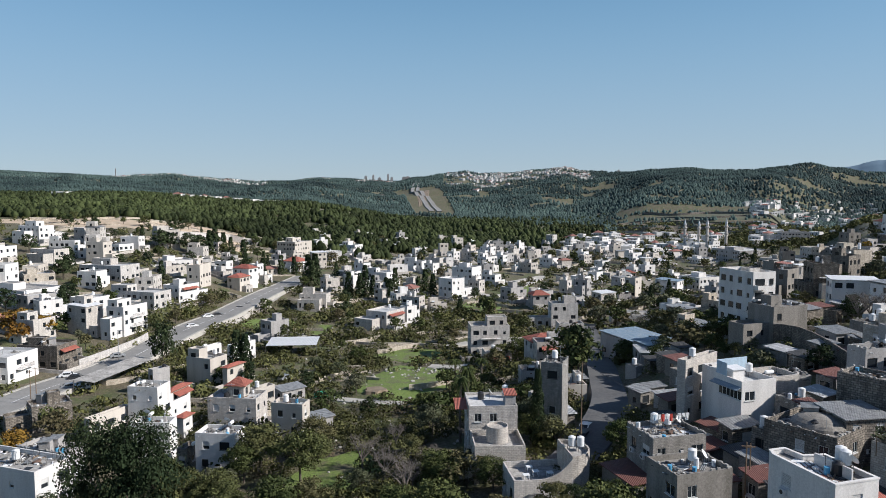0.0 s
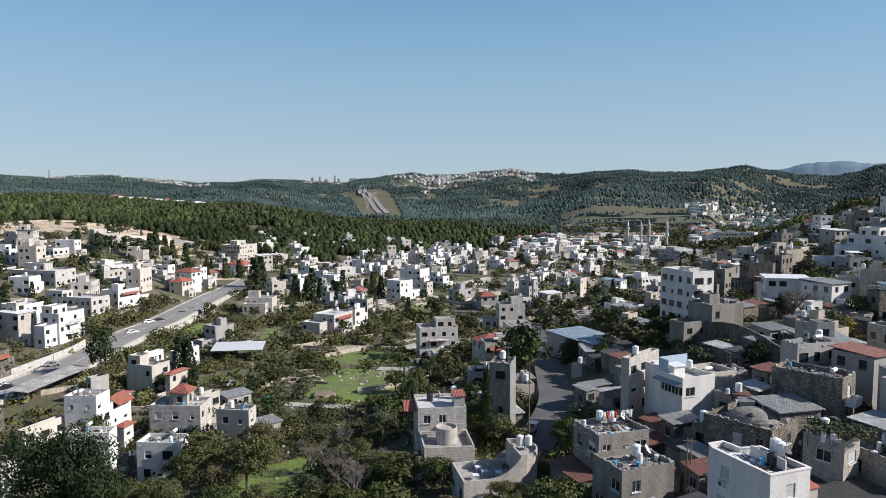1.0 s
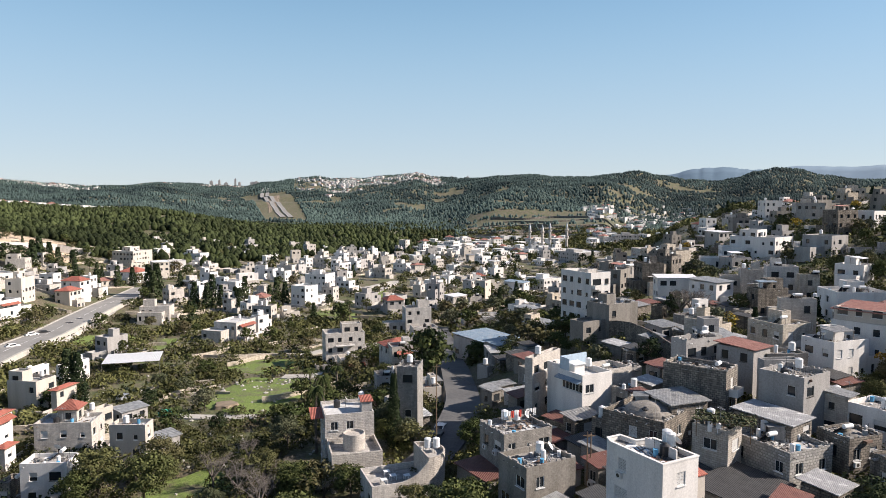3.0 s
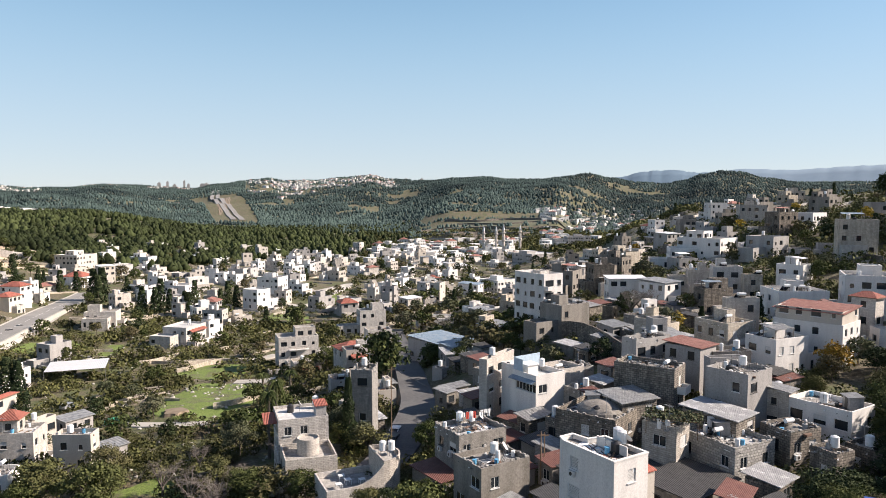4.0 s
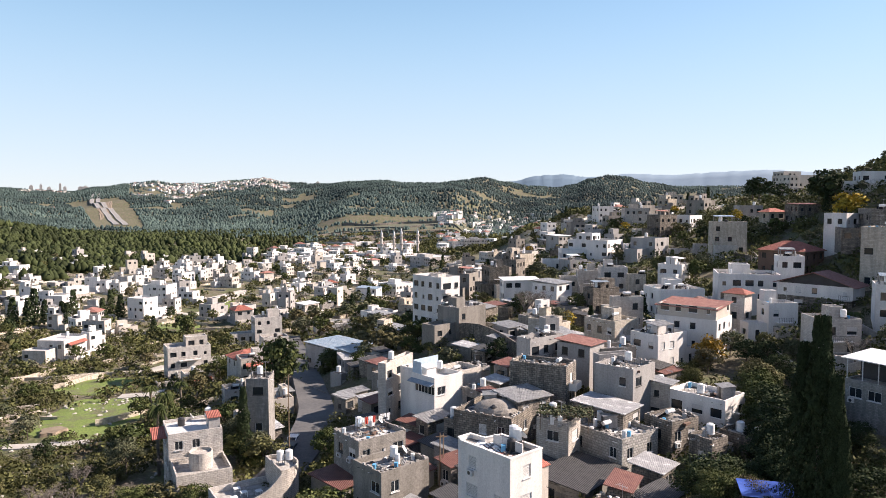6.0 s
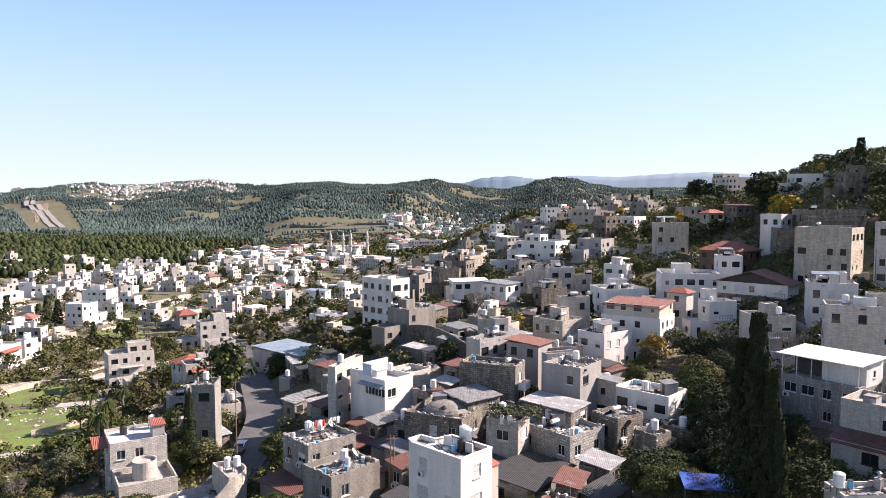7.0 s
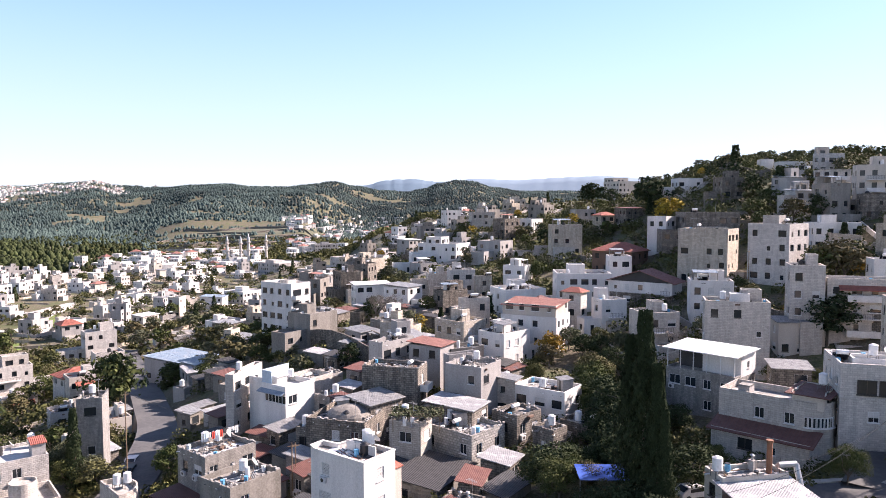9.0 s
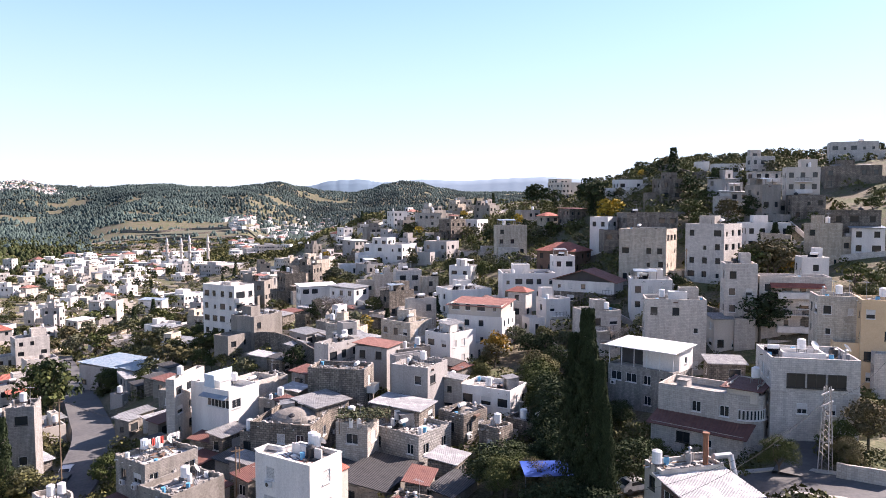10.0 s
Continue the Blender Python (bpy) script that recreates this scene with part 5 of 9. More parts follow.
villa(162.9, 526.3, 2.6, 7.1, 22.8, 13.7, 15.7, "white", "wsheet", "", 0.6, "one-storey white plastered house with white panel roof")
villa(225.8, 526.9, 4.0, 14.4, 16.8, 28.9, 26.4, "grey", "flat", "T", 0.6, "two-storey grey rendered house with flat parapet roof")
villa(320.8, 655.9, 9.7, 21.1, -11.0, 24.5, 16.3, "stone", "flat", "T", 0.6, "three-storey pale limestone house with flat parapet roof")
villa(243.1, 456.0, 14.8, 22.6, 2.0, 21.9, 14.5, "stone", "flat", "TT", 0.6, "two-storey pale limestone house with flat parapet roof")
villa(199.5, 536.7, 2.9, 7.3, 19.6, 13.7, 14.9, "white", "flat", "", 0.6, "one-storey white plastered house with flat parapet roof")
villa(207.7, 434.8, 10.9, 17.1, 14.5, 12.9, 12.4, "stone", "flat", "T", 0.6, "one-storey pale limestone house with flat parapet roof")
villa(106.3, 159.0, 31.0, 38.4, 21.5, 7.3, 8.3, "white", "sheet", "", 0.6, "two-storey white plastered house with grey sheet-metal roof")
villa(151.5, 223.9, 34.2, 41.9, -27.9, 16.0, 13.1, "white", "flat", "TT", 0.8, "two-storey white plastered house with flat parapet roof")
villa(164.0, 212.0, 35.8, 45.9, 27.5, 14.1, 16.6, "white", "flat", "uT", 0.6, "two-storey white plastered house with flat parapet roof")
villa(165.2, 202.2, 40.3, 44.6, -33.0, 8.4, 12.9, "white", "flat", "", 0.6, "one-storey white plastered house with flat parapet roof")
villa(119.2, 156.6, 31.8, 42.3, -29.0, 7.4, 6.0, "stone", "flat", "T", 0.9, "three-storey pale limestone house with flat parapet roof")
villa(124.1, 150.6, 33.3, 40.7, -19.2, 4.8, 1.9, "tan", "flat", "", 0.6, "two-storey tan stone house with flat parapet roof")
villa(123.5, 173.3, 32.3, 39.7, -29.3, 6.7, 6.8, "rough", "flat", "T", 0.6, "two-storey rock-faced limestone house with flat parapet roof")
villa(87.2, 109.5, 28.5, 36.7, 9.8, 7.2, 8.3, "tan", "flat", "b", 0.6, "two-storey tan stone house with flat parapet roof")
villa(93.1, 117.7, 29.1, 40.3, -18.0, 6.7, 2.2, "stone", "flat", "TT", 0.6, "three-storey pale limestone house with flat parapet roof")
villa(113.8, 126.4, 30.7, 39.8, -16.6, 11.1, 9.8, "white", "flat", "TTT", 0.6, "one-storey white plastered house with flat parapet roof")
villa(164.8, 178.4, 40.2, 44.5, -34.5, 13.4, 8.9, "grey", "flat", "", 0.6, "one-storey grey rendered house with flat parapet roof")
villa(205.7, 213.4, 45.5, 55.0, 22.3, 11.7, 15.7, "white", "flat", "T", 0.6, "two-storey white plastered house with flat parapet roof")
villa(216.5, 267.2, 46.9, 57.5, -28.9, 11.5, 10.0, "stone", "flat", "T", 0.6, "three-storey pale limestone house with flat parapet roof")
villa(257.2, 343.4, 47.7, 55.1, -26.7, 15.7, 12.4, "stone", "flat", "TT", 0.6, "two-storey pale limestone house with flat parapet roof")
villa(193.3, 231.4, 44.5, 48.8, -33.7, 16.0, 14.8, "cream", "flat", "", 0.6, "one-storey cream plastered house with flat parapet roof")
villa(165.6, 187.7, 40.0, 47.9, 18.8, 9.3, 9.7, "grey", "flat", "T", 0.6, "two-storey grey rendered house with flat parapet roof")
villa(287.7, 452.2, 35.6, 40.4, 7.6, 10.2, 10.1, "white", "hip", "", 0.6, "one-storey white plastered house with red tiled hip roof")
villa(215.0, 302.0, 41.9, 46.8, -15.3, 13.0, 8.1, "stone", "flat", "T", 0.6, "one-storey pale limestone house with flat parapet roof")
villa(300.8, 334.7, 57.0, 64.9, -21.9, 12, 9, "tan", "flat", "TT", 0.6, "two-storey tan stone house with flat parapet roof")
villa(160.9, 157.3, 40.8, 54.5, -35.4, 9.9, 6.5, "tan", "flat", "TT", 0.4, "four-storey tan stone house with flat parapet roof")
villa(153.3, 119.4, 37.9, 48.5, 12.3, 10.2, 12.1, "brown", "hip", "", 0.6, "three-storey brown boarded house with red tiled hip roof")
villa(141.9, 117.5, 36.6, 47.5, -40.0, 5.7, 6.0, "white", "flat", "", 0.6, "two-storey white plastered house with flat parapet roof")
villa(125.0, 119.8, 33.1, 43.8, -39.8, 13.4, 11.6, "white", "flat", "T", 0.6, "two-storey white plastered house with flat parapet roof")
villa(116.4, 104.2, 28.0, 41.7, 18.3, 3.5, 4.5, "stone", "hip", "", 0.6, "four-storey pale limestone house with red tiled hip roof")
villa(124.0, 81.5, 35.9, 45.4, -51.1, 8.3, 7.0, "white", "flat", "TT", 0.6, "two-storey white plastered house with flat parapet roof")
villa(107.1, 67.2, 29.7, 44.2, -53.2, 10.4, 6.0, "stone", "flat", "tT", 0.6, "two-storey limestone house with a white cistern on its roof")
villa(146.5, 87.1, 38.3, 55.2, 15.2, 8.6, 11.5, "tan", "flat", "T", 0.25, "tall tan stone building with blind arches")
villa(163.1, 109.4, 48.0, 58.8, -43.7, 13.8, 14.0, "old", "flat", "T", 0.6, "three-storey weathered old stone house with flat parapet roof")
villa(165.9, 117.7, 45.7, 57.6, 7.8, 5.8, 5.8, "white", "flat", "b", 0.6, "two-storey white plastered house with flat parapet roof")
villa(325.0, 265.0, 63.0, 75.0, -10.8, 20, 14, "cream", "flat", "uT", 0.6, "three-storey cream plastered house with flat parapet roof")
villa(202.4, 172.6, 50.0, 57.5, -9.3, 7.0, 5.0, "tan", "hip", "", 0.6, "two-storey tan stone house with red tiled hip roof")
villa(204.1, 162.3, 52.0, 60.1, -21.2, 8.2, 8.5, "old", "msheet", "", 0.6, "two-storey weathered old stone house with dark red sheet roof")
villa(217.0, 198.6, 51.7, 59.1, -17.3, 9.4, 4.8, "grey", "flat", "T", 0.6, "two-storey grey rendered house with flat parapet roof")
villa(216.1, 149.1, 63.0, 70.4, -35.1, 9.0, 7.2, "white", "flat", "T", 0.6, "two-storey white plastered house with flat parapet roof")
villa(149.1, 74.3, 39.7, 56.6, 3.1, 9.6, 9.2, "stone", "flat", "TTT", 0.75, "five-storey pale limestone apartment block")
villa(237.2, 124.0, 71.6, 75.8, -52.0, 11.8, 6.7, "white", "flat", "T", 0.6, "one-storey white plastered house with flat parapet roof")
villa(241.3, 132.5, 73.0, 77.2, -40.9, 4.6, 3.5, "white", "flat", "", 0.6, "one-storey white plastered house with flat parapet roof")
villa(236.5, 109.8, 70.4, 77.8, -34.7, 8.6, 3.6, "stone", "flat", "u", 0.6, "two-storey pale limestone house with flat parapet roof")
villa(193.7, 79.9, 57.4, 71.1, -57.1, 8.3, 6.0, "cream", "flat", "ub", 0.8, "four-storey cream plastered house with flat parapet roof")
villa(258.6, 92.8, 75.2, 82.6, -61.9, 14.5, 7.4, "stone", "flat", "T", 0.9, "two-storey pale limestone house with flat parapet roof")
villa(224.6, 81.7, 65.3, 72.7, -61.6, 15.0, 8.8, "old", "flat", "dd", 0.6, "two-storey weathered old stone house with flat parapet roof")
villa(189.9, 76.7, 56.2, 63.6, -47.5, 8.5, 4.0, "old", "flat", "T", 0.6, "two-storey weathered old stone house with flat parapet roof")
villa(173.4, 61.1, 49.1, 59.7, -60.0, 10.3, 6.0, "old", "flat", "T", 0.6, "three-storey weathered old stone house with flat parapet roof")
villa(164.9, 60.1, 46.1, 56.7, -29.4, 5.8, 5.0, "tan", "flat", "T", 0.6, "three-storey tan stone house with flat parapet roof")
villa(170.8, 79.5, 49.1, 56.5, -46.5, 10.6, 7.9, "white", "flat", "TT", 0.6, "two-storey white plastered house with flat parapet roof")
villa(124.3, 61.3, 34.0, 49.9, -55.1, 5.7, 6.0, "stone", "flat", "", 0.4, "four-storey pale limestone house with flat parapet roof")
villa(128.7, 56.8, 30.8, 47.6, -55.5, 12.2, 6.0, "stone", "flat", "ab", 0.8, "large limestone house with balustraded terraces and red awning")
villa(148.2, 57.0, 42.3, 50.1, -54.3, 5.0, 6.0, "white", "flat", "TT", 0.6, "two-storey white plastered house with flat parapet roof")
villa(113.7, 40.8, 31.8, 46.7, -57.4, 5.9, 6.0, "tan", "flat", "T", 0.6, "three-storey tan stone house with flat parapet roof")
villa(113.7, 34.7, 32.2, 46.7, -62.2, 5.3, 6.0, "peach", "flat", "T", 0.6, "three-storey peach plastered house with flat parapet roof")
villa(172.9, 56.3, 48.7, 56.1, -61.4, 6.6, 6.0, "white", "bsheet", "", 0.6, "two-storey white plastered house with blue-grey sheet roof")
villa(121.1, 61.5, 32.8, 40.2, -42.4, 5.6, 4.2, "cream", "sheet", "", 0.6, "two-storey cream plastered house with grey sheet-metal roof")
villa(98.5, 50.3, 29.2, 37.2, -50.1, 5.2, 4.2, "old", "sheet", "", 0.6, "one-storey weathered old stone house with grey sheet-metal roof")
villa(69.9, 94.1, 27.0, 36.7, 25.6, 5.2, 6.3, "grey", "tsheet", "", 0.6, "two-storey grey rendered house with sloping red tiled roof")
villa(69.2, 90.6, 26.7, 35.5, -6.9, 5.9, 1.9, "grey", "flat", "", 0.6, "two-storey grey rendered house with flat parapet roof")
villa(60.4, 87.1, 25.6, 35.1, 37.6, 5.1, 9.4, "old", "flat", "", 0.6, "two-storey weathered old stone house with flat parapet roof")
villa(67.1, 79.6, 25.6, 35.7, 22.4, 6.9, 6.5, "grey", "flat", "TT", 0.6, "two-storey grey rendered house with flat parapet roof")
villa(73.7, 79.1, 25.9, 33.3, 27.6, 2.7, 4.5, "stone", "sheet", "", 0.6, "two-storey pale limestone house with grey sheet-metal roof")
villa(76.4, 70.9, 24.8, 32.2, 17.5, 6.2, 8.9, "white", "flat", "T", 0.6, "two-storey white plastered house with flat parapet roof")
villa(61.0, 74.2, 24.5, 31.8, 25.1, 5.4, 7.8, "old", "rusty", "", 0.6, "one-storey weathered old stone house with patched metal roof")
villa(65.8, 70.0, 24.9, 30.7, 7.4, 5.5, 4.8, "old", "flat", "d", 0.6, "one-storey weathered old stone house with flat parapet roof")
villa(66.7, 63.7, 22.7, 30.1, 9.4, 3.3, 3.5, "old", "flat", "", 0.6, "two-storey weathered old stone house with flat parapet roof")
villa(73.6, 62.0, 22.2, 29.6, 10.8, 6.7, 6.2, "old", "flat", "TT", 0.6, "two-storey weathered old stone house with flat parapet roof")
villa(51.7, 73.7, 23.3, 31.4, 31.4, 3.9, 4.7, "rough", "flat", "", 0.6, "two-storey rock-faced limestone house with flat parapet roof")
villa(57.2, 69.6, 22.3, 29.7, 11.2, 7.3, 9.0, "clad", "flat", "TT", 0.5, "two-storey rock-faced house with flat roof and raised rim")
villa(47.3, 81.1, 23.0, 30.4, 36.0, 9.9, 9.1, "old", "flat", "d", 0.6, "two-storey weathered old stone house with flat parapet roof")
villa(50.6, 85.0, 24.2, 31.9, 9.4, 6.3, 5.3, "old", "sheet", "", 0.6, "two-storey weathered old stone house with grey sheet-metal roof")
villa(47.6, 64.3, 22.7, 26.9, 24.1, 9.8, 7.0, "dull", "dsheet", "", 0.3, "one-storey stained concrete house with dark grey sheet roof")
villa(52.6, 57.7, 22.7, 26.9, 18.4, 6.5, 3.1, "dull", "dsheet", "", 0.3, "one-storey stained concrete house with dark grey sheet roof")
villa(75.0, 130.6, 28.8, 33.3, 15.2, 5.2, 5.0, "grey", "sheet", "", 0.6, "one-storey grey rendered house with grey sheet-metal roof")
villa(62.2, 100.6, 27.3, 36.8, 13.4, 8.2, 3.4, "grey", "flat", "TT", 0.6, "two-storey grey rendered house with flat parapet roof")
villa(73.3, 95.4, 27.3, 35.2, -9.4, 6.7, 4.2, "dull", "flat", "T", 0.6, "two-storey stained concrete house with flat parapet roof")
villa(48.6, 162.5, 17.6, 23.8, 23.4, 7.1, 5.4, "grey", "bsheet", "", 0.6, "one-storey grey rendered house with blue-grey sheet roof")
villa(36.3, 124.9, 18.3, 23.5, 33.9, 2.7, 2.9, "dull", "sheet", "", 0.6, "one-storey stained concrete house with grey sheet-metal roof")
villa(25.9, 141.7, 15.0, 19.7, 4.6, 4.2, 6.0, "cream", "flat", "", 0.6, "one-storey cream plastered house with flat parapet roof")
villa(24.8, 188.4, 10.5, 18.9, 12.5, 10.4, 7.4, "stone", "hip", "", 0.6, "two-storey pale limestone house with red tiled hip roof")
villa(-44.7, 117.8, 10.7, 15.1, 75.8, 3.7, 2.0, "old", "flat", "", 0.6, "one-storey weathered old stone house with flat parapet roof")
villa(-55.8, 176.4, 8.0, 14.8, 67.5, 6.8, 1.5, "cream", "hip", "", 0.6, "one-storey cream plastered house with red tiled hip roof")
villa(-52.2, 136.3, 9.5, 15.0, 76.0, 3.1, 1.5, "white", "hip", "", 0.6, "one-storey white plastered house with red tiled hip roof")
villa(-69.4, 133.0, 9.0, 15.3, 67.5, 10.0, 1.5, "cream", "flat", "", 0.6, "one-storey cream plastered house with flat parapet roof")
villa(-85.5, 141.1, 8.8, 15.0, 39.2, 7.6, 6.0, "old", "flat", "", 0.6, "one-storey weathered old stone house with flat parapet roof")
villa(-25.7, 137.6, 10.0, 14.2, 40.6, 4.0, 3.4, "grey", "sheet", "", 0.6, "one-storey grey rendered house with grey sheet-metal roof")
villa(-42.5, 154.3, 8.8, 15.0, 55.4, 5.7, 2.3, "cream", "flat", "T", 0.6, "one-storey cream plastered house with flat parapet roof")
villa(-72.4, 170.2, 8.5, 15.4, 53.1, 4.6, 2.1, "grey", "flat", "", 0.6, "one-storey grey rendered house with flat parapet roof")
villa(-63.1, 205.5, 6.9, 13.6, 62.1, 9.6, 2.3, "white", "flat", "T", 0.6, "one-storey white plastered house with flat parapet roof")
villa(-73.3, 205.3, 7.6, 12.6, 64.6, 9.5, 1.6, "white", "flat", "T", 0.6, "one-storey white plastered house with flat parapet roof")

# ---- houses with a shape of their own ----
def local(x, y, head):
    c, s = math.cos(radians(head)), math.sin(radians(head))
    return lambda u, v: (x + c * u - s * v, y + s * u + c * v)


def open_box(sh, pts, z0, z1, thick=0.2):
    """A low wall round an outline, open at the top."""
    inner = inset(pts, thick)
    n = len(pts)
    for i in range(n):
        j = (i + 1) % n
        sh.face([(*pts[i], z0), (*pts[j], z0), (*pts[j], z1), (*pts[i], z1)])
        sh.face([(*inner[j], z0), (*inner[i], z0), (*inner[i], z1), (*inner[j], z1)])
        sh.face([(*pts[i], z1), (*pts[j], z1), (*inner[j], z1), (*inner[i], z1)])


def round_outline(cx, cy, r, n=28):
    return [(cx + r * math.cos(2 * math.pi * k / n), cy + r * math.sin(2 * math.pi * k / n)) for k in range(n)]


def cistern_house(x, y, z0, z1, head, w, d, up):
    """Rock-faced house in two steps, with a round cistern on the lower terrace."""
    at = local(x, y, head)
    h = house(x, y, z0, "two-step rock-faced limestone house with a round rooftop cistern")
    front = d * 0.95
    top = block(h, rect(*at(0, 0), head, w, front), z0, z1, "rough", "deck", 0.9, 0.45, fine=True, style="dark")
    block(h, rect(*at(-0.2, front - 0.004), head, w * 1.02, 8.0), z0, up, "rough", "whitedeck", 0.5, 0.55, fine=True, style="plain")
    o = h.matrix_basis.translation
    cx, cy = at(w * 0.52, front * 0.62)
    sh = Shape()
    open_box(sh, round_outline(cx - o.x, cy - o.y, 1.75), top - o.z, top - o.z + 2.6, 0.16)
    sh.face([(px, py, top - o.z + 2.2) for px, py in round_outline(cx - o.x, cy - o.y, 1.6)])
    part("cistern", sh, ["stone"], h, "round cream plastered cistern")
    pt = rect(*at(w * 0.76, front + 1.2), head, w * 0.22, 2.6)
    block(h, pt, up - 0.6, up + 1.5, "grey", None, 0.0, 0)
    slope_roof(h, pt, up + 1.5, up + 1.8, "tile", 0.2, name="stair_roof")
    pt = rect(*at(-2.2, front + 2.0), head, 2.1, 4.5)
    slope_roof(h, pt, up - 1.0, up - 0.5, "tile", 0.1, name="lean_to_roof")
    balcony(h, at(-1.4, 1), at(-0.01, 1), z0 + 2.9, 1.0, "stone")
    TANK_SPOTS.extend([(*at(w * 0.85, front + 6.5), up - 0.5, head, 0.2, False), (*at(w * 0.3, front + 5.5), up - 0.5, head, 0.8, True)])
    return h


def curved_house(x, y, z0, z1, head, w, d):
    """Terrace with a curved parapet that rises to a round-ended stair tower."""
    at = local(x, y, head)
    h = house(x, y, z0, "pale stone house with a curved tower and furnished roof terrace")
    top = block(h, rect(*at(0, 0), head, w * 0.72, d), z0, z1 - 3.0, "stone", "deck", 0.9, 0.3, fine=True)
    r = d * 0.5
    pts = [at(w * 0.70, 0), *[at(w - r + r * math.sin(math.pi * k / 12), r - r * math.cos(math.pi * k / 12)) for k in range(13)], at(w * 0.70, d)]
    block(h, pts, z0, z1, "rough", "deck", 0.6, 0.0, fine=True)
    o = h.matrix_basis.translation
    sweep = Shape()
    for k in range(10):
        f0, f1 = k / 10, (k + 1) / 10
        a, b = at(w * 0.3 + w * 0.4 * f0, -0.02), at(w * 0.3 + w * 0.4 * f1, -0.02)
        a2, b2 = at(w * 0.3 + w * 0.4 * f0, 0.22), at(w * 0.3 + w * 0.4 * f1, 0.22)
        za, zb = top - o.z + 0.9 + 2.6 * f0 ** 2.2, top - o.z + 0.9 + 2.6 * f1 ** 2.2
        zt = top - o.z
        for q in ([(a, zt), (b, zt), (b, zb), (a, za)], [(b2, zt), (a2, zt), (a2, za), (b2, zb)], [(a, za), (b, zb), (b2, zb), (a2, za)]):
            sweep.face([(p[0] - o.x, p[1] - o.y, z) for p, z in q])
    part("swept_parapet", sweep, ["stone"], h)
    TANK_SPOTS.extend([(*at(w * 0.8, d * 0.55), z1 - 0.6, head, 0.1, False), (*at(w * 0.9, d * 0.5), z1 - 0.6, head, 0.3, False)])
    for u, v in ((0.2, 0.35), (0.34, 0.5), (0.5, 0.4), (0.3, 0.75)):
        garden_table(*at(w * u, d * v), top, head)
    return h


def garden_table(x, y, z, head):
    t = thing("patio_table", x, y, z, "small white plastic table on the roof terrace", "table", "terrace furniture", turn=head)
    part("tabletop", Shape().box(-0.45, -0.45, 0.70, 0.45, 0.45, 0.74), ["white_paint"], t)
    for sx in (-1, 1):
        for sy in (-1, 1):
            part("leg", Shape().box(sx * 0.38 - 0.03, sy * 0.38 - 0.03, 0.0, sx * 0.38 + 0.03, sy * 0.38 + 0.03, 0.70), ["white_paint"], t)


def tower_block(x, y, z0, z1, head, w, d):
    """Five-storey apartment block with rows of small windows and stacked balconies."""
    at = local(x, y, head)
    h = house(x, y, z0, "five-storey white stone apartment block with stacked balconies")
    top = block(h, rect(x, y, head, w, d), z0, z1, "white", "deck", 0.8, 0.85, fine=False, style="dark", skip=(0,))
    o = h.matrix_basis.translation
    for k in range(4):
        z = top - (k + 1) * 3.15
        balcony(h, at(0.3, 0), at(w * 0.5, 0), z, 1.3, "white", "solid", 0.9)
        sh = Shape().box(0, -0.03, 0, w * 0.42, 0.05, 2.3)
        part("balcony_door", sh, ["glass"], h, at=pose(at(0.6, 0)[0] - o.x, at(0.6, 0)[1] - o.y, z - o.z + 0.02, 0, 0, head))
        c, s = math.cos(radians(head)), math.sin(radians(head))
        a = at(w * 0.72, -0.07)
        put_window(h, pose(a[0] - o.x, a[1] - o.y, z - o.z + 1.0, 0, 0, head), 1.1, 1.3, "dark", False)
    block(h, rect(*at(w * 0.3, d * 0.3), head, w * 0.45, d * 0.25), top - 0.05, top + 1.3, "stone", "dark", 0.1, 0.0)
    return h


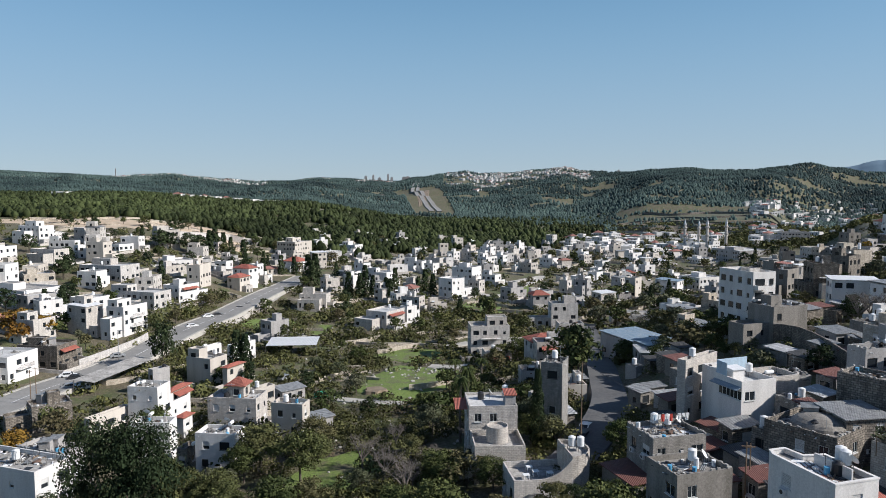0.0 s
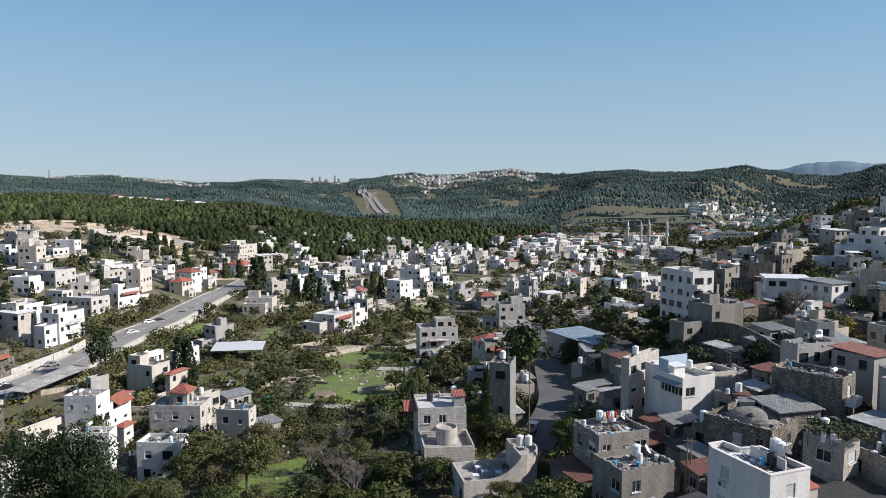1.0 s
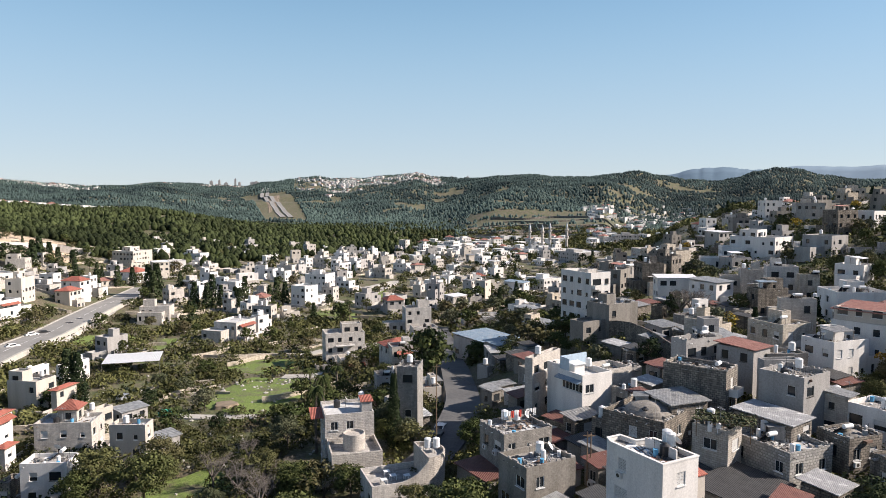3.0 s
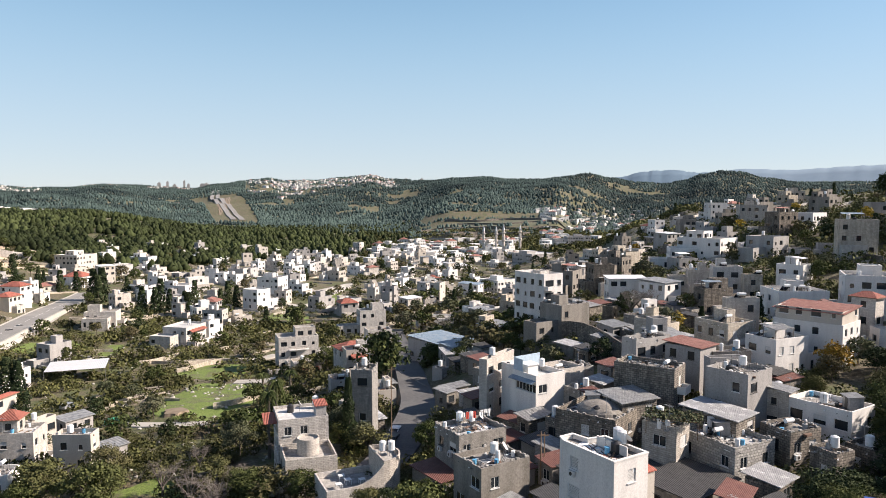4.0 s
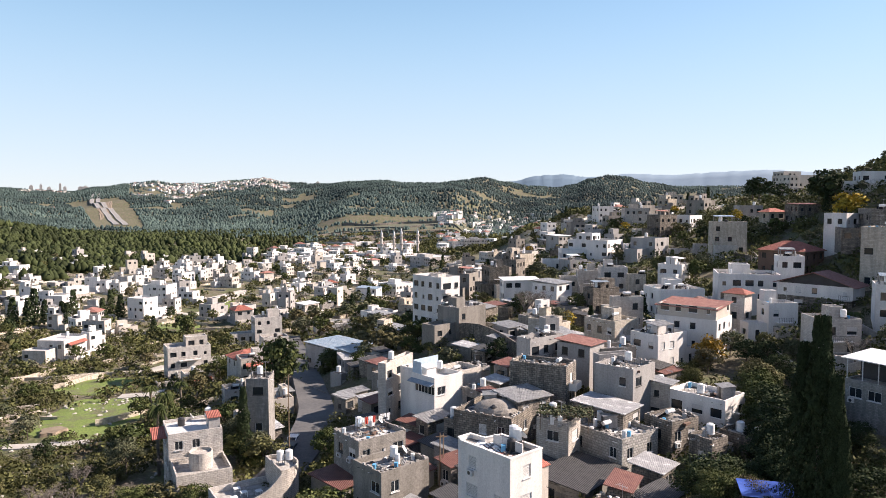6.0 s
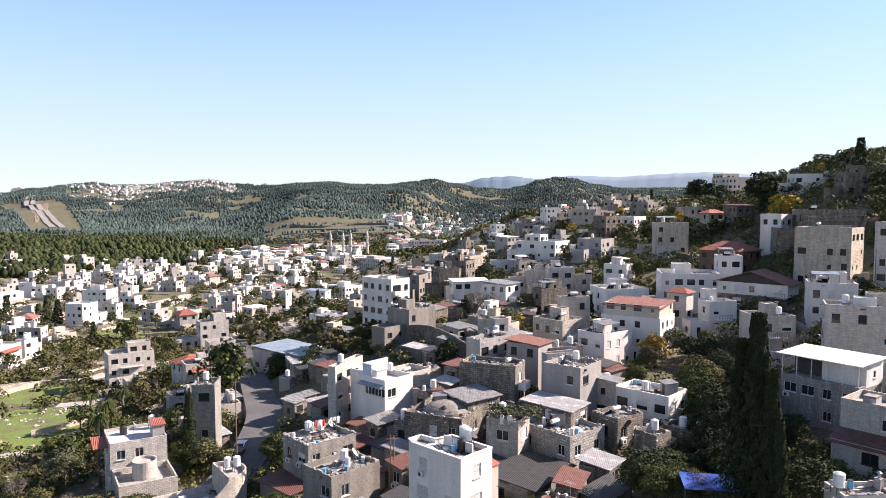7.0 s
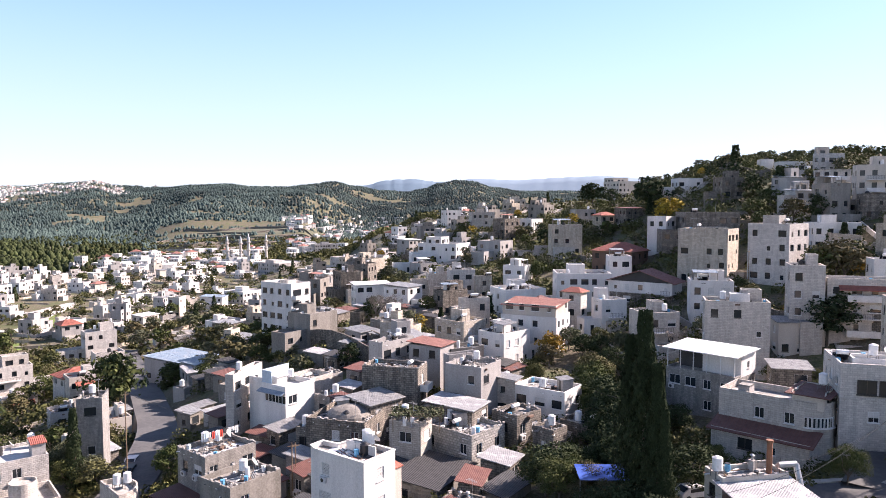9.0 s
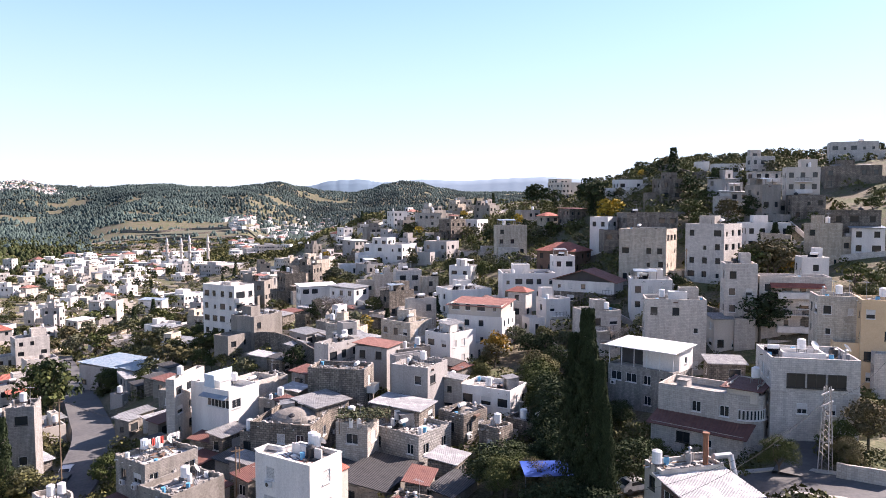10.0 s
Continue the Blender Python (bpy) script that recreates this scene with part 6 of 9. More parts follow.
def terrace_house(x, y, z0, z1, head, w, d):
    """Tall white house with a glazed top storey, pale blue roof screens and a lower wing."""
    at = local(x, y, head)
    h = house(x, y, z0, "tall white stone house with pale blue screens round its roof")
    o = h.matrix_basis.translation
    top = block(h, rect(x, y, head, w, d), z0, z1, "white", "whitedeck", 0.9, 0.45, fine=True, style="plain")
    wing = rect(*at(w - 0.004, d * 0.3), head, w * 1.0, d * 0.9)
    block(h, wing, z0, z1 - 0.4, "stone", "deck", 0.9, 0.5, fine=True, style="half")
    back = rect(*at(w * 0.1, d), head, w * 0.8, d * 0.55)
    block(h, back, z0, z1 + 0.4, "white", "whitedeck", 0.7, 0.4, fine=True)
    sh = Shape()
    for a, b in ((at(w * 0.05, d * 0.95), at(w * 0.98, d * 0.98)), (at(w * 0.05, d * 0.95), at(w * 0.02, d * 0.55))):
        a, b = Vector((a[0] - o.x, a[1] - o.y)), Vector((b[0] - o.x, b[1] - o.y))
        m = pose(a.x, a.y, top - o.z, 0, 0, math.degrees(math.atan2((b - a).y, (b - a).x)))
        sh.box(0, -0.04, 0, (b - a).length, 0.04, 2.9, 0, m)
    part("roof_screen", sh, ["pale_blue"], h, "pale blue sheet screen round the roof terrace")
    pt = rect(*at(w * 0.12, d * 0.45), head, w * 0.34, d * 0.28)
    block(h, pt, top - 0.05, top + 2.0, "white", None, 0.0, 0.0)
    slope_roof(h, pt, top + 2.0, top + 2.2, "whitesheet", 0.2, name="canopy")
    for k in range(6):
        a = at(-0.06, d * (0.12 + 0.13 * k))
        put_window(h, pose(a[0] - o.x, a[1] - o.y, top - o.z - 2.0, 0, 0, head - 90), 0.9, 1.4, "plain", True)
    pt = [at(-0.9, d * 0.02), at(-0.001, d * 0.02), at(-0.001, d * 0.95), at(-0.9, d * 0.95)]
    slope_roof(h, [pt[3], pt[0], pt[1], pt[2]], top - 0.35, top + 0.05, "bluesheet", 0.05, name="glazing_roof")
    debris(h, wing, z1 - 1.3, 25, random.Random(4))
    debris(h, back, z1 - 0.3, 20, random.Random(5))
    TANK_SPOTS.extend([(*at(w * 0.9, d * 0.8), top, head, 0.2, False), (*at(w * 1.2, d * 0.7), z1 - 1.3, head, 0.6, True)])
    return h


def angled_house(x, y, z0, z1, head, w, d):
    """House with a many-cornered outline, pale rim and a cluttered roof."""
    at = local(x, y, head)
    h = house(x, y, z0, "pale plastered house with an angular roof rim and cluttered roof")
    pts = [at(0, 0), at(w, 0), at(w, d * 0.7), at(w * 0.55, d * 0.75), at(w * 0.5, d), at(w * 0.12, d), at(0, d * 0.86)]
    top = block(h, pts, z0, z1, "white", "olddeck", 0.45, 0.75, fine=True, style="shut")
    o = h.matrix_basis.translation
    rim = Shape()
    loc = [(p[0] - o.x, p[1] - o.y) for p in pts]
    out, inn = inset(loc, -0.06), inset(loc, 0.27)
    n = len(loc)
    for i in range(n):
        j = (i + 1) % n
        za, zb = z1 - o.z + 0.003, z1 - o.z + 0.09
        rim.face([(*out[i], zb), (*out[j], zb), (*inn[j], zb), (*inn[i], zb)])
        rim.face([(*out[i], za - 0.06), (*out[j], za - 0.06), (*out[j], zb), (*out[i], zb)])
        rim.face([(*inn[j], za), (*inn[i], za), (*inn[i], zb), (*inn[j], zb)])
    part("coping", rim, ["white"], h, "white coping along the parapet")
    pt = rect(*at(w * 0.995, d * 0.04), head, w * 0.3, d * 0.5)
    block(h, pt, z0, z1 - 2.2, "cream", None, 0.0, 0.5, fine=True)
    slope_roof(h, pt, z1 - 2.2, z1 - 1.2, "tile", 0.15, name="porch_roof")
    for u, v, a, b, mat, turn in ((0.12, 0.12, 1.3, 2.0, "faded", 6), (0.16, 0.52, 1.1, 1.4, "faded", -12), (0.42, 0.1, 1.5, 2.6, "darksheet", 3), (0.3, 0.66, 1.2, 0.9, "white_paint", 20)):
        m = pose(*[q - r for q, r in zip(at(w * u, d * v), (o.x, o.y))], top - o.z + 0.008, 0, 0, head + turn)
        part("carpet", Shape().box(0, 0, 0, a, b, 0.03), [mat], h, "worn carpet spread on the roof", at=m)
    m = pose(*[q - r for q, r in zip(at(w * 0.62, d * 0.12), (o.x, o.y))], top - o.z + 0.004, 0, 0, head + 90)
    part("roof_wall", Shape().box(0, 0, 0, d * 0.5, 0.18, 1.1), ["white"], h, "low white wall across the roof", at=m)
    for k in range(4):
        m = pose(*[q - r for q, r in zip(at(w * (0.12 + 0.1 * k), d * 0.35), (o.x, o.y))], top - o.z + 0.006, 0, 0, head + 70)
        part("plank", Shape().box(0, 0, 0, d * 0.35, 0.25, 0.06), ["bright_frame"], h, "pale plank laid across the roof", at=m)
    debris(h, rect(*at(w * 0.1, d * 0.1), head, w * 0.85, d * 0.6), top, 40, random.Random(3))
    TANK_SPOTS.extend([(*at(w * 0.86, d * 0.35), top, head, 0.3, False), (*at(w * 0.93, d * 0.45), top, head, 0.3, False), (*at(w * 0.6, d * 0.3), top, head, 0.8, True)])
    return h


def attic_house(x, y, z0, z1, head, w, d):
    """White house seen broadside, with a set-back attic under a long red roof."""
    at = local(x, y, head)
    h = house(x, y, z0, "three-storey white house with attic under a red sheet roof")
    o = h.matrix_basis.translation
    block(h, rect(x, y, head, w, d), z0, z1 - 2.0, "white", "deck", 0.1, 0.6, fine=False, style="plain", big=False)
    pt = rect(*at(0.3, 0.3), head, w - 0.6, d - 0.6)
    block(h, pt, z1 - 2.1, z1, "cream", None, 0.0, 0.7, fine=False, style="plain", storey=2.0)
    slope_roof(h, [pt[3], pt[0], pt[1], pt[2]], z1 + 0.05, z1 + 0.75, "faded", 0.5)
    tw = rect(*at(w * 0.99, d * 0.45), head, w * 0.55, d * 0.35)
    block(h, tw, z0, z1 - 0.3, "stone", None, 0.0, 0.5)
    hip_roof(h, tw, z1 - 0.3, 1.2, "maroon", 0.4)
    balcony(h, at(w * 0.35, 0), at(w * 0.95, 0), z1 - 5.6, 1.1, "white", "light")
    return h


def gable_house(x, y, z0, z1, head, w, d):
    at = local(x, y, head)
    h = house(x, y, z0, "white house with a dark gable and faded red ridged roof")
    pts = rect(x, y, head, w, d)
    block(h, pts, z0, z1 - 2.8, "old", None, 0.0, 0.6)
    block(h, rect(*at(-0.1, -0.1), head, w + 0.2, d + 0.2), z1 - 2.8, z1, "white", None, 0.0, 0.5)
    gable_roof(h, rect(*at(-0.1, -0.1), head, w + 0.2, d + 0.2), z1, 2.6, "faded", 0.8, "dark")
    balcony(h, at(-0.1, d * 0.15), at(-0.1, d * 0.0), z1 - 2.8, 1.2, "stone", "dark")
    return h


def bay_house(x, y, z0, z1, head, w, d):
    """Long white house with a roof terrace and a rounded glazed bay at its corner."""
    at = local(x, y, head)
    h = house(x, y, z0, "long white stone house with a rounded glazed corner bay")
    o = h.matrix_basis.translation
    r = min(w, d) * 0.42
    n = 9
    pts = [at(r * (1 - math.cos(math.pi / 2 * k / n)), r * (1 - math.sin(math.pi / 2 * k / n))) for k in range(n + 1)]
    pts = pts + [at(w, 0), at(w, d), at(0, d)]
    top = block(h, pts, z0, z1, "stone", "deck", 0.9, 0.55, fine=True, style="plain", skip=tuple(range(n)))
    for k in range(n):
        a, b = pts[k], pts[k + 1]
        ang = math.degrees(math.atan2(b[1] - a[1], b[0] - a[0]))
        c, s = math.cos(radians(ang)), math.sin(radians(ang))
        ww = math.hypot(b[0] - a[0], b[1] - a[1]) - 0.1
        put_window(h, pose(a[0] - o.x + c * 0.05 + s * 0.04, a[1] - o.y + s * 0.05 - c * 0.04, top - 2.2 - o.z, 0, 0, ang), ww, 1.3, "plain", True)
    pt = rect(*at(0.2, 0.2), head, w - 0.4, d * 0.32)
    block(h, rect(*at(0.4, 0.5), head, w - 0.8, d * 0.28), top - 0.02, top + 1.6, "cream", None, 0.0, 0.5, fine=True, storey=1.9)
    slope_roof(h, [pt[3], pt[0], pt[1], pt[2]], top + 1.8, top + 2.0, "maroon", 0.5)
    low = rect(*at(-3.2, 1.0), head, 3.1, d * 0.9)
    block(h, low, z0, top - 3.4, "stone", None, 0.0, 0.3, fine=True)
    slope_roof(h, [low[3], low[0], low[1], low[2]], top - 3.6, top - 2.6, "maroon", 0.5)
    block(h, rect(*at(0.6, d * 0.72), head, 1.8, 1.4), top - 0.02, top + 1.6, "grey", "deck", 0.05, 0.0)
    TANK_SPOTS.append((*at(w * 0.6, d * 0.12), top + 1.9, head, 0.2, False))
    return h


def workshop_house(x, y, z0, z1, head, w, d):
    """Limestone house with a row of three wide windows over a string course."""
    at = local(x, y, head)
    h = house(x, y, z0, "limestone house with three wide workshop windows in a row")
    o = h.matrix_basis.translation
    top = block(h, rect(x, y, head, w, d), z0, z1, "stone", "whitedeck", 0.8, 0.5, fine=True, skip=(0,))
    n = 3
    for k in range(n):
        a = at(w * (0.18 + 0.23 * k), -0.05)
        put_window(h, pose(a[0] - o.x, a[1] - o.y, top - o.z - 2.9, 0, 0, head), w * 0.205, 1.8, "dark", True)
    a = at(-0.1, -0.1)
    part("string_course", Shape().box(0, 0, 0, w + 0.2, 0.12, 0.2), ["stone"], h, at=pose(a[0] - o.x, a[1] - o.y, top - o.z - 3.5, 0, 0, head))
    for u in (0.3, 0.62):
        a = at(w * u, -0.05)
        put_window(h, pose(a[0] - o.x, a[1] - o.y, top - o.z - 6.2, 0, 0, head), 1.2, 1.3, "half", True)
    block(h, rect(*at(w * 0.2, d * 0.35), head, w * 0.5, d * 0.35), top - 0.02, top + 0.9, "white", "whitedeck", 0.5, 0.0)
    TANK_SPOTS.extend([(*at(w * 0.45, d * 0.5), top + 0.4, head, 0.2, True), (*at(w * 0.1, d * 0.6), top, head, 0.6, False), (*at(w * 0.85, d * 0.6), top, head, 0.9, True)])
    debris(h, rect(x, y, head, w, d), top, 50, random.Random(7))
    CLUTTER.extend([(*at(w * 0.3, d * 0.15), top, head, 5), (*at(w * 0.75, d * 0.3), top, head, 4), (*at(w * 0.9, d * 0.25), top, head, 8)])
    return h


def loggia_house(x, y, z0, z1, head, w, d):
    """Block house whose top storey stands open between posts under a white panel roof."""
    at = local(x, y, head)
    h = house(x, y, z0, "block house with an open top storey under a white panel roof")
    o = h.matrix_basis.translation
    low = z1 - 3.0
    top = block(h, rect(x, y, head, w, d), z0, low, "block", "deck", 0.35, 0.6, fine=True, style="plain")
    block(h, rect(*at(w * 0.3, -0.001), head, w * 0.7, d * 0.55), low - 0.35, z1 - 0.1, "white", None, 0.0, 0.4, fine=True)
    part("inner_wall", Shape().box(0, 0, 0, 0.2, d - 0.4, 2.7), ["dark"], h, at=pose(at(w * 0.5, 0.2)[0] - o.x, at(w * 0.5, 0.2)[1] - o.y, top - o.z, 0, 0, head))
    for k in range(6):
        a = at(0.06, 0.1 + (d - 0.3) * k / 5)
        part("post", Shape().box(-0.05, -0.05, 0, 0.05, 0.05, z1 - top - 0.1), ["bright_frame"], h, at=pose(a[0] - o.x, a[1] - o.y, top - o.z, 0, 0, head))
    pt = rect(x, y, head, w, d)
    slope_roof(h, [pt[3], pt[0], pt[1], pt[2]], z1, z1 + 0.35, "whitesheet", 0.5)
    return h


def diner(x, y, z0, z1, head, w, d):
    """Low restaurant under a patched grey metal roof, with a glazed front and a rusty flue."""
    at = local(x, y, head)
    h = house(x, y, z0, "low restaurant under a patched grey metal roof", "restaurant", name="restaurant")
    o = h.matrix_basis.translation
    fd = d * 0.62
    pt = rect(x, y, head, w, fd)
    block(h, pt, z0, z1 - 0.4, "brown", None, 0.0, 0.8, fine=True, style="plain", big=True)
    slope_roof(h, pt, z1 - 0.3, z1 + 0.3, "rusty", 0.7)
    back = rect(*at(0.0, fd + 0.01), head, w * 1.05, d - fd)
    top = block(h, back, z0, z1 + 0.7, "cream", "deck", 0.5, 0.2, fine=True)
    d = fd
    a = at(w * 0.85, d + 1.2)
    part("flue", Shape().tube((0, 0, 0), (0, 0, 3.4), 0.28, 0.28, 10).tube((0, 0, 3.4), (0, 0, 3.6), 0.36, 0.36, 10), ["rust"], h, "rusty round flue on the roof", at=pose(a[0] - o.x, a[1] - o.y, top - o.z))
    a = at(w * 0.93, d + 0.6)
    part("duct", Shape().tube((0, 0, 1.2), (2.0, 0, 1.2), 0.3, 0.3, 10).tube((2.0, 0, 1.2), (2.0, -1.5, -2.5), 0.3, 0.3, 10), ["galv"], h, at=pose(a[0] - o.x, a[1] - o.y, top - o.z, 0, 0, head))
    debris(h, back, top, 40, random.Random(6), 0.5)
    for k, kind in ((0.1, 5), (0.3, 4), (0.45, 5), (0.7, 8)):
        CLUTTER.append((*at(w * k, d + 2.5), top, head, kind))
    TANK_SPOTS.append((*at(w * 0.05, d + 1.5), top, head, 0.2, False))
    return h


def minaret(x, y, z, h):
    t = thing("minaret", x, y, z, "slim white stone minaret with two balconies and pointed cap", "minaret", "mosque minarets")
    part("base", Shape().box(-1.9, -1.9, -3, 1.9, 1.9, h * 0.14), ["stone"], t)
    part("shaft", Shape().tube((0, 0, h * 0.14), (0, 0, h * 0.82), 1.35, 1.2, 12), ["stone"], t)
    for f in (0.48, 0.72):
        sh = Shape().tube((0, 0, h * f - 0.9), (0, 0, h * f), 1.3, 2.1, 12).tube((0, 0, h * f), (0, 0, h * f + 0.9), 2.1, 2.1, 12)
        part("balcony", sh, ["stone"], t)
    part("cap", Shape().tube((0, 0, h * 0.82), (0, 0, h), 1.35, 0.06, 12), ["galv"], t, "grey pointed metal cap")

cistern_house(4.9, 103.9, 13.0, 20.8, 3.3, 7.9, 8.0, 24.7)
curved_house(9.7, 91.5, 13.0, 23.6, 8.0, 11.7, 7.0)
tower_block(72.2, 160.5, 22.3, 41.1, 17.8, 6.5, 11.5)
terrace_house(44.6, 101.6, 17.9, 31.6, 18.4, 6.4, 6.2)
angled_house(34.8, 59.6, 22.7, 34.0, 17.0, 5.0, 8.6)
workshop_house(87.4, 36.2, 29.6, 41.6, -53.5, 10.2, 8.8)
loggia_house(92.5, 52.8, 25.0, 38.7, 6.6, 7.0, 10.8)
diner(59.0, 30.8, 27.0, 33.1, -27.1, 6.9, 8.6)
attic_house(102.0, 97.6, 26.0, 39.7, 26.2, 9.1, 12.3)
gable_house(134.3, 93.1, 32.5, 43.0, 17.2, 6.8, 14.9)
bay_house(85.2, 36.5, 27.9, 36.6, 10.3, 6.3, 13.0)
minaret(226.8, 650.6, 3.0, 30.8)
minaret(248.8, 674.6, 3.0, 28.4)
minaret(245.2, 643.9, 3.3, 31.6)
minaret(271.7, 665.7, 4.8, 29.0)

# ---- the rest of the village, filling the slopes between the houses above ----
def fill_houses(count, b0, b1, f0, f1, seed, small=1.0, drab=False):
    rng = random.Random(seed)
    made = tries = 0
    while made < count and tries < 6000:
        tries += 1
        b, f = rng.uniform(b0, b1), math.sqrt(rng.uniform(f0 * f0, f1 * f1))
        x, y = polar(b, f)
        head = -b + rng.choice((20, 35, 50, 65)) + rng.uniform(-8, 8)
        w, d = rng.uniform(7, 12) * small, rng.uniform(6, 10) * small
        if not all(footprint_clear(px, py, 1.5) and clear_of_roads(px, py, 2.0) for px, py in [*rect(x, y, head, w, d), rect(x, y, head, w / 2, d / 2)[2]]):
            continue
        if any(((x - lx) / rx) ** 2 + ((y - ly) / ry) ** 2 < 1.3 for lx, ly, rx, ry in LAWNS):
            continue
        g = [land(px, py) for px, py in rect(x, y, head, w, d)]
        n = rng.choice((1, 1, 2, 2, 3) if f > 250 else (1, 2, 2, 2, 3))
        wall = rng.choice(("stone", "grey", "old", "tan", "dull", "white") if drab else ("white", "stone", "stone", "cream", "grey"))
        roof = rng.choices(("flat", "white", "fhip", "sheet", "wsheet"), (10, 5, 0.7, 1, 1))[0]
        words = {"white": "white plastered", "stone": "pale limestone", "cream": "cream plastered", "grey": "grey rendered", "old": "weathered stone", "tan": "tan stone", "dull": "stained concrete"}
        villa(round(x, 1), round(y, 1), min(g) - 0.5, sum(g) / 4 + n * 3.1 + 0.6, head, w, d, wall, roof, rng.choice(("u", "T", "uT", "", "T")), 0.55,
              ("one", "two", "three")[n - 1] + "-storey " + words[wall] + " house on the village slope", "village_house")
        made += 1


fill_houses(105, -14, 22, 300, 690, 11, 0.8)
fill_houses(44, 22, 45, 240, 480, 12, 0.9, True)
fill_houses(28, -36, -14, 245, 450, 14)
fill_houses(12, 14, 30, 200, 330, 15, 0.9, True)
fill_houses(9, 30, 58, 130, 210, 16, 0.7, True)
fill_houses(6, 56, 75, 170, 250, 17, 0.72, True)


def lean_tos(count, b0, b1, f0, f1, seed):
    """Low sheds and walled yards crowding the gaps between the old houses."""
    rng = random.Random(seed)
    made = tries = 0
    while made < count and tries < 5000:
        tries += 1
        b, f = rng.uniform(b0, b1), math.sqrt(rng.uniform(f0 * f0, f1 * f1))
        x, y = polar(b, f)
        head, w, d = rng.uniform(5, 40), rng.uniform(2.6, 5.2), rng.uniform(2.4, 4.6)
        box = rect(x, y, head, w, d)
        if not all(footprint_clear(*q, 0.15) and clear_of_roads(*q, 0.6) for q in [*box, rect(x, y, head, w / 2, d / 2)[2]]):
            continue
        g = [land(*q) for q in box]
        wall = rng.choice(("old", "dull", "grey", "block", "old"))
        roof = rng.choice(("sheet", "rusty", "dsheet", "msheet", "flat", "flat", "dsheet", "msheet"))
        word = {"old": "old stone", "dull": "stained concrete", "grey": "grey rendered", "block": "bare block"}[wall]
        villa(round(x, 1), round(y, 1), min(g) - 0.5, sum(g) / 4 + rng.uniform(2.4, 3.6), head, w, d, wall, roof, "", 0.4, "low " + word + " shed crowded between the houses", "plain_house").name = "shed"
        made += 1


lean_tos(42, 21, 43, 58, 128, 31)
lean_tos(16, 8, 21, 110, 175, 32)
lean_tos(26, 26, 44, 120, 190, 33)


def yard_walls_all():
    """Pale stone walls round the yards of the village."""
    for pts, height in YARDS:
        sh = Shape()
        for i in (0, 1, 3):
            a, b = Vector(pts[i]), Vector(pts[(i + 1) % 4])
            m = max(2, int((b - a).length / 4))
            s = Vector((-(b - a).y, (b - a).x)).normalized() * 0.13
            for k in range(m):
                p, q = a.lerp(b, k / m), a.lerp(b, (k + 1) / m)
                zp, zq = land(*p) + height, land(*q) + height
                c = [(*(p - s), zp - height - 1), (*(q - s), zq - height - 1), (*(q + s), zq - height - 1), (*(p + s), zp - height - 1), (*(p - s), zp), (*(q - s), zq), (*(q + s), zq), (*(p + s), zp)]
                for f in ((4, 5, 6, 7), (0, 1, 5, 4), (2, 3, 7, 6), (1, 2, 6, 5), (3, 0, 4, 7)):
                    sh.face([c[j] for j in f])
        ob = new("garden_wall", sh.mesh("garden_wall", ["stone"]))
        tagged(ob, "low pale stone wall round a house yard", "wall", "garden walls")


yard_walls_all()


def field_walls():
    """Low dry-stone walls stepping the gardens and slopes of the valley."""
    rng = random.Random(41)
    sh = Shape()
    made = 0
    while made < 330:
        b, f = rng.uniform(-32, 24), math.sqrt(rng.uniform(150 ** 2, 640 ** 2))
        x, y = polar(b, f)
        run, turn, h = rng.uniform(8, 26), rng.uniform(-35, 35) - b, rng.uniform(0.7, 1.5)
        dx, dy = math.cos(radians(turn)), math.sin(radians(turn))
        line = [(x + dx * run * k / 5, y + dy * run * k / 5 + 1.5 * math.sin(k + x)) for k in range(6)]
        if not all(footprint_clear(*q, 0.6) and clear_of_roads(*q, 1.0) for q in line):
            continue
        for p, q in zip(line, line[1:]):
            zp, zq = land(*p) + h, land(*q) + h
            c = [(p[0], p[1] - 0.2, zp), (q[0], q[1] - 0.2, zq), (q[0], q[1] + 0.2, zq), (p[0], p[1] + 0.2, zp)]
            sh.face(c)
            sh.face([(c[0][0], c[0][1], zp - h - 0.8), (c[1][0], c[1][1], zq - h - 0.8), c[1], c[0]])
            sh.face([(c[2][0], c[2][1], zq - h - 0.8), (c[3][0], c[3][1], zp - h - 0.8), c[3], c[2]])
        made += 1
    ob = new("terrace_walls", sh.mesh("terrace_walls", ["tan"]))
    tagged(ob, "low dry-stone walls stepping the gardens", "walls", kind="stuff")


field_walls()


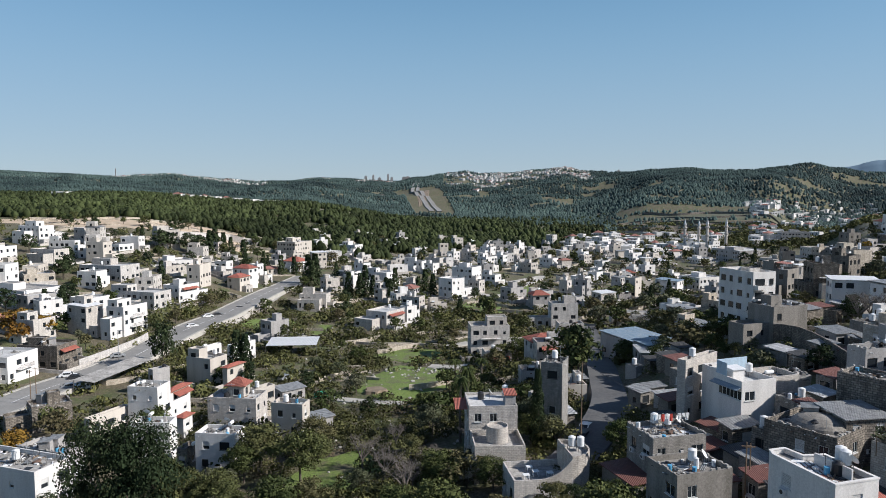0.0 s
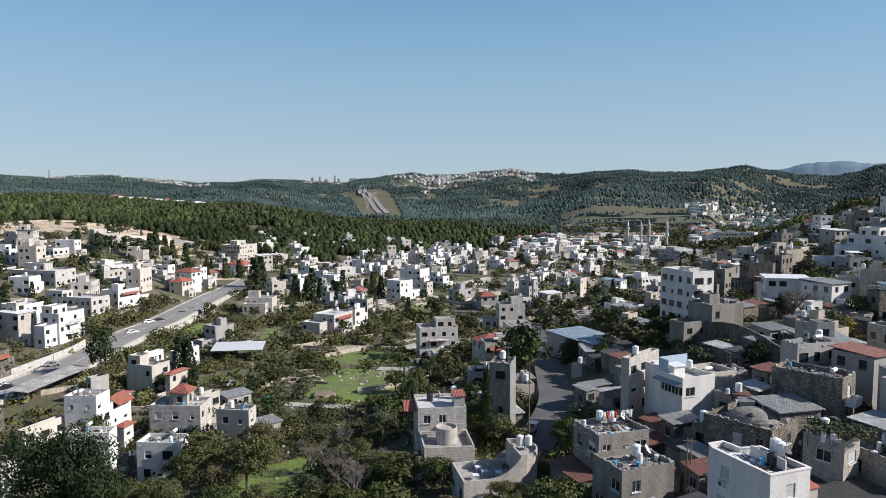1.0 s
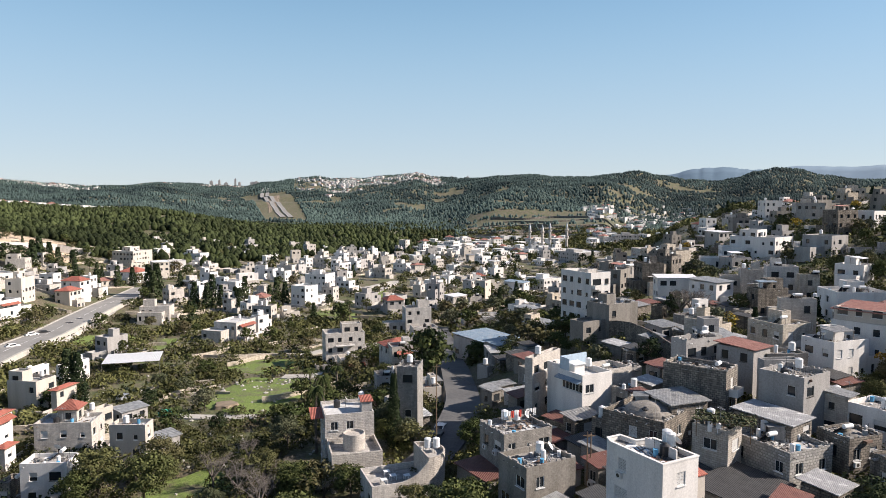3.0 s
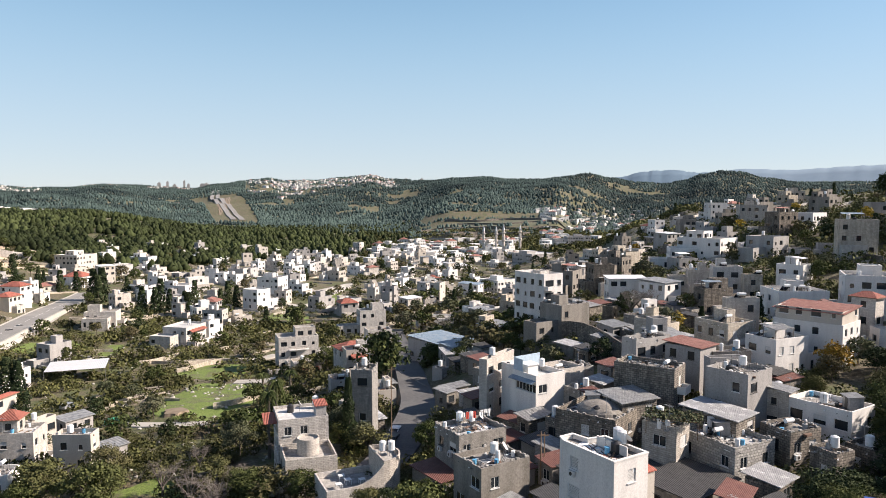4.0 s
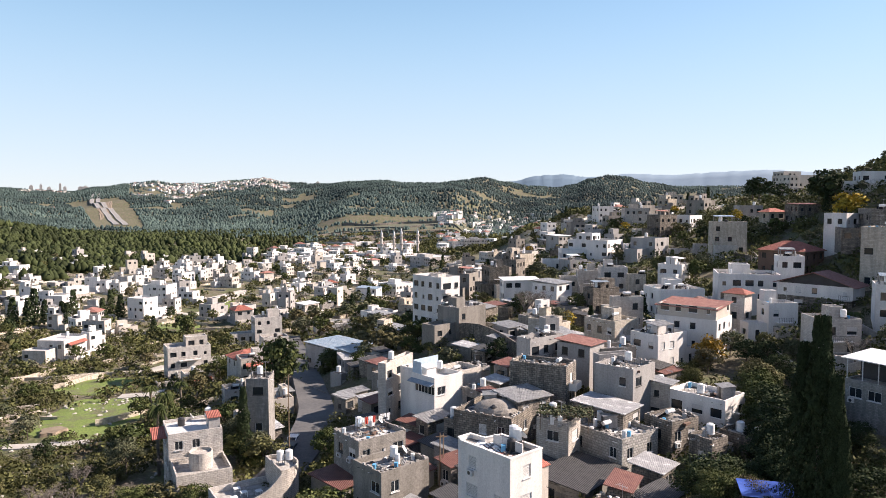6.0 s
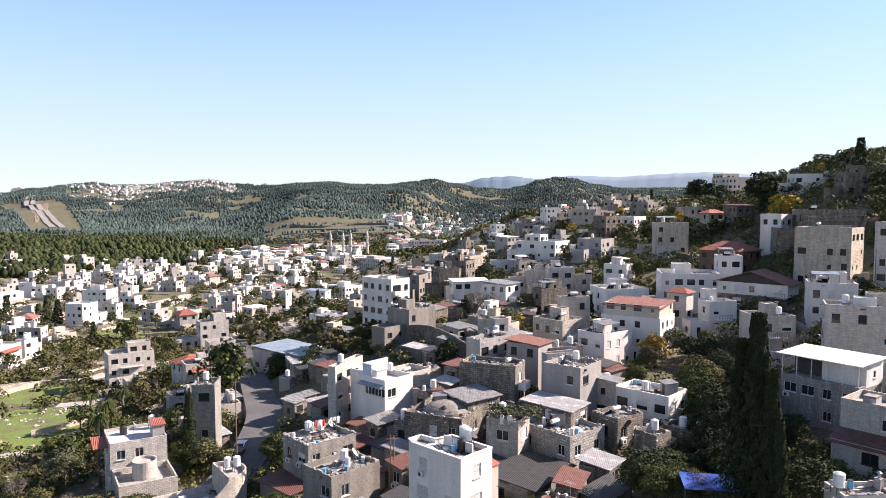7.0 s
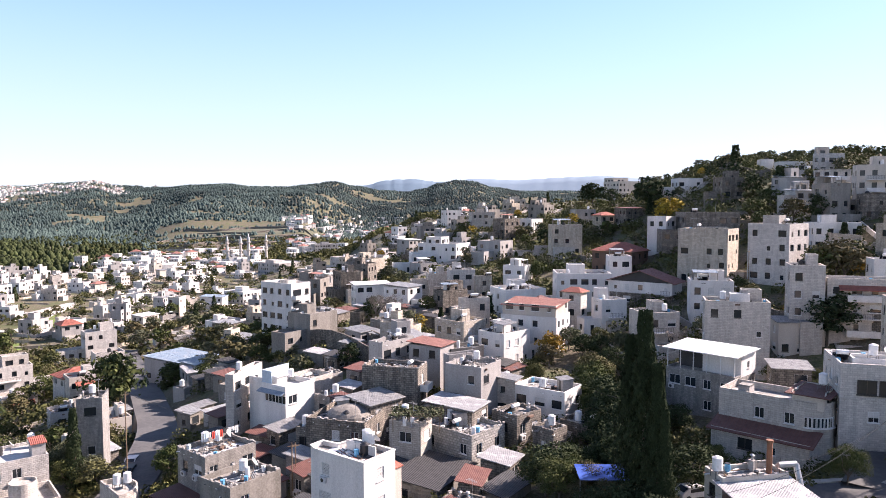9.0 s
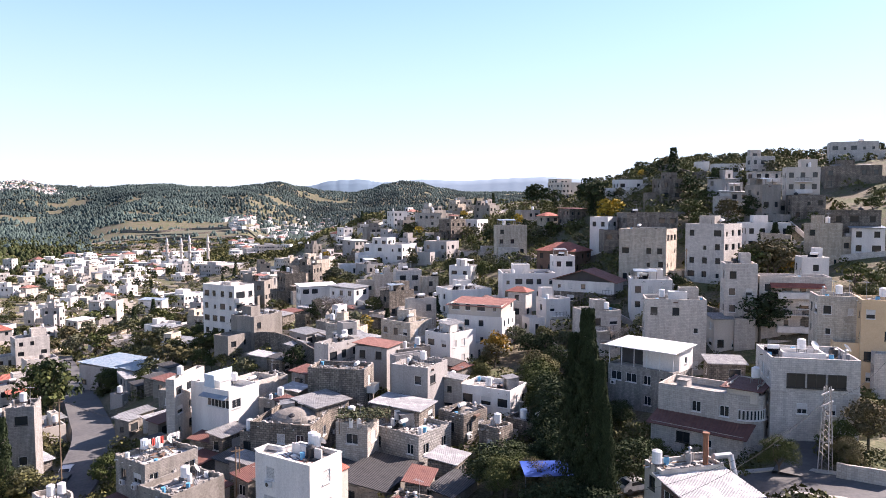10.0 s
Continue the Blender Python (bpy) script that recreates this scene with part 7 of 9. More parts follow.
def boulders():
    """Pale limestone boulders lying in the grass of the valley floor."""
    rng = random.Random(77)
    sh = Shape()
    for k in range(420):
        x, y = polar(rng.uniform(-20, 7), rng.uniform(105, 290))
        if k < 55:
            x, y = -6 + rng.gauss(0, 9), 196 + rng.gauss(0, 5)
        if not footprint_clear(x, y, 0.5) or not clear_of_roads(x, y, 0.5):
            continue
        r = rng.uniform(0.2, 0.75)
        m = pose(x, y, land(x, y) + 0.15, rng.uniform(-30, 30), rng.uniform(-30, 30), rng.uniform(0, 90))
        ring = [(r * math.cos(a * 1.0472) * rng.uniform(0.7, 1.2), r * math.sin(a * 1.0472) * rng.uniform(0.6, 1.1), rng.uniform(-0.1, 0.15) * r) for a in range(6)]
        top, low = (rng.uniform(-0.2, 0.2) * r, rng.uniform(-0.2, 0.2) * r, r * rng.uniform(0.45, 0.8)), (0, 0, -r)
        for a in range(6):
            p, q = ring[a], ring[(a + 1) % 6]
            sh.face([tuple(m @ Vector(c)) for c in (p, q, top)])
            sh.face([tuple(m @ Vector(c)) for c in (q, p, low)])
    ob = new("boulders", sh.mesh("boulders", ["paving"]))
    tagged(ob, "pale limestone boulders lying in the grass", "rocks", kind="stuff")


boulders()

# ---- trees ----
def leaf_cards(points, normals, size, rng, mat, name):
    """Small leaf clumps, each a bent four-cornered card, set at points and leaning along normals."""
    n = len(points)
    a = rng.normal(size=(n, 3))
    a -= normals * (a * normals).sum(1, keepdims=True) * 0.6
    a /= np.linalg.norm(a, axis=1, keepdims=True)
    b = np.cross(normals + rng.normal(size=(n, 3)) * 0.5, a)
    b /= np.linalg.norm(b, axis=1, keepdims=True)
    s = (size * rng.uniform(0.6, 1.35, n))[:, None]
    fold = normals * s * 0.25
    v = np.stack([points - a * s, points - b * s * 0.7 + fold, points + a * s, points + b * s * 0.7 + fold], 1).reshape(-1, 3)
    me = bpy.data.meshes.new(name)
    me.vertices.add(4 * n)
    me.vertices.foreach_set("co", v.ravel())
    me.loops.add(4 * n)
    me.loops.foreach_set("vertex_index", np.arange(4 * n))
    me.polygons.add(n)
    me.polygons.foreach_set("loop_start", np.arange(n) * 4)
    me.update(calc_edges=True)
    me.materials.append(M[mat])
    return me


def crown_points(kind, n, rng, h):
    """Where the leaves of a tree of height h sit, and which way they face."""
    if kind == "cypress":
        t = rng.uniform(0, 1, n) ** 0.9
        ang = rng.uniform(0, 2 * np.pi, n)
        r = h * 0.118 * (1 - t) ** 1.05 * np.minimum(1, t * 5 + 0.3) * 1.18
        r = r * (1 + 0.34 * np.sin(ang * 2 + t * 23) + 0.3 * np.sin(ang * 5 - t * 41) + 0.2 * np.sin(ang * 3 + t * 71)) * rng.uniform(0.55, 1.0, n) ** 0.5 + 0.05
        p = np.stack([r * np.cos(ang), r * np.sin(ang), h * (0.04 + 0.96 * t)], 1)
        d = np.stack([np.cos(ang), np.sin(ang), np.full(n, 0.5)], 1)
    else:
        lobes = {"broad": 12, "pine": 14, "bush": 6, "bare": 8}[kind]
        base, top, wide = {"broad": (0.38, 0.86, 0.38), "pine": (0.3, 0.9, 0.32), "bush": (0.18, 0.75, 0.55), "bare": (0.45, 0.9, 0.4)}[kind]
        c = []
        for k in range(lobes):
            f = (k + 0.5) / lobes
            z = base + (top - base) * f
            reach = wide * math.sin(math.pi * (0.28 + 0.62 * f)) * rng.uniform(0.45, 0.95)
            a = k * 2.4 + rng.uniform(-0.5, 0.5)
            c.append((reach * math.cos(a), reach * math.sin(a), z, rng.uniform(0.13, 0.22) * (1.35 if kind == "bush" else 1.0)))
        c = np.array(c) * h
        pick = rng.integers(0, lobes, n)
        d = rng.normal(size=(n, 3))
        d[:, 2] = np.abs(d[:, 2]) * 1.0 - 0.25
        d /= np.linalg.norm(d, axis=1, keepdims=True)
        p = c[pick, :3] + d * (c[pick, 3] * rng.uniform(0.45, 1.08, n))[:, None] * np.array([1.0, 1.0, 0.8])
    return p, d / np.linalg.norm(d, axis=1, keepdims=True)


def trunk_shape(kind, h, rng, detail=True):
    sh = Shape()
    r = h * (0.02 if kind == "cypress" else 0.03)
    fork = h * {"cypress": 0.5, "broad": 0.34, "pine": 0.5, "bush": 0.12, "bare": 0.3}[kind]
    sh.tube((0, 0, -0.8), (rng.uniform(-0.02, 0.02) * h, 0, fork), r, r * 0.6, 7)
    if kind == "cypress" or not detail:
        return sh
    for k in range(7 if kind == "bare" else 5):
        a = k * 2.4
        reach, z = h * rng.uniform(0.16, 0.3), h * rng.uniform(0.55, 0.8)
        a0 = (0, 0, fork * rng.uniform(0.75, 1.0))
        mid = (reach * 0.6 * math.cos(a), reach * 0.6 * math.sin(a), (fork + z) / 2)
        tip = (reach * math.cos(a + 0.3), reach * math.sin(a + 0.3), z)
        sh.tube(a0, mid, r * 0.5, r * 0.32, 5, cap=False)
        sh.tube(mid, tip, r * 0.32, r * 0.1, 5, cap=False)
        if kind == "bare":
            for j in range(16):
                f = rng.uniform(0.1, 1.0)
                s = Vector(mid).lerp(Vector(tip), f)
                q = s + Vector((rng.uniform(-1, 1), rng.uniform(-1, 1), rng.uniform(0.1, 1.1))) * h * 0.13
                sh.tube(s, q, r * 0.12, r * 0.04, 3, cap=False)
                for i in range(4):
                    s2 = s.lerp(q, rng.uniform(0.3, 1.0))
                    q2 = s2 + Vector((rng.uniform(-1, 1), rng.uniform(-1, 1), rng.uniform(-0.1, 1))) * h * 0.07
                    sh.tube(s2, q2, r * 0.055, r * 0.025, 3, cap=False)
    return sh


TREE_MESH = {}
TREE_WORD = {"cypress": "slender dark green cypress tree", "broad": "broad-crowned leafy green tree", "pine": "dark green pine tree", "bush": "low bushy shrub", "bare": "bare grey-branched winter tree",
             "olive": "grey-green olive tree", "autumn": "tree with brown autumn leaves", "yellow": "small tree with yellow autumn leaves", "palm": "date palm with drooping fronds", "sprawl": "low bushy shrub"}
LEAF_OF = {"cypress": "needle", "broad": "leaf", "pine": "needle", "bush": "leaf", "olive": "olive", "autumn": "autumn", "yellow": "yellow"}


def tree_mesh(kind, variant, level):
    key = (kind, variant, level)
    if key not in TREE_MESH:
        rng = np.random.default_rng(sum(map(ord, kind)) * 10 + variant + 5 * level)
        form = {"olive": "broad", "autumn": "broad", "yellow": "broad"}.get(kind, kind)
        n = int({"cypress": 1500, "broad": 950, "pine": 1100, "bush": 380, "bare": 0}[form] * (10, 1, 0.4, 3.5)[level])
        size = {"cypress": 0.026, "broad": 0.036, "pine": 0.032, "bush": 0.06, "bare": 0.0}[form] * (0.32, 1.0, 1.5, 0.55)[level]
        trunk = trunk_shape(form, 1.0, rng).mesh("trunk", ["twig" if form == "bare" else "bark"])
        crown = None
        if n:
            p, d = crown_points(form, n, rng, 1.0)
            crown = leaf_cards(p, d, size, rng, LEAF_OF[kind], "crown")
        TREE_MESH[key] = (trunk, crown)
    return TREE_MESH[key]


def palm_meshes():
    if "palm" not in TREE_MESH:
        rng = np.random.default_rng(4)
        tr = Shape()
        for k in range(9):
            tr.tube((0.01 * math.sin(k), 0, k * 0.1 - 0.08), (0.01 * math.sin(k + 1), 0, k * 0.1 + 0.02), 0.034, 0.028, 8, cap=False)
        pts, nor = [], []
        cr = Shape()
        for k in range(34):
            a, lift = k * 2.4, rng.uniform(-0.25, 1.0)
            for i in range(9):
                f0, f1 = i / 9, (i + 1) / 9

                def at(f):
                    r = 0.21 * f
                    return Vector((r * math.cos(a), r * math.sin(a), 0.84 + lift * 0.18 * f - 0.22 * f * f))
                p, q = at(f0), at(f1)
                side = Vector((-math.sin(a), math.cos(a), 0)) * 0.04 * math.sin(math.pi * (0.12 + 0.85 * f1))
                drop = Vector((0, 0, -0.035))
                cr.face([tuple(p), tuple(q), tuple(q + side + drop)])
                cr.face([tuple(p), tuple(q - side + drop), tuple(q)])
        TREE_MESH["palm"] = (tr.mesh("trunk", ["bark"]), cr.mesh("crown", ["frond"]))
    return TREE_MESH["palm"]


def tree(kind, x, y, h, wide=1.0, fine=False, z=None):
    rng = random.Random(int(abs(x * 71 + y * 53)))
    trunk, crown = palm_meshes() if kind == "palm" else tree_mesh(kind, rng.randrange(3), 0 if fine else 3 if math.hypot(x, y) < 135 else 1 if math.hypot(x, y) < 230 else 2)
    name = {"bush": "shrub", "broad": "leafy_tree"}.get(kind, kind + "_tree")
    ob = new(name, trunk)
    ob.matrix_basis = Matrix.LocRotScale((x, y, (land(x, y) if z is None else z)), Euler((0, 0, rng.uniform(0, 6.28))), (8.5, 8.5, h) if kind == "palm" else (h * wide, h * wide, h))
    tagged(ob, TREE_WORD[kind] + " growing among the houses", "shrub" if kind == "bush" else "tree", "village trees")
    if crown:
        cr = new("crown", crown)
        cr.parent = ob
    return ob


def thicket(name, spots, mat, label, category, leaves, size, seed, core=True):
    """A wood or scrub that nobody could count: clumps of leaf cards at (x, y, z, height, width), in one mesh."""
    rng = np.random.default_rng(seed)
    spots = np.array(spots)
    k = len(spots)
    t = rng.uniform(0.0, 1.0, (k, leaves))
    ang = rng.uniform(0, 2 * np.pi, (k, leaves))
    lean = rng.uniform(0.75, 1.25, (k, leaves)) * np.sqrt(np.clip(1 - (t * 1.05 - 0.25) ** 2 * 1.2, 0.03, 1))
    hw = spots[:, 4:5] * 0.5
    p = np.stack([spots[:, 0:1] + np.cos(ang) * lean * hw, spots[:, 1:2] + np.sin(ang) * lean * hw, spots[:, 2:3] + spots[:, 3:4] * (0.12 + 0.88 * t)], -1).reshape(-1, 3)
    d = np.stack([np.cos(ang), np.sin(ang), 0.3 + t], -1).reshape(-1, 3)
    d /= np.linalg.norm(d, axis=1, keepdims=True)
    me = leaf_cards(p, d, np.repeat(spots[:, 4] * size, leaves), rng, mat, name)
    ob = new(name, me)
    return tagged(ob, label, category, kind="stuff")

def conifers(name, spots, mat, label, sides, tiers, seed, ragged=0.25):
    """A wood of pointed trees at (x, y, z, height, width), each with its own uneven tiers, in one mesh."""
    rng = np.random.default_rng(seed)
    spots = np.array(spots)
    k, m = len(spots), len(tiers)
    ang = np.linspace(0, 2 * np.pi, sides, endpoint=False)[None, None, :] + rng.uniform(0, 6.28, (k, 1, 1))
    lift = np.array([t[0] for t in tiers])[None, :, None] + rng.uniform(-0.06, 0.06, (k, m, sides))
    wide = np.array([t[1] for t in tiers])[None, :, None] * rng.uniform(1 - ragged, 1 + ragged, (k, m, sides))
    v = np.stack([spots[:, 0, None, None] + np.cos(ang) * wide * spots[:, 4, None, None], spots[:, 1, None, None] + np.sin(ang) * wide * spots[:, 4, None, None],
                  spots[:, 2, None, None] + lift * spots[:, 3, None, None]], -1).reshape(k, m * sides, 3)
    tip = spots[:, None, :3] + np.stack([rng.uniform(-0.08, 0.08, k) * spots[:, 4], rng.uniform(-0.08, 0.08, k) * spots[:, 4], spots[:, 3]], -1)[:, None, :]
    v = np.concatenate([v, tip], 1)
    n = m * sides + 1
    one = []
    for t in range(m):
        for i in range(sides):
            j = (i + 1) % sides
            if t < m - 1:
                one.append((t * sides + i, t * sides + j, (t + 1) * sides + j))
                one.append((t * sides + i, (t + 1) * sides + j, (t + 1) * sides + i))
            else:
                one.append((t * sides + i, t * sides + j, n - 1))
    f = (np.array(one)[None] + (np.arange(k) * n)[:, None, None]).reshape(-1, 3)
    me = bpy.data.meshes.new(name)
    me.vertices.add(k * n)
    me.vertices.foreach_set("co", v.ravel())
    me.loops.add(f.size)
    me.loops.foreach_set("vertex_index", f.ravel())
    me.polygons.add(len(f))
    me.polygons.foreach_set("loop_start", np.arange(len(f)) * 3)
    me.update(calc_edges=True)
    me.materials.append(M[mat])
    ob = new(name, me)
    return tagged(ob, label, "woods", kind="stuff")


# ---- single trees ----
tree("cypress", -59.5, 197.2, 12, 1.15)
tree("cypress", -56.9, 196.8, 11, 1.15)
tree("cypress", -140.1, 253.7, 10, 1.15)
tree("cypress", -144.3, 249.3, 9, 1.15)
tree("cypress", -72.8, 373.1, 16, 1.15)
tree("cypress", -68.4, 370.5, 17, 1.15)
tree("cypress", -69.1, 364.5, 14, 1.15)
tree("cypress", -46.5, 339.9, 12, 1.15)
tree("cypress", -40.7, 338.1, 12, 1.15)
tree("cypress", -40.1, 355.3, 14, 1.15)
tree("cypress", -27.6, 334.3, 11, 1.15)
tree("cypress", -25.5, 330.9, 11, 1.15)
tree("cypress", -25.6, 367.8, 12, 1.15)
tree("cypress", -9.6, 365.7, 12, 1.15)
tree("cypress", -5.2, 354.8, 11, 1.15)
tree("cypress", -12.7, 351.9, 10, 1.15)
tree("cypress", -142.2, 432.5, 16, 1.15)
tree("cypress", -139.1, 412.7, 15, 1.15)
tree("cypress", -137.5, 434.1, 14, 1.15)
tree("cypress", -134.8, 439.9, 12, 1.15)
tree("cypress", -128.5, 445.3, 12, 1.15)
tree("cypress", -94.5, 403.1, 12, 1.15)
tree("cypress", -100.4, 385.3, 11, 1.15)
tree("cypress", -126.0, 309.1, 9, 1.15)
tree("cypress", -35.3, 347.5, 10, 1.15)
tree("cypress", -87.8, 407.3, 11, 1.15)
tree("pine", -158.0, 387.3, 11, 1.3)
tree("pine", -145.5, 397.8, 12, 1.3)
tree("pine", -141.8, 402.9, 12, 1.3)
tree("pine", -155.2, 393.8, 10, 1.3)
tree("pine", -161.5, 293.3, 9, 1.3)
tree("pine", -206.2, 344.8, 9, 1.3)
tree("pine", -166.5, 307.2, 8, 1.3)
tree("pine", -80.7, 196.6, 14, 0.8)
tree("cypress", -43.2, 147.2, 9, 1.4)
tree("autumn", -137.5, 218.9, 8, 1.2)
tree("autumn", -135.6, 223.2, 8, 1.2)
tree("autumn", -127.9, 219.4, 8, 1.2)
tree("autumn", -130.5, 210.2, 7, 1.2)
tree("pine", -154.5, 242.8, 9, 1.2)
tree("broad", -125.7, 230.2, 7, 1.2)
tree("broad", -124.9, 222.0, 6, 1.2)
tree("broad", -111.5, 213.4, 5, 1.2)
tree("broad", -100.7, 238.2, 6, 1.2)
tree("broad", -97.5, 250.4, 6, 1.2)
tree("broad", -99.5, 286.2, 6, 1.2)
tree("broad", -95.4, 284.4, 6, 1.2)
tree("broad", -18.0, 260.8, 6, 1.2)
tree("broad", -9.5, 261.6, 6, 1.2)
tree("broad", -32.6, 241.8, 6, 1.2)
tree("broad", -42.0, 277.6, 6, 1.2)
tree("pine", -41.4, 82.1, 19.8, 0.72, True)
tree("pine", -36.0, 80.3, 20.0, 0.75, True)
tree("broad", -43.7, 104.8, 8, 0.8, True)
tree("broad", -33.9, 111.3, 6, 1.2)
tree("broad", -30.7, 113.9, 9.3, 1.2)
tree("broad", -38.8, 102.0, 6, 1.2)
tree("broad", -33.7, 100.9, 6, 1.2)
tree("broad", -23.2, 109.6, 8.9, 1.2)
tree("broad", -22.0, 118.0, 5.9, 1.2)
tree("bare", -9.3, 107.6, 7.3, 1.3)
tree("bare", -8.7, 124.7, 5.1, 1.3)
tree("bare", -5.7, 99.8, 7.3, 1.3)
tree("bare", -13.7, 114.2, 7.1, 1.3)
tree("bare", -4.7, 103.9, 5.0, 1.3)
tree("olive", -2.7, 135.0, 5.8, 1.2)
tree("olive", -2.0, 130.0, 6.1, 1.2)
tree("olive", -28.6, 187.8, 4.9, 1.2)
tree("olive", -21.5, 168.6, 5.8, 1.2)
tree("olive", -36.4, 196.7, 4.9, 1.2)
tree("autumn", -79.5, 124.7, 6, 1.2)
tree("yellow", -32.8, 136.1, 3.3, 1.2)
tree("palm", 3.1, 171.1, 9, 1)
tree("palm", 4.8, 131.9, 15.1, 1)
tree("palm", 9.5, 168.8, 9, 1)
tree("palm", 3.2, 126.0, 14.4, 1)
tree("palm", 22.6, 299.0, 10, 1.0)
tree("broad", 0.9, 170.8, 6, 1.2)
tree("broad", 15.4, 119.5, 4.8, 1.2)
tree("broad", -6.4, 90.7, 6, 1.2)
tree("broad", -0.3, 82.0, 9.7, 1.2)
tree("broad", 19.3, 77.6, 9.1, 1.2)
tree("cypress", 16.3, 116.9, 13.5, 0.62)
tree("broad", 30.8, 162.1, 13.5, 1.0)
tree("pine", 32.1, 161.8, 14.1, 0.9)
tree("olive", 74.3, 305.8, 8, 1.3)
tree("broad", 93.6, 350.4, 8, 1.3)
tree("olive", 61.4, 270.6, 8, 1.3)
tree("broad", 102.3, 360.8, 8, 1.3)
tree("olive", 106.1, 344.2, 8, 1.3)
tree("olive", 92.6, 285.0, 8, 1.3)
tree("olive", 85.9, 293.9, 8, 1.3)
tree("broad", 66.9, 266.2, 8, 1.3)
tree("olive", 70.9, 207.5, 8, 1.3)
tree("broad", 66.3, 209.1, 8, 1.3)
tree("broad", 65.0, 297.6, 8, 1.3)
tree("cypress", 60.8, 44.5, 23.0, 0.58, True)
tree("cypress", 61.5, 46.8, 20.2, 0.58, True)
tree("cypress", 60.0, 42.2, 17.5, 0.58, True)
tree("cypress", 59.7, 41.0, 12.8, 0.58, True)
tree("cypress", 221.5, 333.0, 7, 1.3)
tree("cypress", 353.6, 517.3, 10, 1.3)
tree("cypress", 227.0, 353.0, 6, 1.3)
tree("cypress", 272.0, 358.0, 8, 1.3)
tree("cypress", 267.0, 361.0, 9, 1.3)
tree("cypress", 226.8, 133.7, 11, 1.3)
tree("cypress", 210.6, 109.2, 10, 1.3)
tree("cypress", 174.3, 79.7, 5, 1.3)
tree("cypress", 173.4, 77.4, 5, 1.3)
tree("cypress", 174.4, 74.1, 6, 1.3)
tree("cypress", 175.3, 71.2, 5, 1.3)
tree("cypress", 311.0, 325.0, 7, 1.3)
tree("pine", 231.6, 173.8, 12, 1.2)
tree("pine", 212.1, 157.2, 12, 1.2)
tree("pine", 211.2, 154.5, 11, 1.2)
tree("pine", 232.1, 176.2, 10, 1.2)
tree("pine", 299.0, 266.0, 12, 1.2)
tree("pine", 301.0, 263.5, 13, 1.2)
tree("pine", 304.0, 260.0, 10, 1.2)
tree("pine", 294.3, 243.9, 8, 1.2)
tree("broad", 240.2, 387.6, 7, 1.1)
tree("broad", 219.9, 350.3, 7, 1.1)
tree("broad", 148.2, 165.1, 7, 1.1)
tree("broad", 150.5, 162.2, 7, 1.1)
tree("broad", 150.5, 157.0, 7, 1.1)
tree("broad", 143.4, 145.8, 7, 1.1)
tree("broad", 214.0, 273.2, 7, 1.1)
tree("broad", 214.5, 269.2, 7, 1.1)
tree("broad", 109.4, 93.0, 5, 1.0)
tree("olive", 109.6, 87.3, 4.5, 1.0)
tree("bare", 89.6, 147.9, 8.7, 1.3)
tree("bare", 92.9, 149.4, 8.6, 1.3)
tree("bare", 93.6, 146.6, 7.7, 1.3)
tree("yellow", 277.7, 305.6, 5, 1.2)
tree("yellow", 263.4, 285.0, 5, 1.2)
tree("yellow", 207.1, 148.9, 5, 1.2)
tree("yellow", 195.2, 136.8, 7.3, 1.2)
tree("autumn", 158.9, 64.3, 5, 1.2)
tree("autumn", 131.5, 64.0, 5, 1.2)
tree("autumn", 131.0, 62.1, 5, 1.2)
tree("yellow", 208.8, 257.7, 5, 1.2)
tree("pine", 131.2, 56.3, 9, 1.3)
tree("pine", 132.8, 54.8, 9, 1.3)
tree("pine", 127.8, 56.2, 9, 1.3)
tree("broad", 59.8, 53.5, 5.9, 1.2, True)
tree("broad", 57.2, 53.3, 6.3, 1.2, True)
tree("broad", 59.4, 50.9, 6.0, 1.2, True)
tree("broad", 57.8, 46.6, 5.4, 1.2, True)
tree("broad", 79.0, 31.4, 5.2, 1.0, True)
tree("broad", 91.2, 26.3, 6.5, 1.2)
tree("broad", 88.0, 28.4, 4.6, 1.2)
tree("broad", 83.7, 26.0, 4.2, 1.1, True)
tree("broad", 220.7, 104.1, 7, 1.3)
tree("broad", 183.7, 101.7, 7, 1.3)
tree("broad", 186.2, 92.1, 7, 1.3)
tree("broad", 154.8, 67.0, 9.7, 1.3)
tree("broad", 153.7, 64.6, 8.7, 1.3)
tree("broad", 153.9, 69.0, 8.6, 1.3)
tree("pine", 207.8, 116.5, 8, 1.2)
tree("pine", 186.3, 85.8, 8, 1.2)
tree("pine", 227.0, 143.3, 4.4, 1.2)
tree("palm", 120.8, 83.3, 6, 1)
tree("palm", 134.3, 47.1, 5, 1)
tree("broad", 91.2, 314.6, 3.5, 1.3)
tree("broad", 81.6, 269.1, 4.5, 1.3)
tree("broad", 100.8, 318.3, 3.5, 1.3)
tree("broad", 78.9, 238.7, 4.5, 1.3)
tree("broad", 97.7, 284.0, 3.5, 1.3)
tree("broad", 70.7, 197.4, 4.5, 1.3)
tree("broad", 90.5, 243.2, 3.5, 1.3)
tree("olive", 77.5, 275.9, 3.5, 1.3)
tree("olive", 64.8, 220.1, 4.5, 1.3)
tree("broad", 65.9, 202.1, 3.5, 1.3)
tree("olive", 58.3, 166.9, 4.5, 1.3)
tree("broad", 73.6, 192.9, 3.5, 1.3)
tree("olive", 110.2, 357.9, 3.5, 1.3)
tree("broad", 87.3, 320.6, 3.5, 1.3)
tree("broad", 61.0, 154.0, 4.5, 1.3)
tree("olive", 51.9, 161.3, 4.5, 1.3)
tree("broad", 61.9, 143.8, 3.5, 1.3)
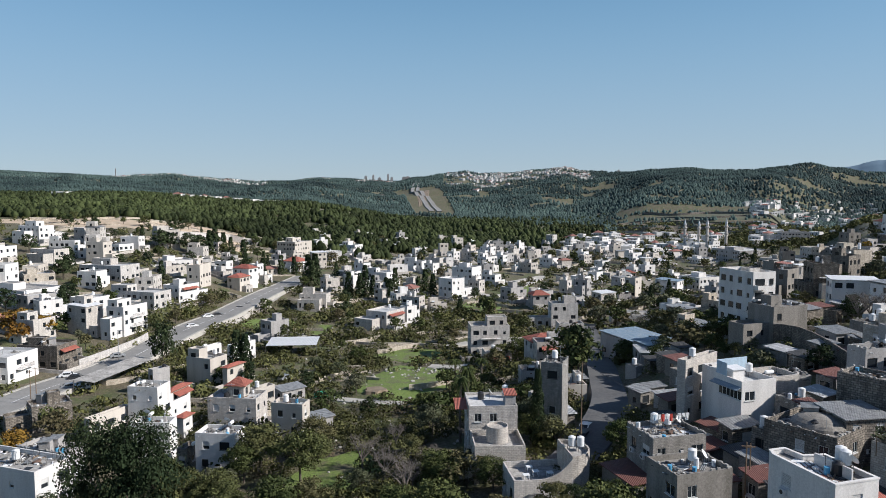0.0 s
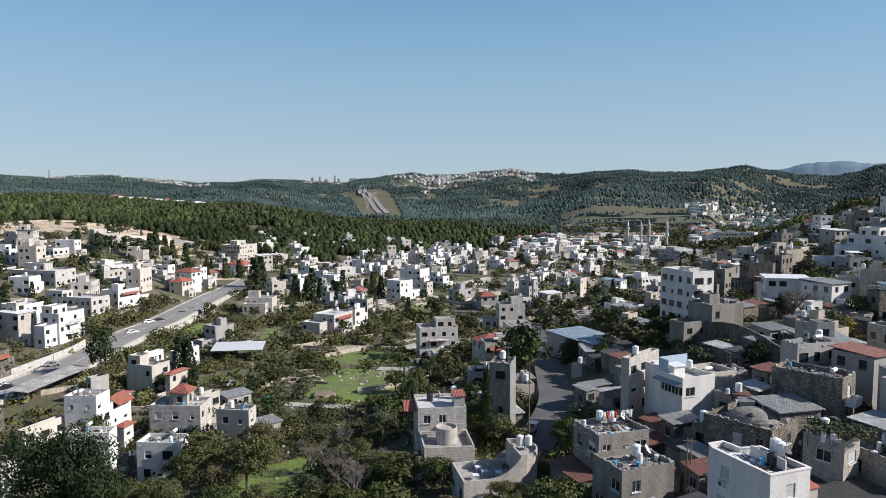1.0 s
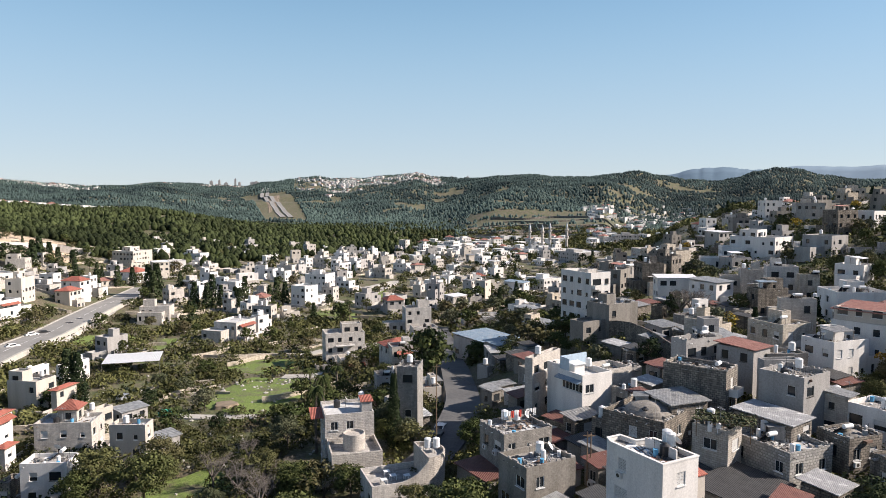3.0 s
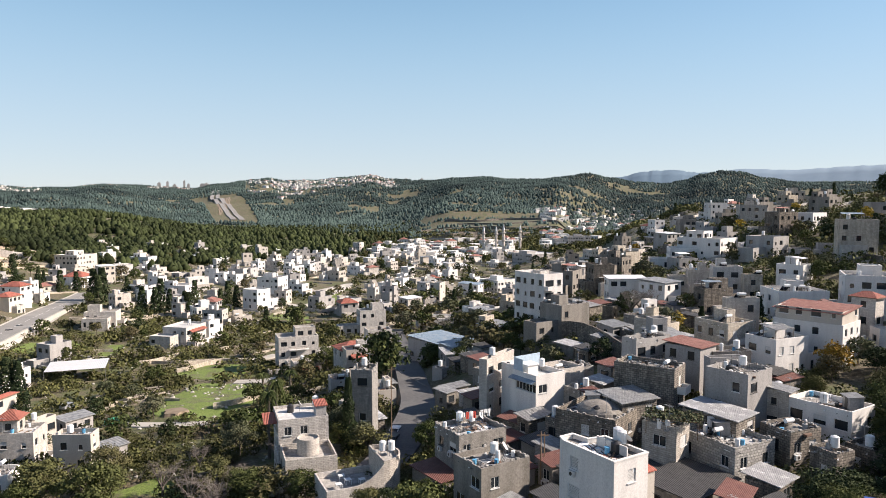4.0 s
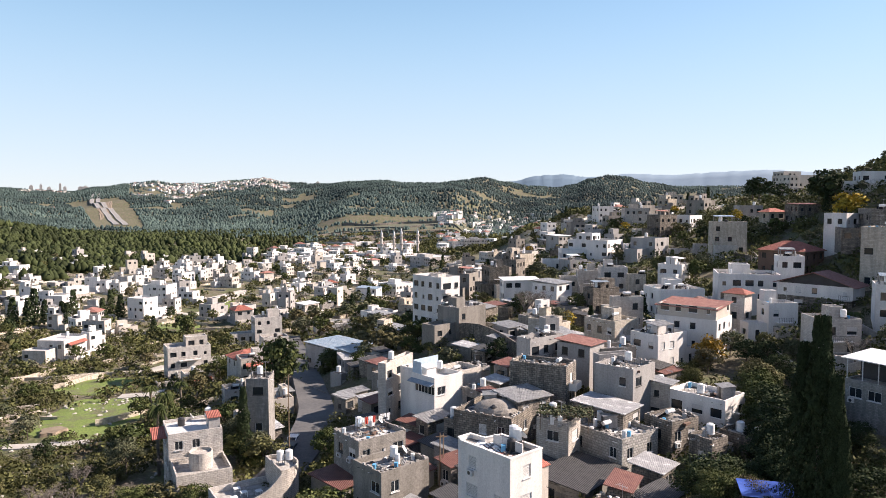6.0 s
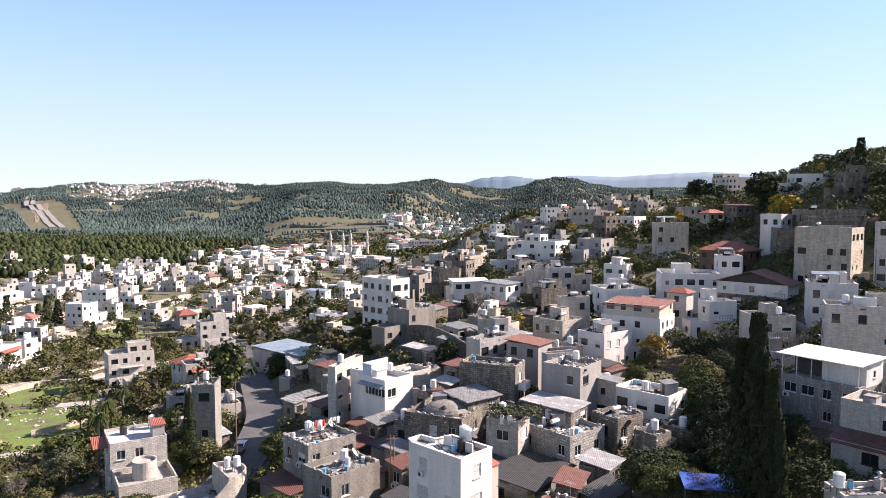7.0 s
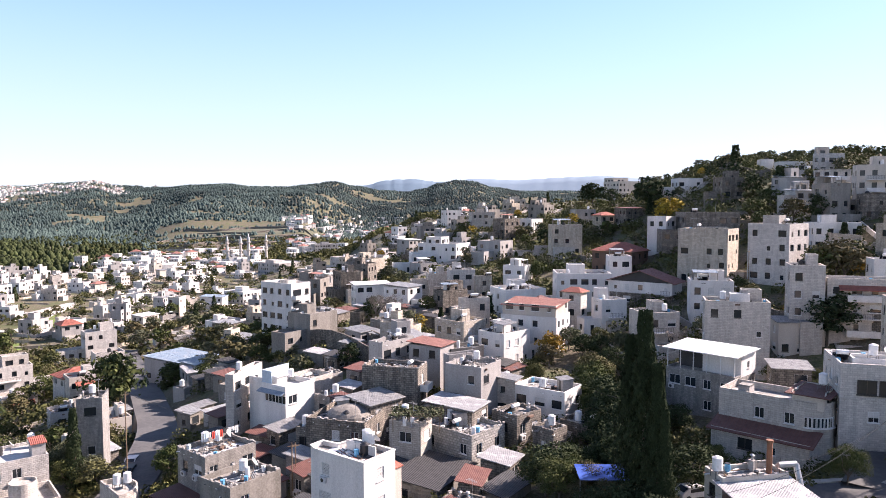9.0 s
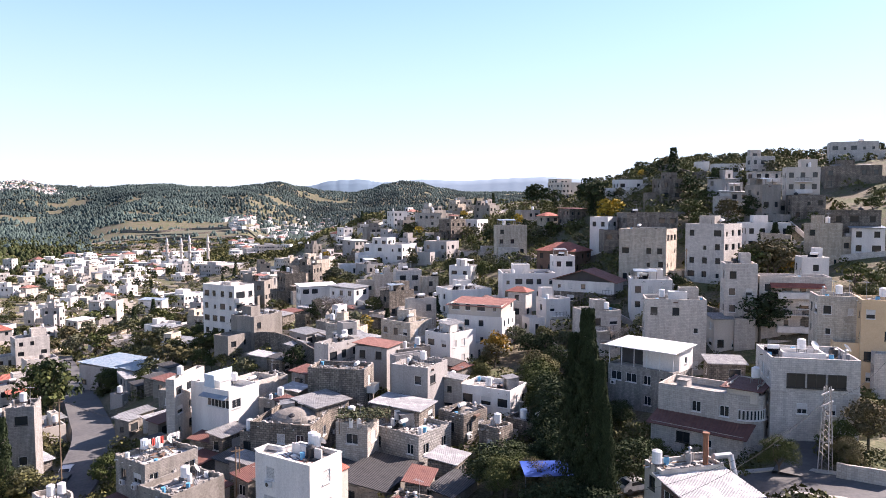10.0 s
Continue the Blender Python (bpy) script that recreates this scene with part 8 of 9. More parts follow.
tree("olive", 64.5, 143.5, 3.5, 1.3)
tree("olive", 59.4, 127.7, 4.5, 1.3)
tree("broad", 60.1, 146.2, 3.5, 1.3)
tree("broad", 70.0, 274.7, 5, 1.3)
tree("broad", 79.3, 298.8, 5, 1.3)
tree("bare", 60.9, 252.1, 5, 1.3)
tree("bare", 54.7, 218.7, 5, 1.3)
tree("broad", 58.0, 285.0, 5, 1.3)
tree("broad", 66.2, 312.2, 5, 1.3)
tree("pine", 58.8, 57.3, 6.0, 1.5)
tree("pine", 61.7, 57.2, 5.8, 1.5)
tree("pine", 66.1, 55.4, 5.1, 1.5)
tree("pine", 67.2, 54.1, 5.7, 1.5)
tree("pine", 65.2, 50.2, 6.1, 1.5)
tree("pine", 72.6, 60.1, 6.0, 1.5)
tree("pine", 76.1, 59.0, 6.2, 1.5)
tree("pine", 80.3, 63.4, 7.9, 1.5)
tree("pine", 84.6, 56.4, 4, 1.5)
tree("pine", 67.8, 43.2, 6.0, 1.5)
tree("pine", 55.5, 46.2, 5.1, 1.5)
tree("pine", 57.0, 44.4, 5.5, 1.5)
tree("pine", 57.3, 40.9, 5.3, 1.5)
for k in range(34):
    tree("broad" if k % 5 == 0 else "pine", *polar(49.2 + (k * 3.7) % 4.6, 84 + (k * 7.3) % 40), 4.5 + (k * 1.7) % 3.0, 1.3)
tree("olive", 105.8, 97.8, 5, 1.3)
tree("pine", 103.7, 91.9, 5, 1.3)
tree("pine", 105.6, 89.0, 5, 1.3)
tree("pine", 101.5, 82.7, 5, 1.3)

# ---- woods, scrub and far towns ----
def woods():
    rng = random.Random(5)
    near = []
    while len(near) < 11000:
        b, f = rng.uniform(-40, 14), math.exp(rng.uniform(math.log(430), math.log(1500)))
        edge = 600 - 5.0 * (b + 30) if b < -14 else 520 + 9.0 * max(0, b + 8)
        x, y = polar(b, f)
        gap = noise.noise((x / 90.0, y / 90.0, 3.0))
        if rng.random() < (b - 1) / 14.0 or (-21.9 < b < -12.6 and 1030 < f < 1310 and rng.random() < 0.7):
            continue
        if f < edge + 60 * gap or gap + 0.5 * noise.noise((x / 30.0, y / 30.0, 8.0)) < -0.36 or not footprint_clear(x, y, 2) or any(((x - lx) / rx) ** 2 + ((y - ly) / ry) ** 2 < 0.9 for lx, ly, rx, ry in LAWNS):
            continue
        h = rng.uniform(4.5, 9.5)
        near.append((x, y, land(x, y) - 0.5, h, h * rng.uniform(0.62, 0.95)))
    conifers("pine_wood", near, "wood_far", "dense green pine wood on the hillside", 7, ((0.08, 0.3), (0.3, 0.5), (0.58, 0.42), (0.84, 0.2)), 1, 0.3)
    thicket("pine_wood", near, "wood_far", "feathery outer twigs of the pine wood", "woods", 10, 0.12, 11)
    hill = []
    while len(hill) < 68000:
        b, f = rng.uniform(-40, 50), math.sqrt(rng.uniform(960 ** 2, 3500 ** 2))
        if f > along(SLOPES, b, 1) + 60:
            continue
        x, y = polar(b, f)
        gap = noise.noise((x / 210.0, y / 210.0, 7.0)) + 0.6 * noise.noise((x / 55.0, y / 55.0, 9.0))
        if gap < -0.42 or (f < 1400 and b < 5) or (f < 1150 and b < 13) or (-6 < b < 1 and 1700 < f < 2800 and abs(b + 1.6 + (f - 2330) / 600.0) < 1.7):
            continue
        if 14 < b < 27 and f < 1420 and (int(f / 34) % 3 or rng.random() < 0.45):
            continue
        if 24 < b < 38 and f < 2000 and rng.random() < 0.4:
            continue
        if ((0 < b < 12 and 2780 < f < 3420) or (-26 < b < -14 and 2950 < f < 3420)) and rng.random() < 0.72:
            continue
        h = rng.uniform(6, 11) * (0.75 if f < 1500 else 1.0)
        hill.append((x, y, land(x, y) - 0.5, h, h * rng.uniform(0.65, 1.15)))
    conifers("hill_forest", hill, "wood_haze", "green conifer forest over the far hills, tinted blue for haze", 5, ((0.1, 0.5), (0.5, 0.34)), 2, 0.3)
    scrub = []
    while len(scrub) < 6000:
        b, f = rng.uniform(-36, 75), math.exp(rng.uniform(math.log(55), math.log(640)))
        x, y = polar(b, f)
        if not footprint_clear(x, y, 0.8) or not clear_of_roads(x, y, 1.0):
            continue
        if any(((x - lx) / rx) ** 2 + ((y - ly) / ry) ** 2 < 0.8 for lx, ly, rx, ry in LAWNS) and rng.random() < 0.8:
            continue
        if noise.noise((x / 22.0, y / 22.0, 1.0)) < -0.1:
            continue
        h = rng.uniform(0.7, 2.6) * (1.4 if f > 250 else 1.0)
        scrub.append((x, y, land(x, y) - 0.2, h, h * rng.uniform(1.0, 1.8)))
    while len(scrub) < 7400:
        b, f = rng.uniform(-22, 13), math.sqrt(rng.uniform(80 ** 2, 330 ** 2))
        if len(scrub) > 6700:
            b, f = rng.uniform(26, 75), math.sqrt(rng.uniform(130 ** 2, 380 ** 2))
        x, y = polar(b, f)
        if footprint_clear(x, y, 0.6) and clear_of_roads(x, y, 0.8) and not any(((x - lx) / rx) ** 2 + ((y - ly) / ry) ** 2 < 0.75 for lx, ly, rx, ry in LAWNS):
            h = rng.uniform(0.8, 2.6)
            scrub.append((x, y, land(x, y) - 0.2, h, h * rng.uniform(1.0, 1.7)))
    while len(scrub) < 9400:
        b, f = rng.uniform(9, 36), rng.uniform(620, 1150)
        x, y = polar(b, f)
        if int(f / 38) % 3 or b > 22:
            h = rng.uniform(2.5, 5.5)
            scrub.append((x, y, land(x, y) - 0.3, h, h * rng.uniform(1.2, 2.0)))
    brush, green = [], []
    while len(green) < 750:
        b, f = rng.uniform(-24, 11), math.sqrt(rng.uniform(88 ** 2, 320 ** 2))
        x, y = polar(b, f)
        if not footprint_clear(x, y, 0.8) or not clear_of_roads(x, y, 0.8) or noise.noise((x / 17.0, y / 17.0, 4.0)) < 0.06:
            continue
        if any(((x - lx) / rx) ** 2 + ((y - ly) / ry) ** 2 < 0.7 for lx, ly, rx, ry in LAWNS):
            continue
        h = rng.uniform(1.4, 3.6)
        (brush if rng.random() < 0.2 else green).append((x, y, land(x, y) - 0.3, h, h * rng.uniform(1.0, 1.6)))
    hillside = []
    while len(hillside) < 900:
        b, f = rng.uniform(40, 68), math.sqrt(rng.uniform(140 ** 2, 340 ** 2))
        x, y = polar(b, f)
        if footprint_clear(x, y, 0.8) and clear_of_roads(x, y, 0.8):
            h = rng.uniform(1.2, 4.2)
            hillside.append((x, y, land(x, y) - 0.3, h, h * rng.uniform(0.9, 1.5)))
    thicket("hillside_scrub", hillside, "leaf", "dark evergreen scrub between the hillside houses", "shrubs", 90, 0.08, 23)
    thicket("bushes", green, "scrub", "dense olive-green bushes on the valley floor", "shrubs", 85, 0.085, 21)
    thicket("brushwood", brush, "brush", "leafless grey-brown winter brushwood", "shrubs", 110, 0.05, 22)
    close = [q for q in scrub if math.hypot(q[0], q[1]) < 165]
    thicket("scrub", [q for q in scrub if math.hypot(q[0], q[1]) >= 165], "scrub", "low green and brown scrub between the houses", "shrubs", 32, 0.15, 3)
    thicket("undergrowth", close, "scrub", "tangled dark green undergrowth between the houses", "shrubs", 130, 0.07, 4)
    for _ in range(500):
        b, f = rng.uniform(-36, 75), math.exp(rng.uniform(math.log(85), math.log(620)))
        x, y = polar(b, f)
        if not footprint_clear(x, y, 1.6) or not clear_of_roads(x, y, 1.5):
            continue
        if any(((x - lx) / rx) ** 2 + ((y - ly) / ry) ** 2 < 0.9 for lx, ly, rx, ry in LAWNS):
            continue
        kind = rng.choices(("broad", "olive", "bush", "pine", "autumn", "bare", "cypress"), (36, 20, 20, 10, 2, 6, 7))[0]
        if kind == "cypress" and f < 230:
            kind = "olive"
        h = {"bush": rng.uniform(1.5, 3), "cypress": rng.uniform(6, 10), "olive": rng.uniform(3, 5)}.get(kind, rng.uniform(4, 7.5))
        if b > 20 and f < 250:
            h *= 0.7
        if b > 46 and f > 150:
            if rng.random() < 0.45:
                continue
            h *= 0.75
        tree(kind, x, y, h, rng.uniform(0.9, 1.3))
    made = 0
    while made < 26:
        b, f = rng.uniform(29, 58), rng.uniform(135, 300)
        x, y = polar(b, f)
        if footprint_clear(x, y, 0.8) and clear_of_roads(x, y, 0.8):
            tree(rng.choice(("autumn", "olive", "yellow", "olive", "bare", "cypress")), x, y, rng.uniform(4, 7), 1.15)
            made += 1
    made = 0
    while made < 95:
        b, f = (rng.uniform(12, 25), rng.uniform(165, 330)) if made < 70 else (rng.uniform(-3, 12), rng.uniform(85, 160))
        x, y = polar(b, f)
        if footprint_clear(x, y, 0.7) and clear_of_roads(x, y, 0.8):
            tree(rng.choices(("broad", "bush", "bare", "olive"), (5, 3, 1, 1))[0], x, y, rng.uniform(3.5, 6.5), 1.4)
            made += 1
    made = 0
    while made < 250:
        b, f = rng.uniform(-30, 26), math.sqrt(rng.uniform(290 ** 2, 680 ** 2))
        x, y = polar(b, f)
        if footprint_clear(x, y, 1.0) and clear_of_roads(x, y, 1.0):
            kind = rng.choices(("pine", "cypress", "broad", "olive"), (4, 3, 5, 3))[0]
            tree(kind, x, y, rng.uniform(5, 9) if kind != "olive" else rng.uniform(3, 5), 1.15)
            made += 1
    made = 0
    while made < 130:
        b, f = rng.uniform(26, 74), math.sqrt(rng.uniform(110 ** 2, 380 ** 2))
        if made > 105:
            b, f = rng.uniform(26, 48), rng.uniform(120, 340)
        x, y = polar(b, f)
        if footprint_clear(x, y, 0.8) and clear_of_roads(x, y, 1.0):
            kind = rng.choices(("pine", "broad", "olive", "bush", "autumn"), (4, 7, 3, 3, 0))[0]
            tree(kind, x, y, rng.uniform(3, 6), 1.2)
            made += 1


woods()


def far_town(name, spots, label):
    """Many small pale houses, each with dark openings and some with red roofs, too far off to count."""
    rng = random.Random(9)
    sh = Shape()
    for x, y, size in spots:
        z = land(x, y)
        a = rng.uniform(0, math.pi)
        m = pose(x, y, z, 0, 0, math.degrees(a))
        w, d, h = size * rng.uniform(0.8, 1.5), size * rng.uniform(0.7, 1.1), rng.choice((4, 4, 7, 7))
        sh.box(-w / 2, -d / 2, -4, w / 2, d / 2, h, 0, m)
        for k in range(int(h / 3.2)):
            for side in (-1, 1):
                for j in (-0.28, 0.05, 0.3):
                    u = j * w
                    sh.face([tuple(m @ Vector((u, side * (d / 2 + 0.06), k * 3.2 + 1))), tuple(m @ Vector((u + 1.3, side * (d / 2 + 0.06), k * 3.2 + 1))), tuple(m @ Vector((u + 1.3, side * (d / 2 + 0.06), k * 3.2 + 2.4))), tuple(m @ Vector((u, side * (d / 2 + 0.06), k * 3.2 + 2.4)))], 1)
        if rng.random() < 0.13:
            c = [tuple(m @ Vector((sx * (w / 2 + 0.5), sy * (d / 2 + 0.5), h + 0.05))) for sx, sy in ((-1, -1), (1, -1), (1, 1), (-1, 1))]
            t = tuple(m @ Vector((0, 0, h + 2.6)))
            for i in range(4):
                sh.face([c[i], c[(i + 1) % 4], t], 2)
    ob = new(name, sh.mesh(name, ["white", "glass", "faded"]))
    tagged(ob, label, "buildings", kind="stuff")


def town_spots(b0, b1, f0, f1, count, size, seed, ragged=0.0, top=9.0):
    rng = random.Random(seed)
    out = []
    while len(out) < count:
        b, f = rng.uniform(b0, b1), rng.uniform(f0, f1)
        x, y = polar(b, f)
        if noise.noise((x / 130.0, y / 130.0, seed)) < ragged or land(x, y) - EYE_Z > math.tan(radians(top)) * f:
            continue
        out.append((x, y, size))
    return out


far_town("hill_town", town_spots(0.3, 11.8, 2820, 3400, 640, 10, 1, -0.12) + town_spots(-25.5, -14, 2960, 3400, 330, 10, 2, -0.12) + town_spots(-11.5, -4, 3250, 3400, 110, 10, 3, -0.05) + town_spots(10.5, 12.2, 2720, 2790, 26, 12, 12, -0.4), "pale houses of a town along the far ridge")
far_town("hill_hamlet", town_spots(-21.6, -16.3, 1090, 1290, 52, 10, 4, -0.1) + town_spots(-16, -12.8, 1050, 1200, 18, 9, 14, -0.3) + town_spots(-30.5, -28.6, 1080, 1110, 5, 16, 15, -0.5) + town_spots(2.6, 5, 2380, 2500, 12, 12, 5) + town_spots(-6, -4.4, 2250, 2500, 12, 13, 6, -0.3), "scattered pale houses on the wooded slope")
far_town("valley_quarter", town_spots(23.5, 38, 1300, 2300, 240, 10, 7, -0.1, -0.9) + town_spots(9, 22, 640, 900, 120, 8, 8, -0.1) + town_spots(24, 40, 700, 1300, 90, 9, 9, -0.1), "pale houses of the farther quarter along the valley")


def far_tower(b, f, w, h):
    x, y = polar(b, f)
    t = thing("tower_building", x, y, land(x, y) - 2, "pale tower building on the hazy skyline", "building", "skyline towers")
    part("wall", Shape().box(-w / 2, -w / 3, 0, w / 2, w / 3, h), ["grey"], t)
    part("roof_room", Shape().box(-w / 5, -w / 6, h, w / 5, w / 6, h + 4), ["grey"], t)


for b, f, w, h in ((-6.3, 3420, 14, 24), (-5.7, 3430, 10, 30), (-5.2, 3430, 16, 20), (-4.5, 3440, 9, 40), (-4.2, 3440, 12, 26), (-3.2, 3430, 20, 20), (-2.9, 3430, 24, 18), (12.8, 3370, 16, 20), (14.1, 3100, 12, 18), (-25.1, 3400, 4, 38)):
    far_tower(b, f, w, h)


def ridge(name, b0, b1, far, tops, mat):
    """A distant ridge: a long hill with a front slope, its crest rising and falling."""
    sh = Shape()
    n = 90
    rows = []
    for i in range(n + 1):
        f = i / n
        b = b0 + (b1 - b0) * f
        k = f * (len(tops) - 1)
        j = min(int(k), len(tops) - 2)
        top = tops[j] + (tops[j + 1] - tops[j]) * smooth(k - j) + 6 * noise.noise((b * 1.3, far / 100.0, 0)) + 4 * noise.noise((b * 6.0, far / 50.0, 1))
        rows.append([(*polar(b, far - dist), EYE_Z + z) for dist, z in ((700, -80), (350, top * 0.35), (120, top * 0.8), (0, top), (-120, top * 0.6))])
    for i in range(n):
        for j in range(4):
            sh.face([rows[i][j], rows[i + 1][j], rows[i + 1][j + 1], rows[i][j + 1]])
    ob = new(name, sh.mesh(name, [mat]))
    for p in ob.data.polygons:
        p.use_smooth = True
    tagged(ob, "hill ridge on the horizon, coloured pale blue for haze", "hills", kind="structure")


# backdrop hills whose pale blue colour stands in for haze
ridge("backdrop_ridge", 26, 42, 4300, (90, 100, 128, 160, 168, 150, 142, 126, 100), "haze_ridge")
ridge("backdrop_ridge", 33, 62, 4750, (130, 160, 184, 176, 190, 200, 182, 176, 160, 150), "pale_haze_ridge")


def terrace_lines():
    """Old field terraces stepping up the slope behind the mosque."""
    for k, (far, b0, b1) in enumerate(((965, 11, 25), (990, 12, 24), (1030, 14, 23), (1075, 13.5, 25), (1115, 15, 22), (1160, 15, 26), (1210, 14, 21), (1260, 17, 27), (1320, 16, 25))):
        yard_wall([polar(b0 + (b1 - b0) * i / 8, far + 12 * math.sin(i * 1.3 + k)) for i in range(9)], 2.6 + k % 3, "old" if k else "stone", "long dry-stone terrace wall on the far slope")

# ---- things on roofs, cars, poles and wires ----
def tank_kind():
    t = thing("water_tank", 0, 0, 0, "white cylindrical water tank on a steel stand", "water tank", "rooftop water tanks")
    part("stand", Shape().box(-0.5, -0.5, 0, -0.44, -0.44, 0.7).box(0.44, -0.5, 0, 0.5, -0.44, 0.7).box(0.44, 0.44, 0, 0.5, 0.5, 0.7).box(-0.5, 0.44, 0, -0.44, 0.5, 0.7).box(-0.5, -0.5, 0.7, 0.5, 0.5, 0.76), ["iron"], t)
    part("drum", Shape().tube((0, 0, 0.76), (0, 0, 2.0), 0.52, 0.52, 14).tube((0, 0, 2.0), (0, 0, 2.16), 0.52, 0.2, 14), ["tank"], t)
    return t


def boiler_kind():
    t = thing("solar_heater", 0, 0, 0, "solar water heater with tilted dark collector and white boiler", "solar heater", "rooftop solar heaters")
    tilt = pose(0, 0, 0.15, 40, 0, 0)
    part("collector", Shape().box(-0.95, 0, 0, 0.95, 1.7, 0.08, 0, tilt), ["solar"], t)
    part("boiler", Shape().tube((-0.7, 1.55, 1.45), (0.7, 1.55, 1.45), 0.3, 0.3, 12), ["tank"], t)
    part("frame", Shape().box(-0.7, 1.4, 0, -0.64, 1.46, 1.2).box(0.64, 1.4, 0, 0.7, 1.46, 1.2).box(-0.7, 0.0, 0, 0.7, 0.05, 0.16), ["iron"], t)
    return t


def black_kind():
    t = thing("water_tank", 0, 0, 0, "black plastic water tank standing on the roof", "water tank", "rooftop water tanks")
    part("drum", Shape().tube((0, 0, 0), (0, 0, 1.1), 0.55, 0.55, 14).tube((0, 0, 1.1), (0, 0, 1.3), 0.55, 0.22, 14), ["black"], t)
    part("lid", Shape().tube((0, 0, 1.3), (0, 0, 1.36), 0.24, 0.22, 10), ["black"], t)
    return t


def dish_kind():
    t = thing("satellite_dish", 0, 0, 0, "white satellite dish on a short mast", "satellite dish", "satellite dishes")
    sh = Shape()
    m = pose(0, -0.1, 1.3, 55, 0, 20)
    for i in range(4):
        for j in range(14):
            def at(r, a):
                return tuple(m @ Vector((r * math.cos(a), r * math.sin(a), 0.35 * r * r)))
            r0, r1, a0, a1 = i * 0.15, (i + 1) * 0.15, 2 * math.pi * j / 14, 2 * math.pi * (j + 1) / 14
            sh.face([at(r0, a0), at(r1, a0), at(r1, a1), at(r0, a1)] if i else [at(r0, a0), at(r1, a0), at(r1, a1)])
    part("reflector", sh, ["tank"], t)
    part("mast", Shape().tube((0, 0, 0), (0, 0, 1.3), 0.035, 0.035, 6), ["iron"], t)
    return t


def barrel_kind():
    t = thing("plastic_barrel", 0, 0, 0, "blue plastic barrel standing on the flat roof", "barrel", "roof clutter")
    part("drum", Shape().tube((0, 0, 0), (0, 0, 0.45), 0.27, 0.3, 10).tube((0, 0, 0.45), (0, 0, 0.9), 0.3, 0.27, 10), ["sky_paint"], t)
    part("lid", Shape().tube((0, 0, 0.9), (0, 0, 0.95), 0.28, 0.28, 10), ["black"], t)
    return t


def planks_kind():
    t = thing("plank_stack", 0, 0, 0, "untidy stack of weathered planks and sheet on the roof", "planks", "roof clutter")
    rng = random.Random(3)
    for k in range(4):
        m = pose(rng.uniform(-0.4, 0.4), rng.uniform(-0.6, 0.6), 0.05 * k, 0, 0, rng.uniform(-25, 25))
        part("plank", Shape().box(-1.3, -0.1, 0.004, 1.3, 0.1, 0.045, 0, m), [rng.choice(("timber", "white_paint", "galv"))], t)
    return t


def shed_kind():
    t = thing("roof_shed", 0, 0, 0, "small sheet-metal shed built on the flat roof", "shed", "roof clutter")
    part("wall", Shape().box(-1.1, -0.9, 0, 1.1, 0.9, 1.9), ["grey"], t)
    part("door", Shape().box(-0.4, -0.93, 0.02, 0.4, -0.905, 1.75), ["dark_frame"], t)
    part("roof", Shape().box(-1.3, -1.1, 1.9, 1.3, 1.1, 1.98, 0, pose(0, 0, 0, 4, 0, 0)), ["sheet"], t)
    return t


def antenna_kind():
    t = thing("antenna", 0, 0, 0, "thin metal television antenna on a mast", "antenna", "roof clutter")
    part("mast", Shape().tube((0, 0, 0), (0, 0, 3.2), 0.03, 0.02, 6), ["galv"], t)
    part("boom", Shape().box(-0.7, -0.02, 2.9, 0.7, 0.02, 2.94), ["galv"], t)
    for k in range(4):
        part("dipole", Shape().box(-0.65 + k * 0.4, -0.42 + 0.06 * k, 2.945, -0.62 + k * 0.4, 0.42 - 0.06 * k, 2.975), ["galv"], t)
    return t


def vent_kind():
    t = thing("chimney_pot", 0, 0, 0, "short plastered chimney with a metal cowl", "chimney", "roof clutter")
    part("flue_block", Shape().box(-0.3, -0.3, 0, 0.3, 0.3, 1.1), ["grey"], t)
    part("cowl", Shape().tube((0, 0, 1.1), (0, 0, 1.6), 0.13, 0.13, 8).tube((0, 0, 1.6), (0, 0, 1.75), 0.26, 0.05, 8), ["galv"], t)
    return t


def rubble_kind():
    """A low heap of broken blocks, boards and bags."""
    t = thing("rubble_heap", 0, 0, 0, "low heap of broken blocks and scrap on the roof", "rubble", "roof clutter")
    rng = random.Random(12)
    pale, dark = Shape(), Shape()
    for k in range(26):
        r = rng.uniform(0, 1.2)
        a = rng.uniform(0, 6.28)
        w = rng.uniform(0.1, 0.32)
        m = pose(r * math.cos(a), r * math.sin(a), 0.42 * (1.2 - r) * rng.random(), rng.uniform(-25, 25), rng.uniform(-25, 25), rng.uniform(0, 90))
        rng.choice((pale, dark)).box(-w, -w * 0.6, 0.01, w, w * 0.6, w * 0.7, 0, m)
    part("blocks", pale, ["deck"], t, kind="stuff")
    part("scrap", dark, ["iron"], t, kind="stuff")
    return t


def sheets_kind():
    """Corrugated sheets lying and leaning on a low kerb."""
    t = thing("sheet_pile", 0, 0, 0, "loose corrugated sheets lying on the roof", "sheets", "roof clutter")
    sh, dark = Shape(), Shape()
    for k, (u, v, a) in enumerate(((0, 0, 8), (0.3, 0.4, -14), (-0.4, 0.2, 30))):
        sh.box(-1.0, -0.45, 0.02 + 0.05 * k, 1.0, 0.45, 0.05 + 0.05 * k, 0, pose(u, v, 0, 0, 3 * k, a))
    dark.box(-0.7, -1.1, 0.01, 0.5, -0.6, 0.28, 0, pose(0, 0, 0, 0, 0, 12))
    part("sheet", sh, ["sheet"], t)
    part("crate", dark, ["brown"], t)
    return t


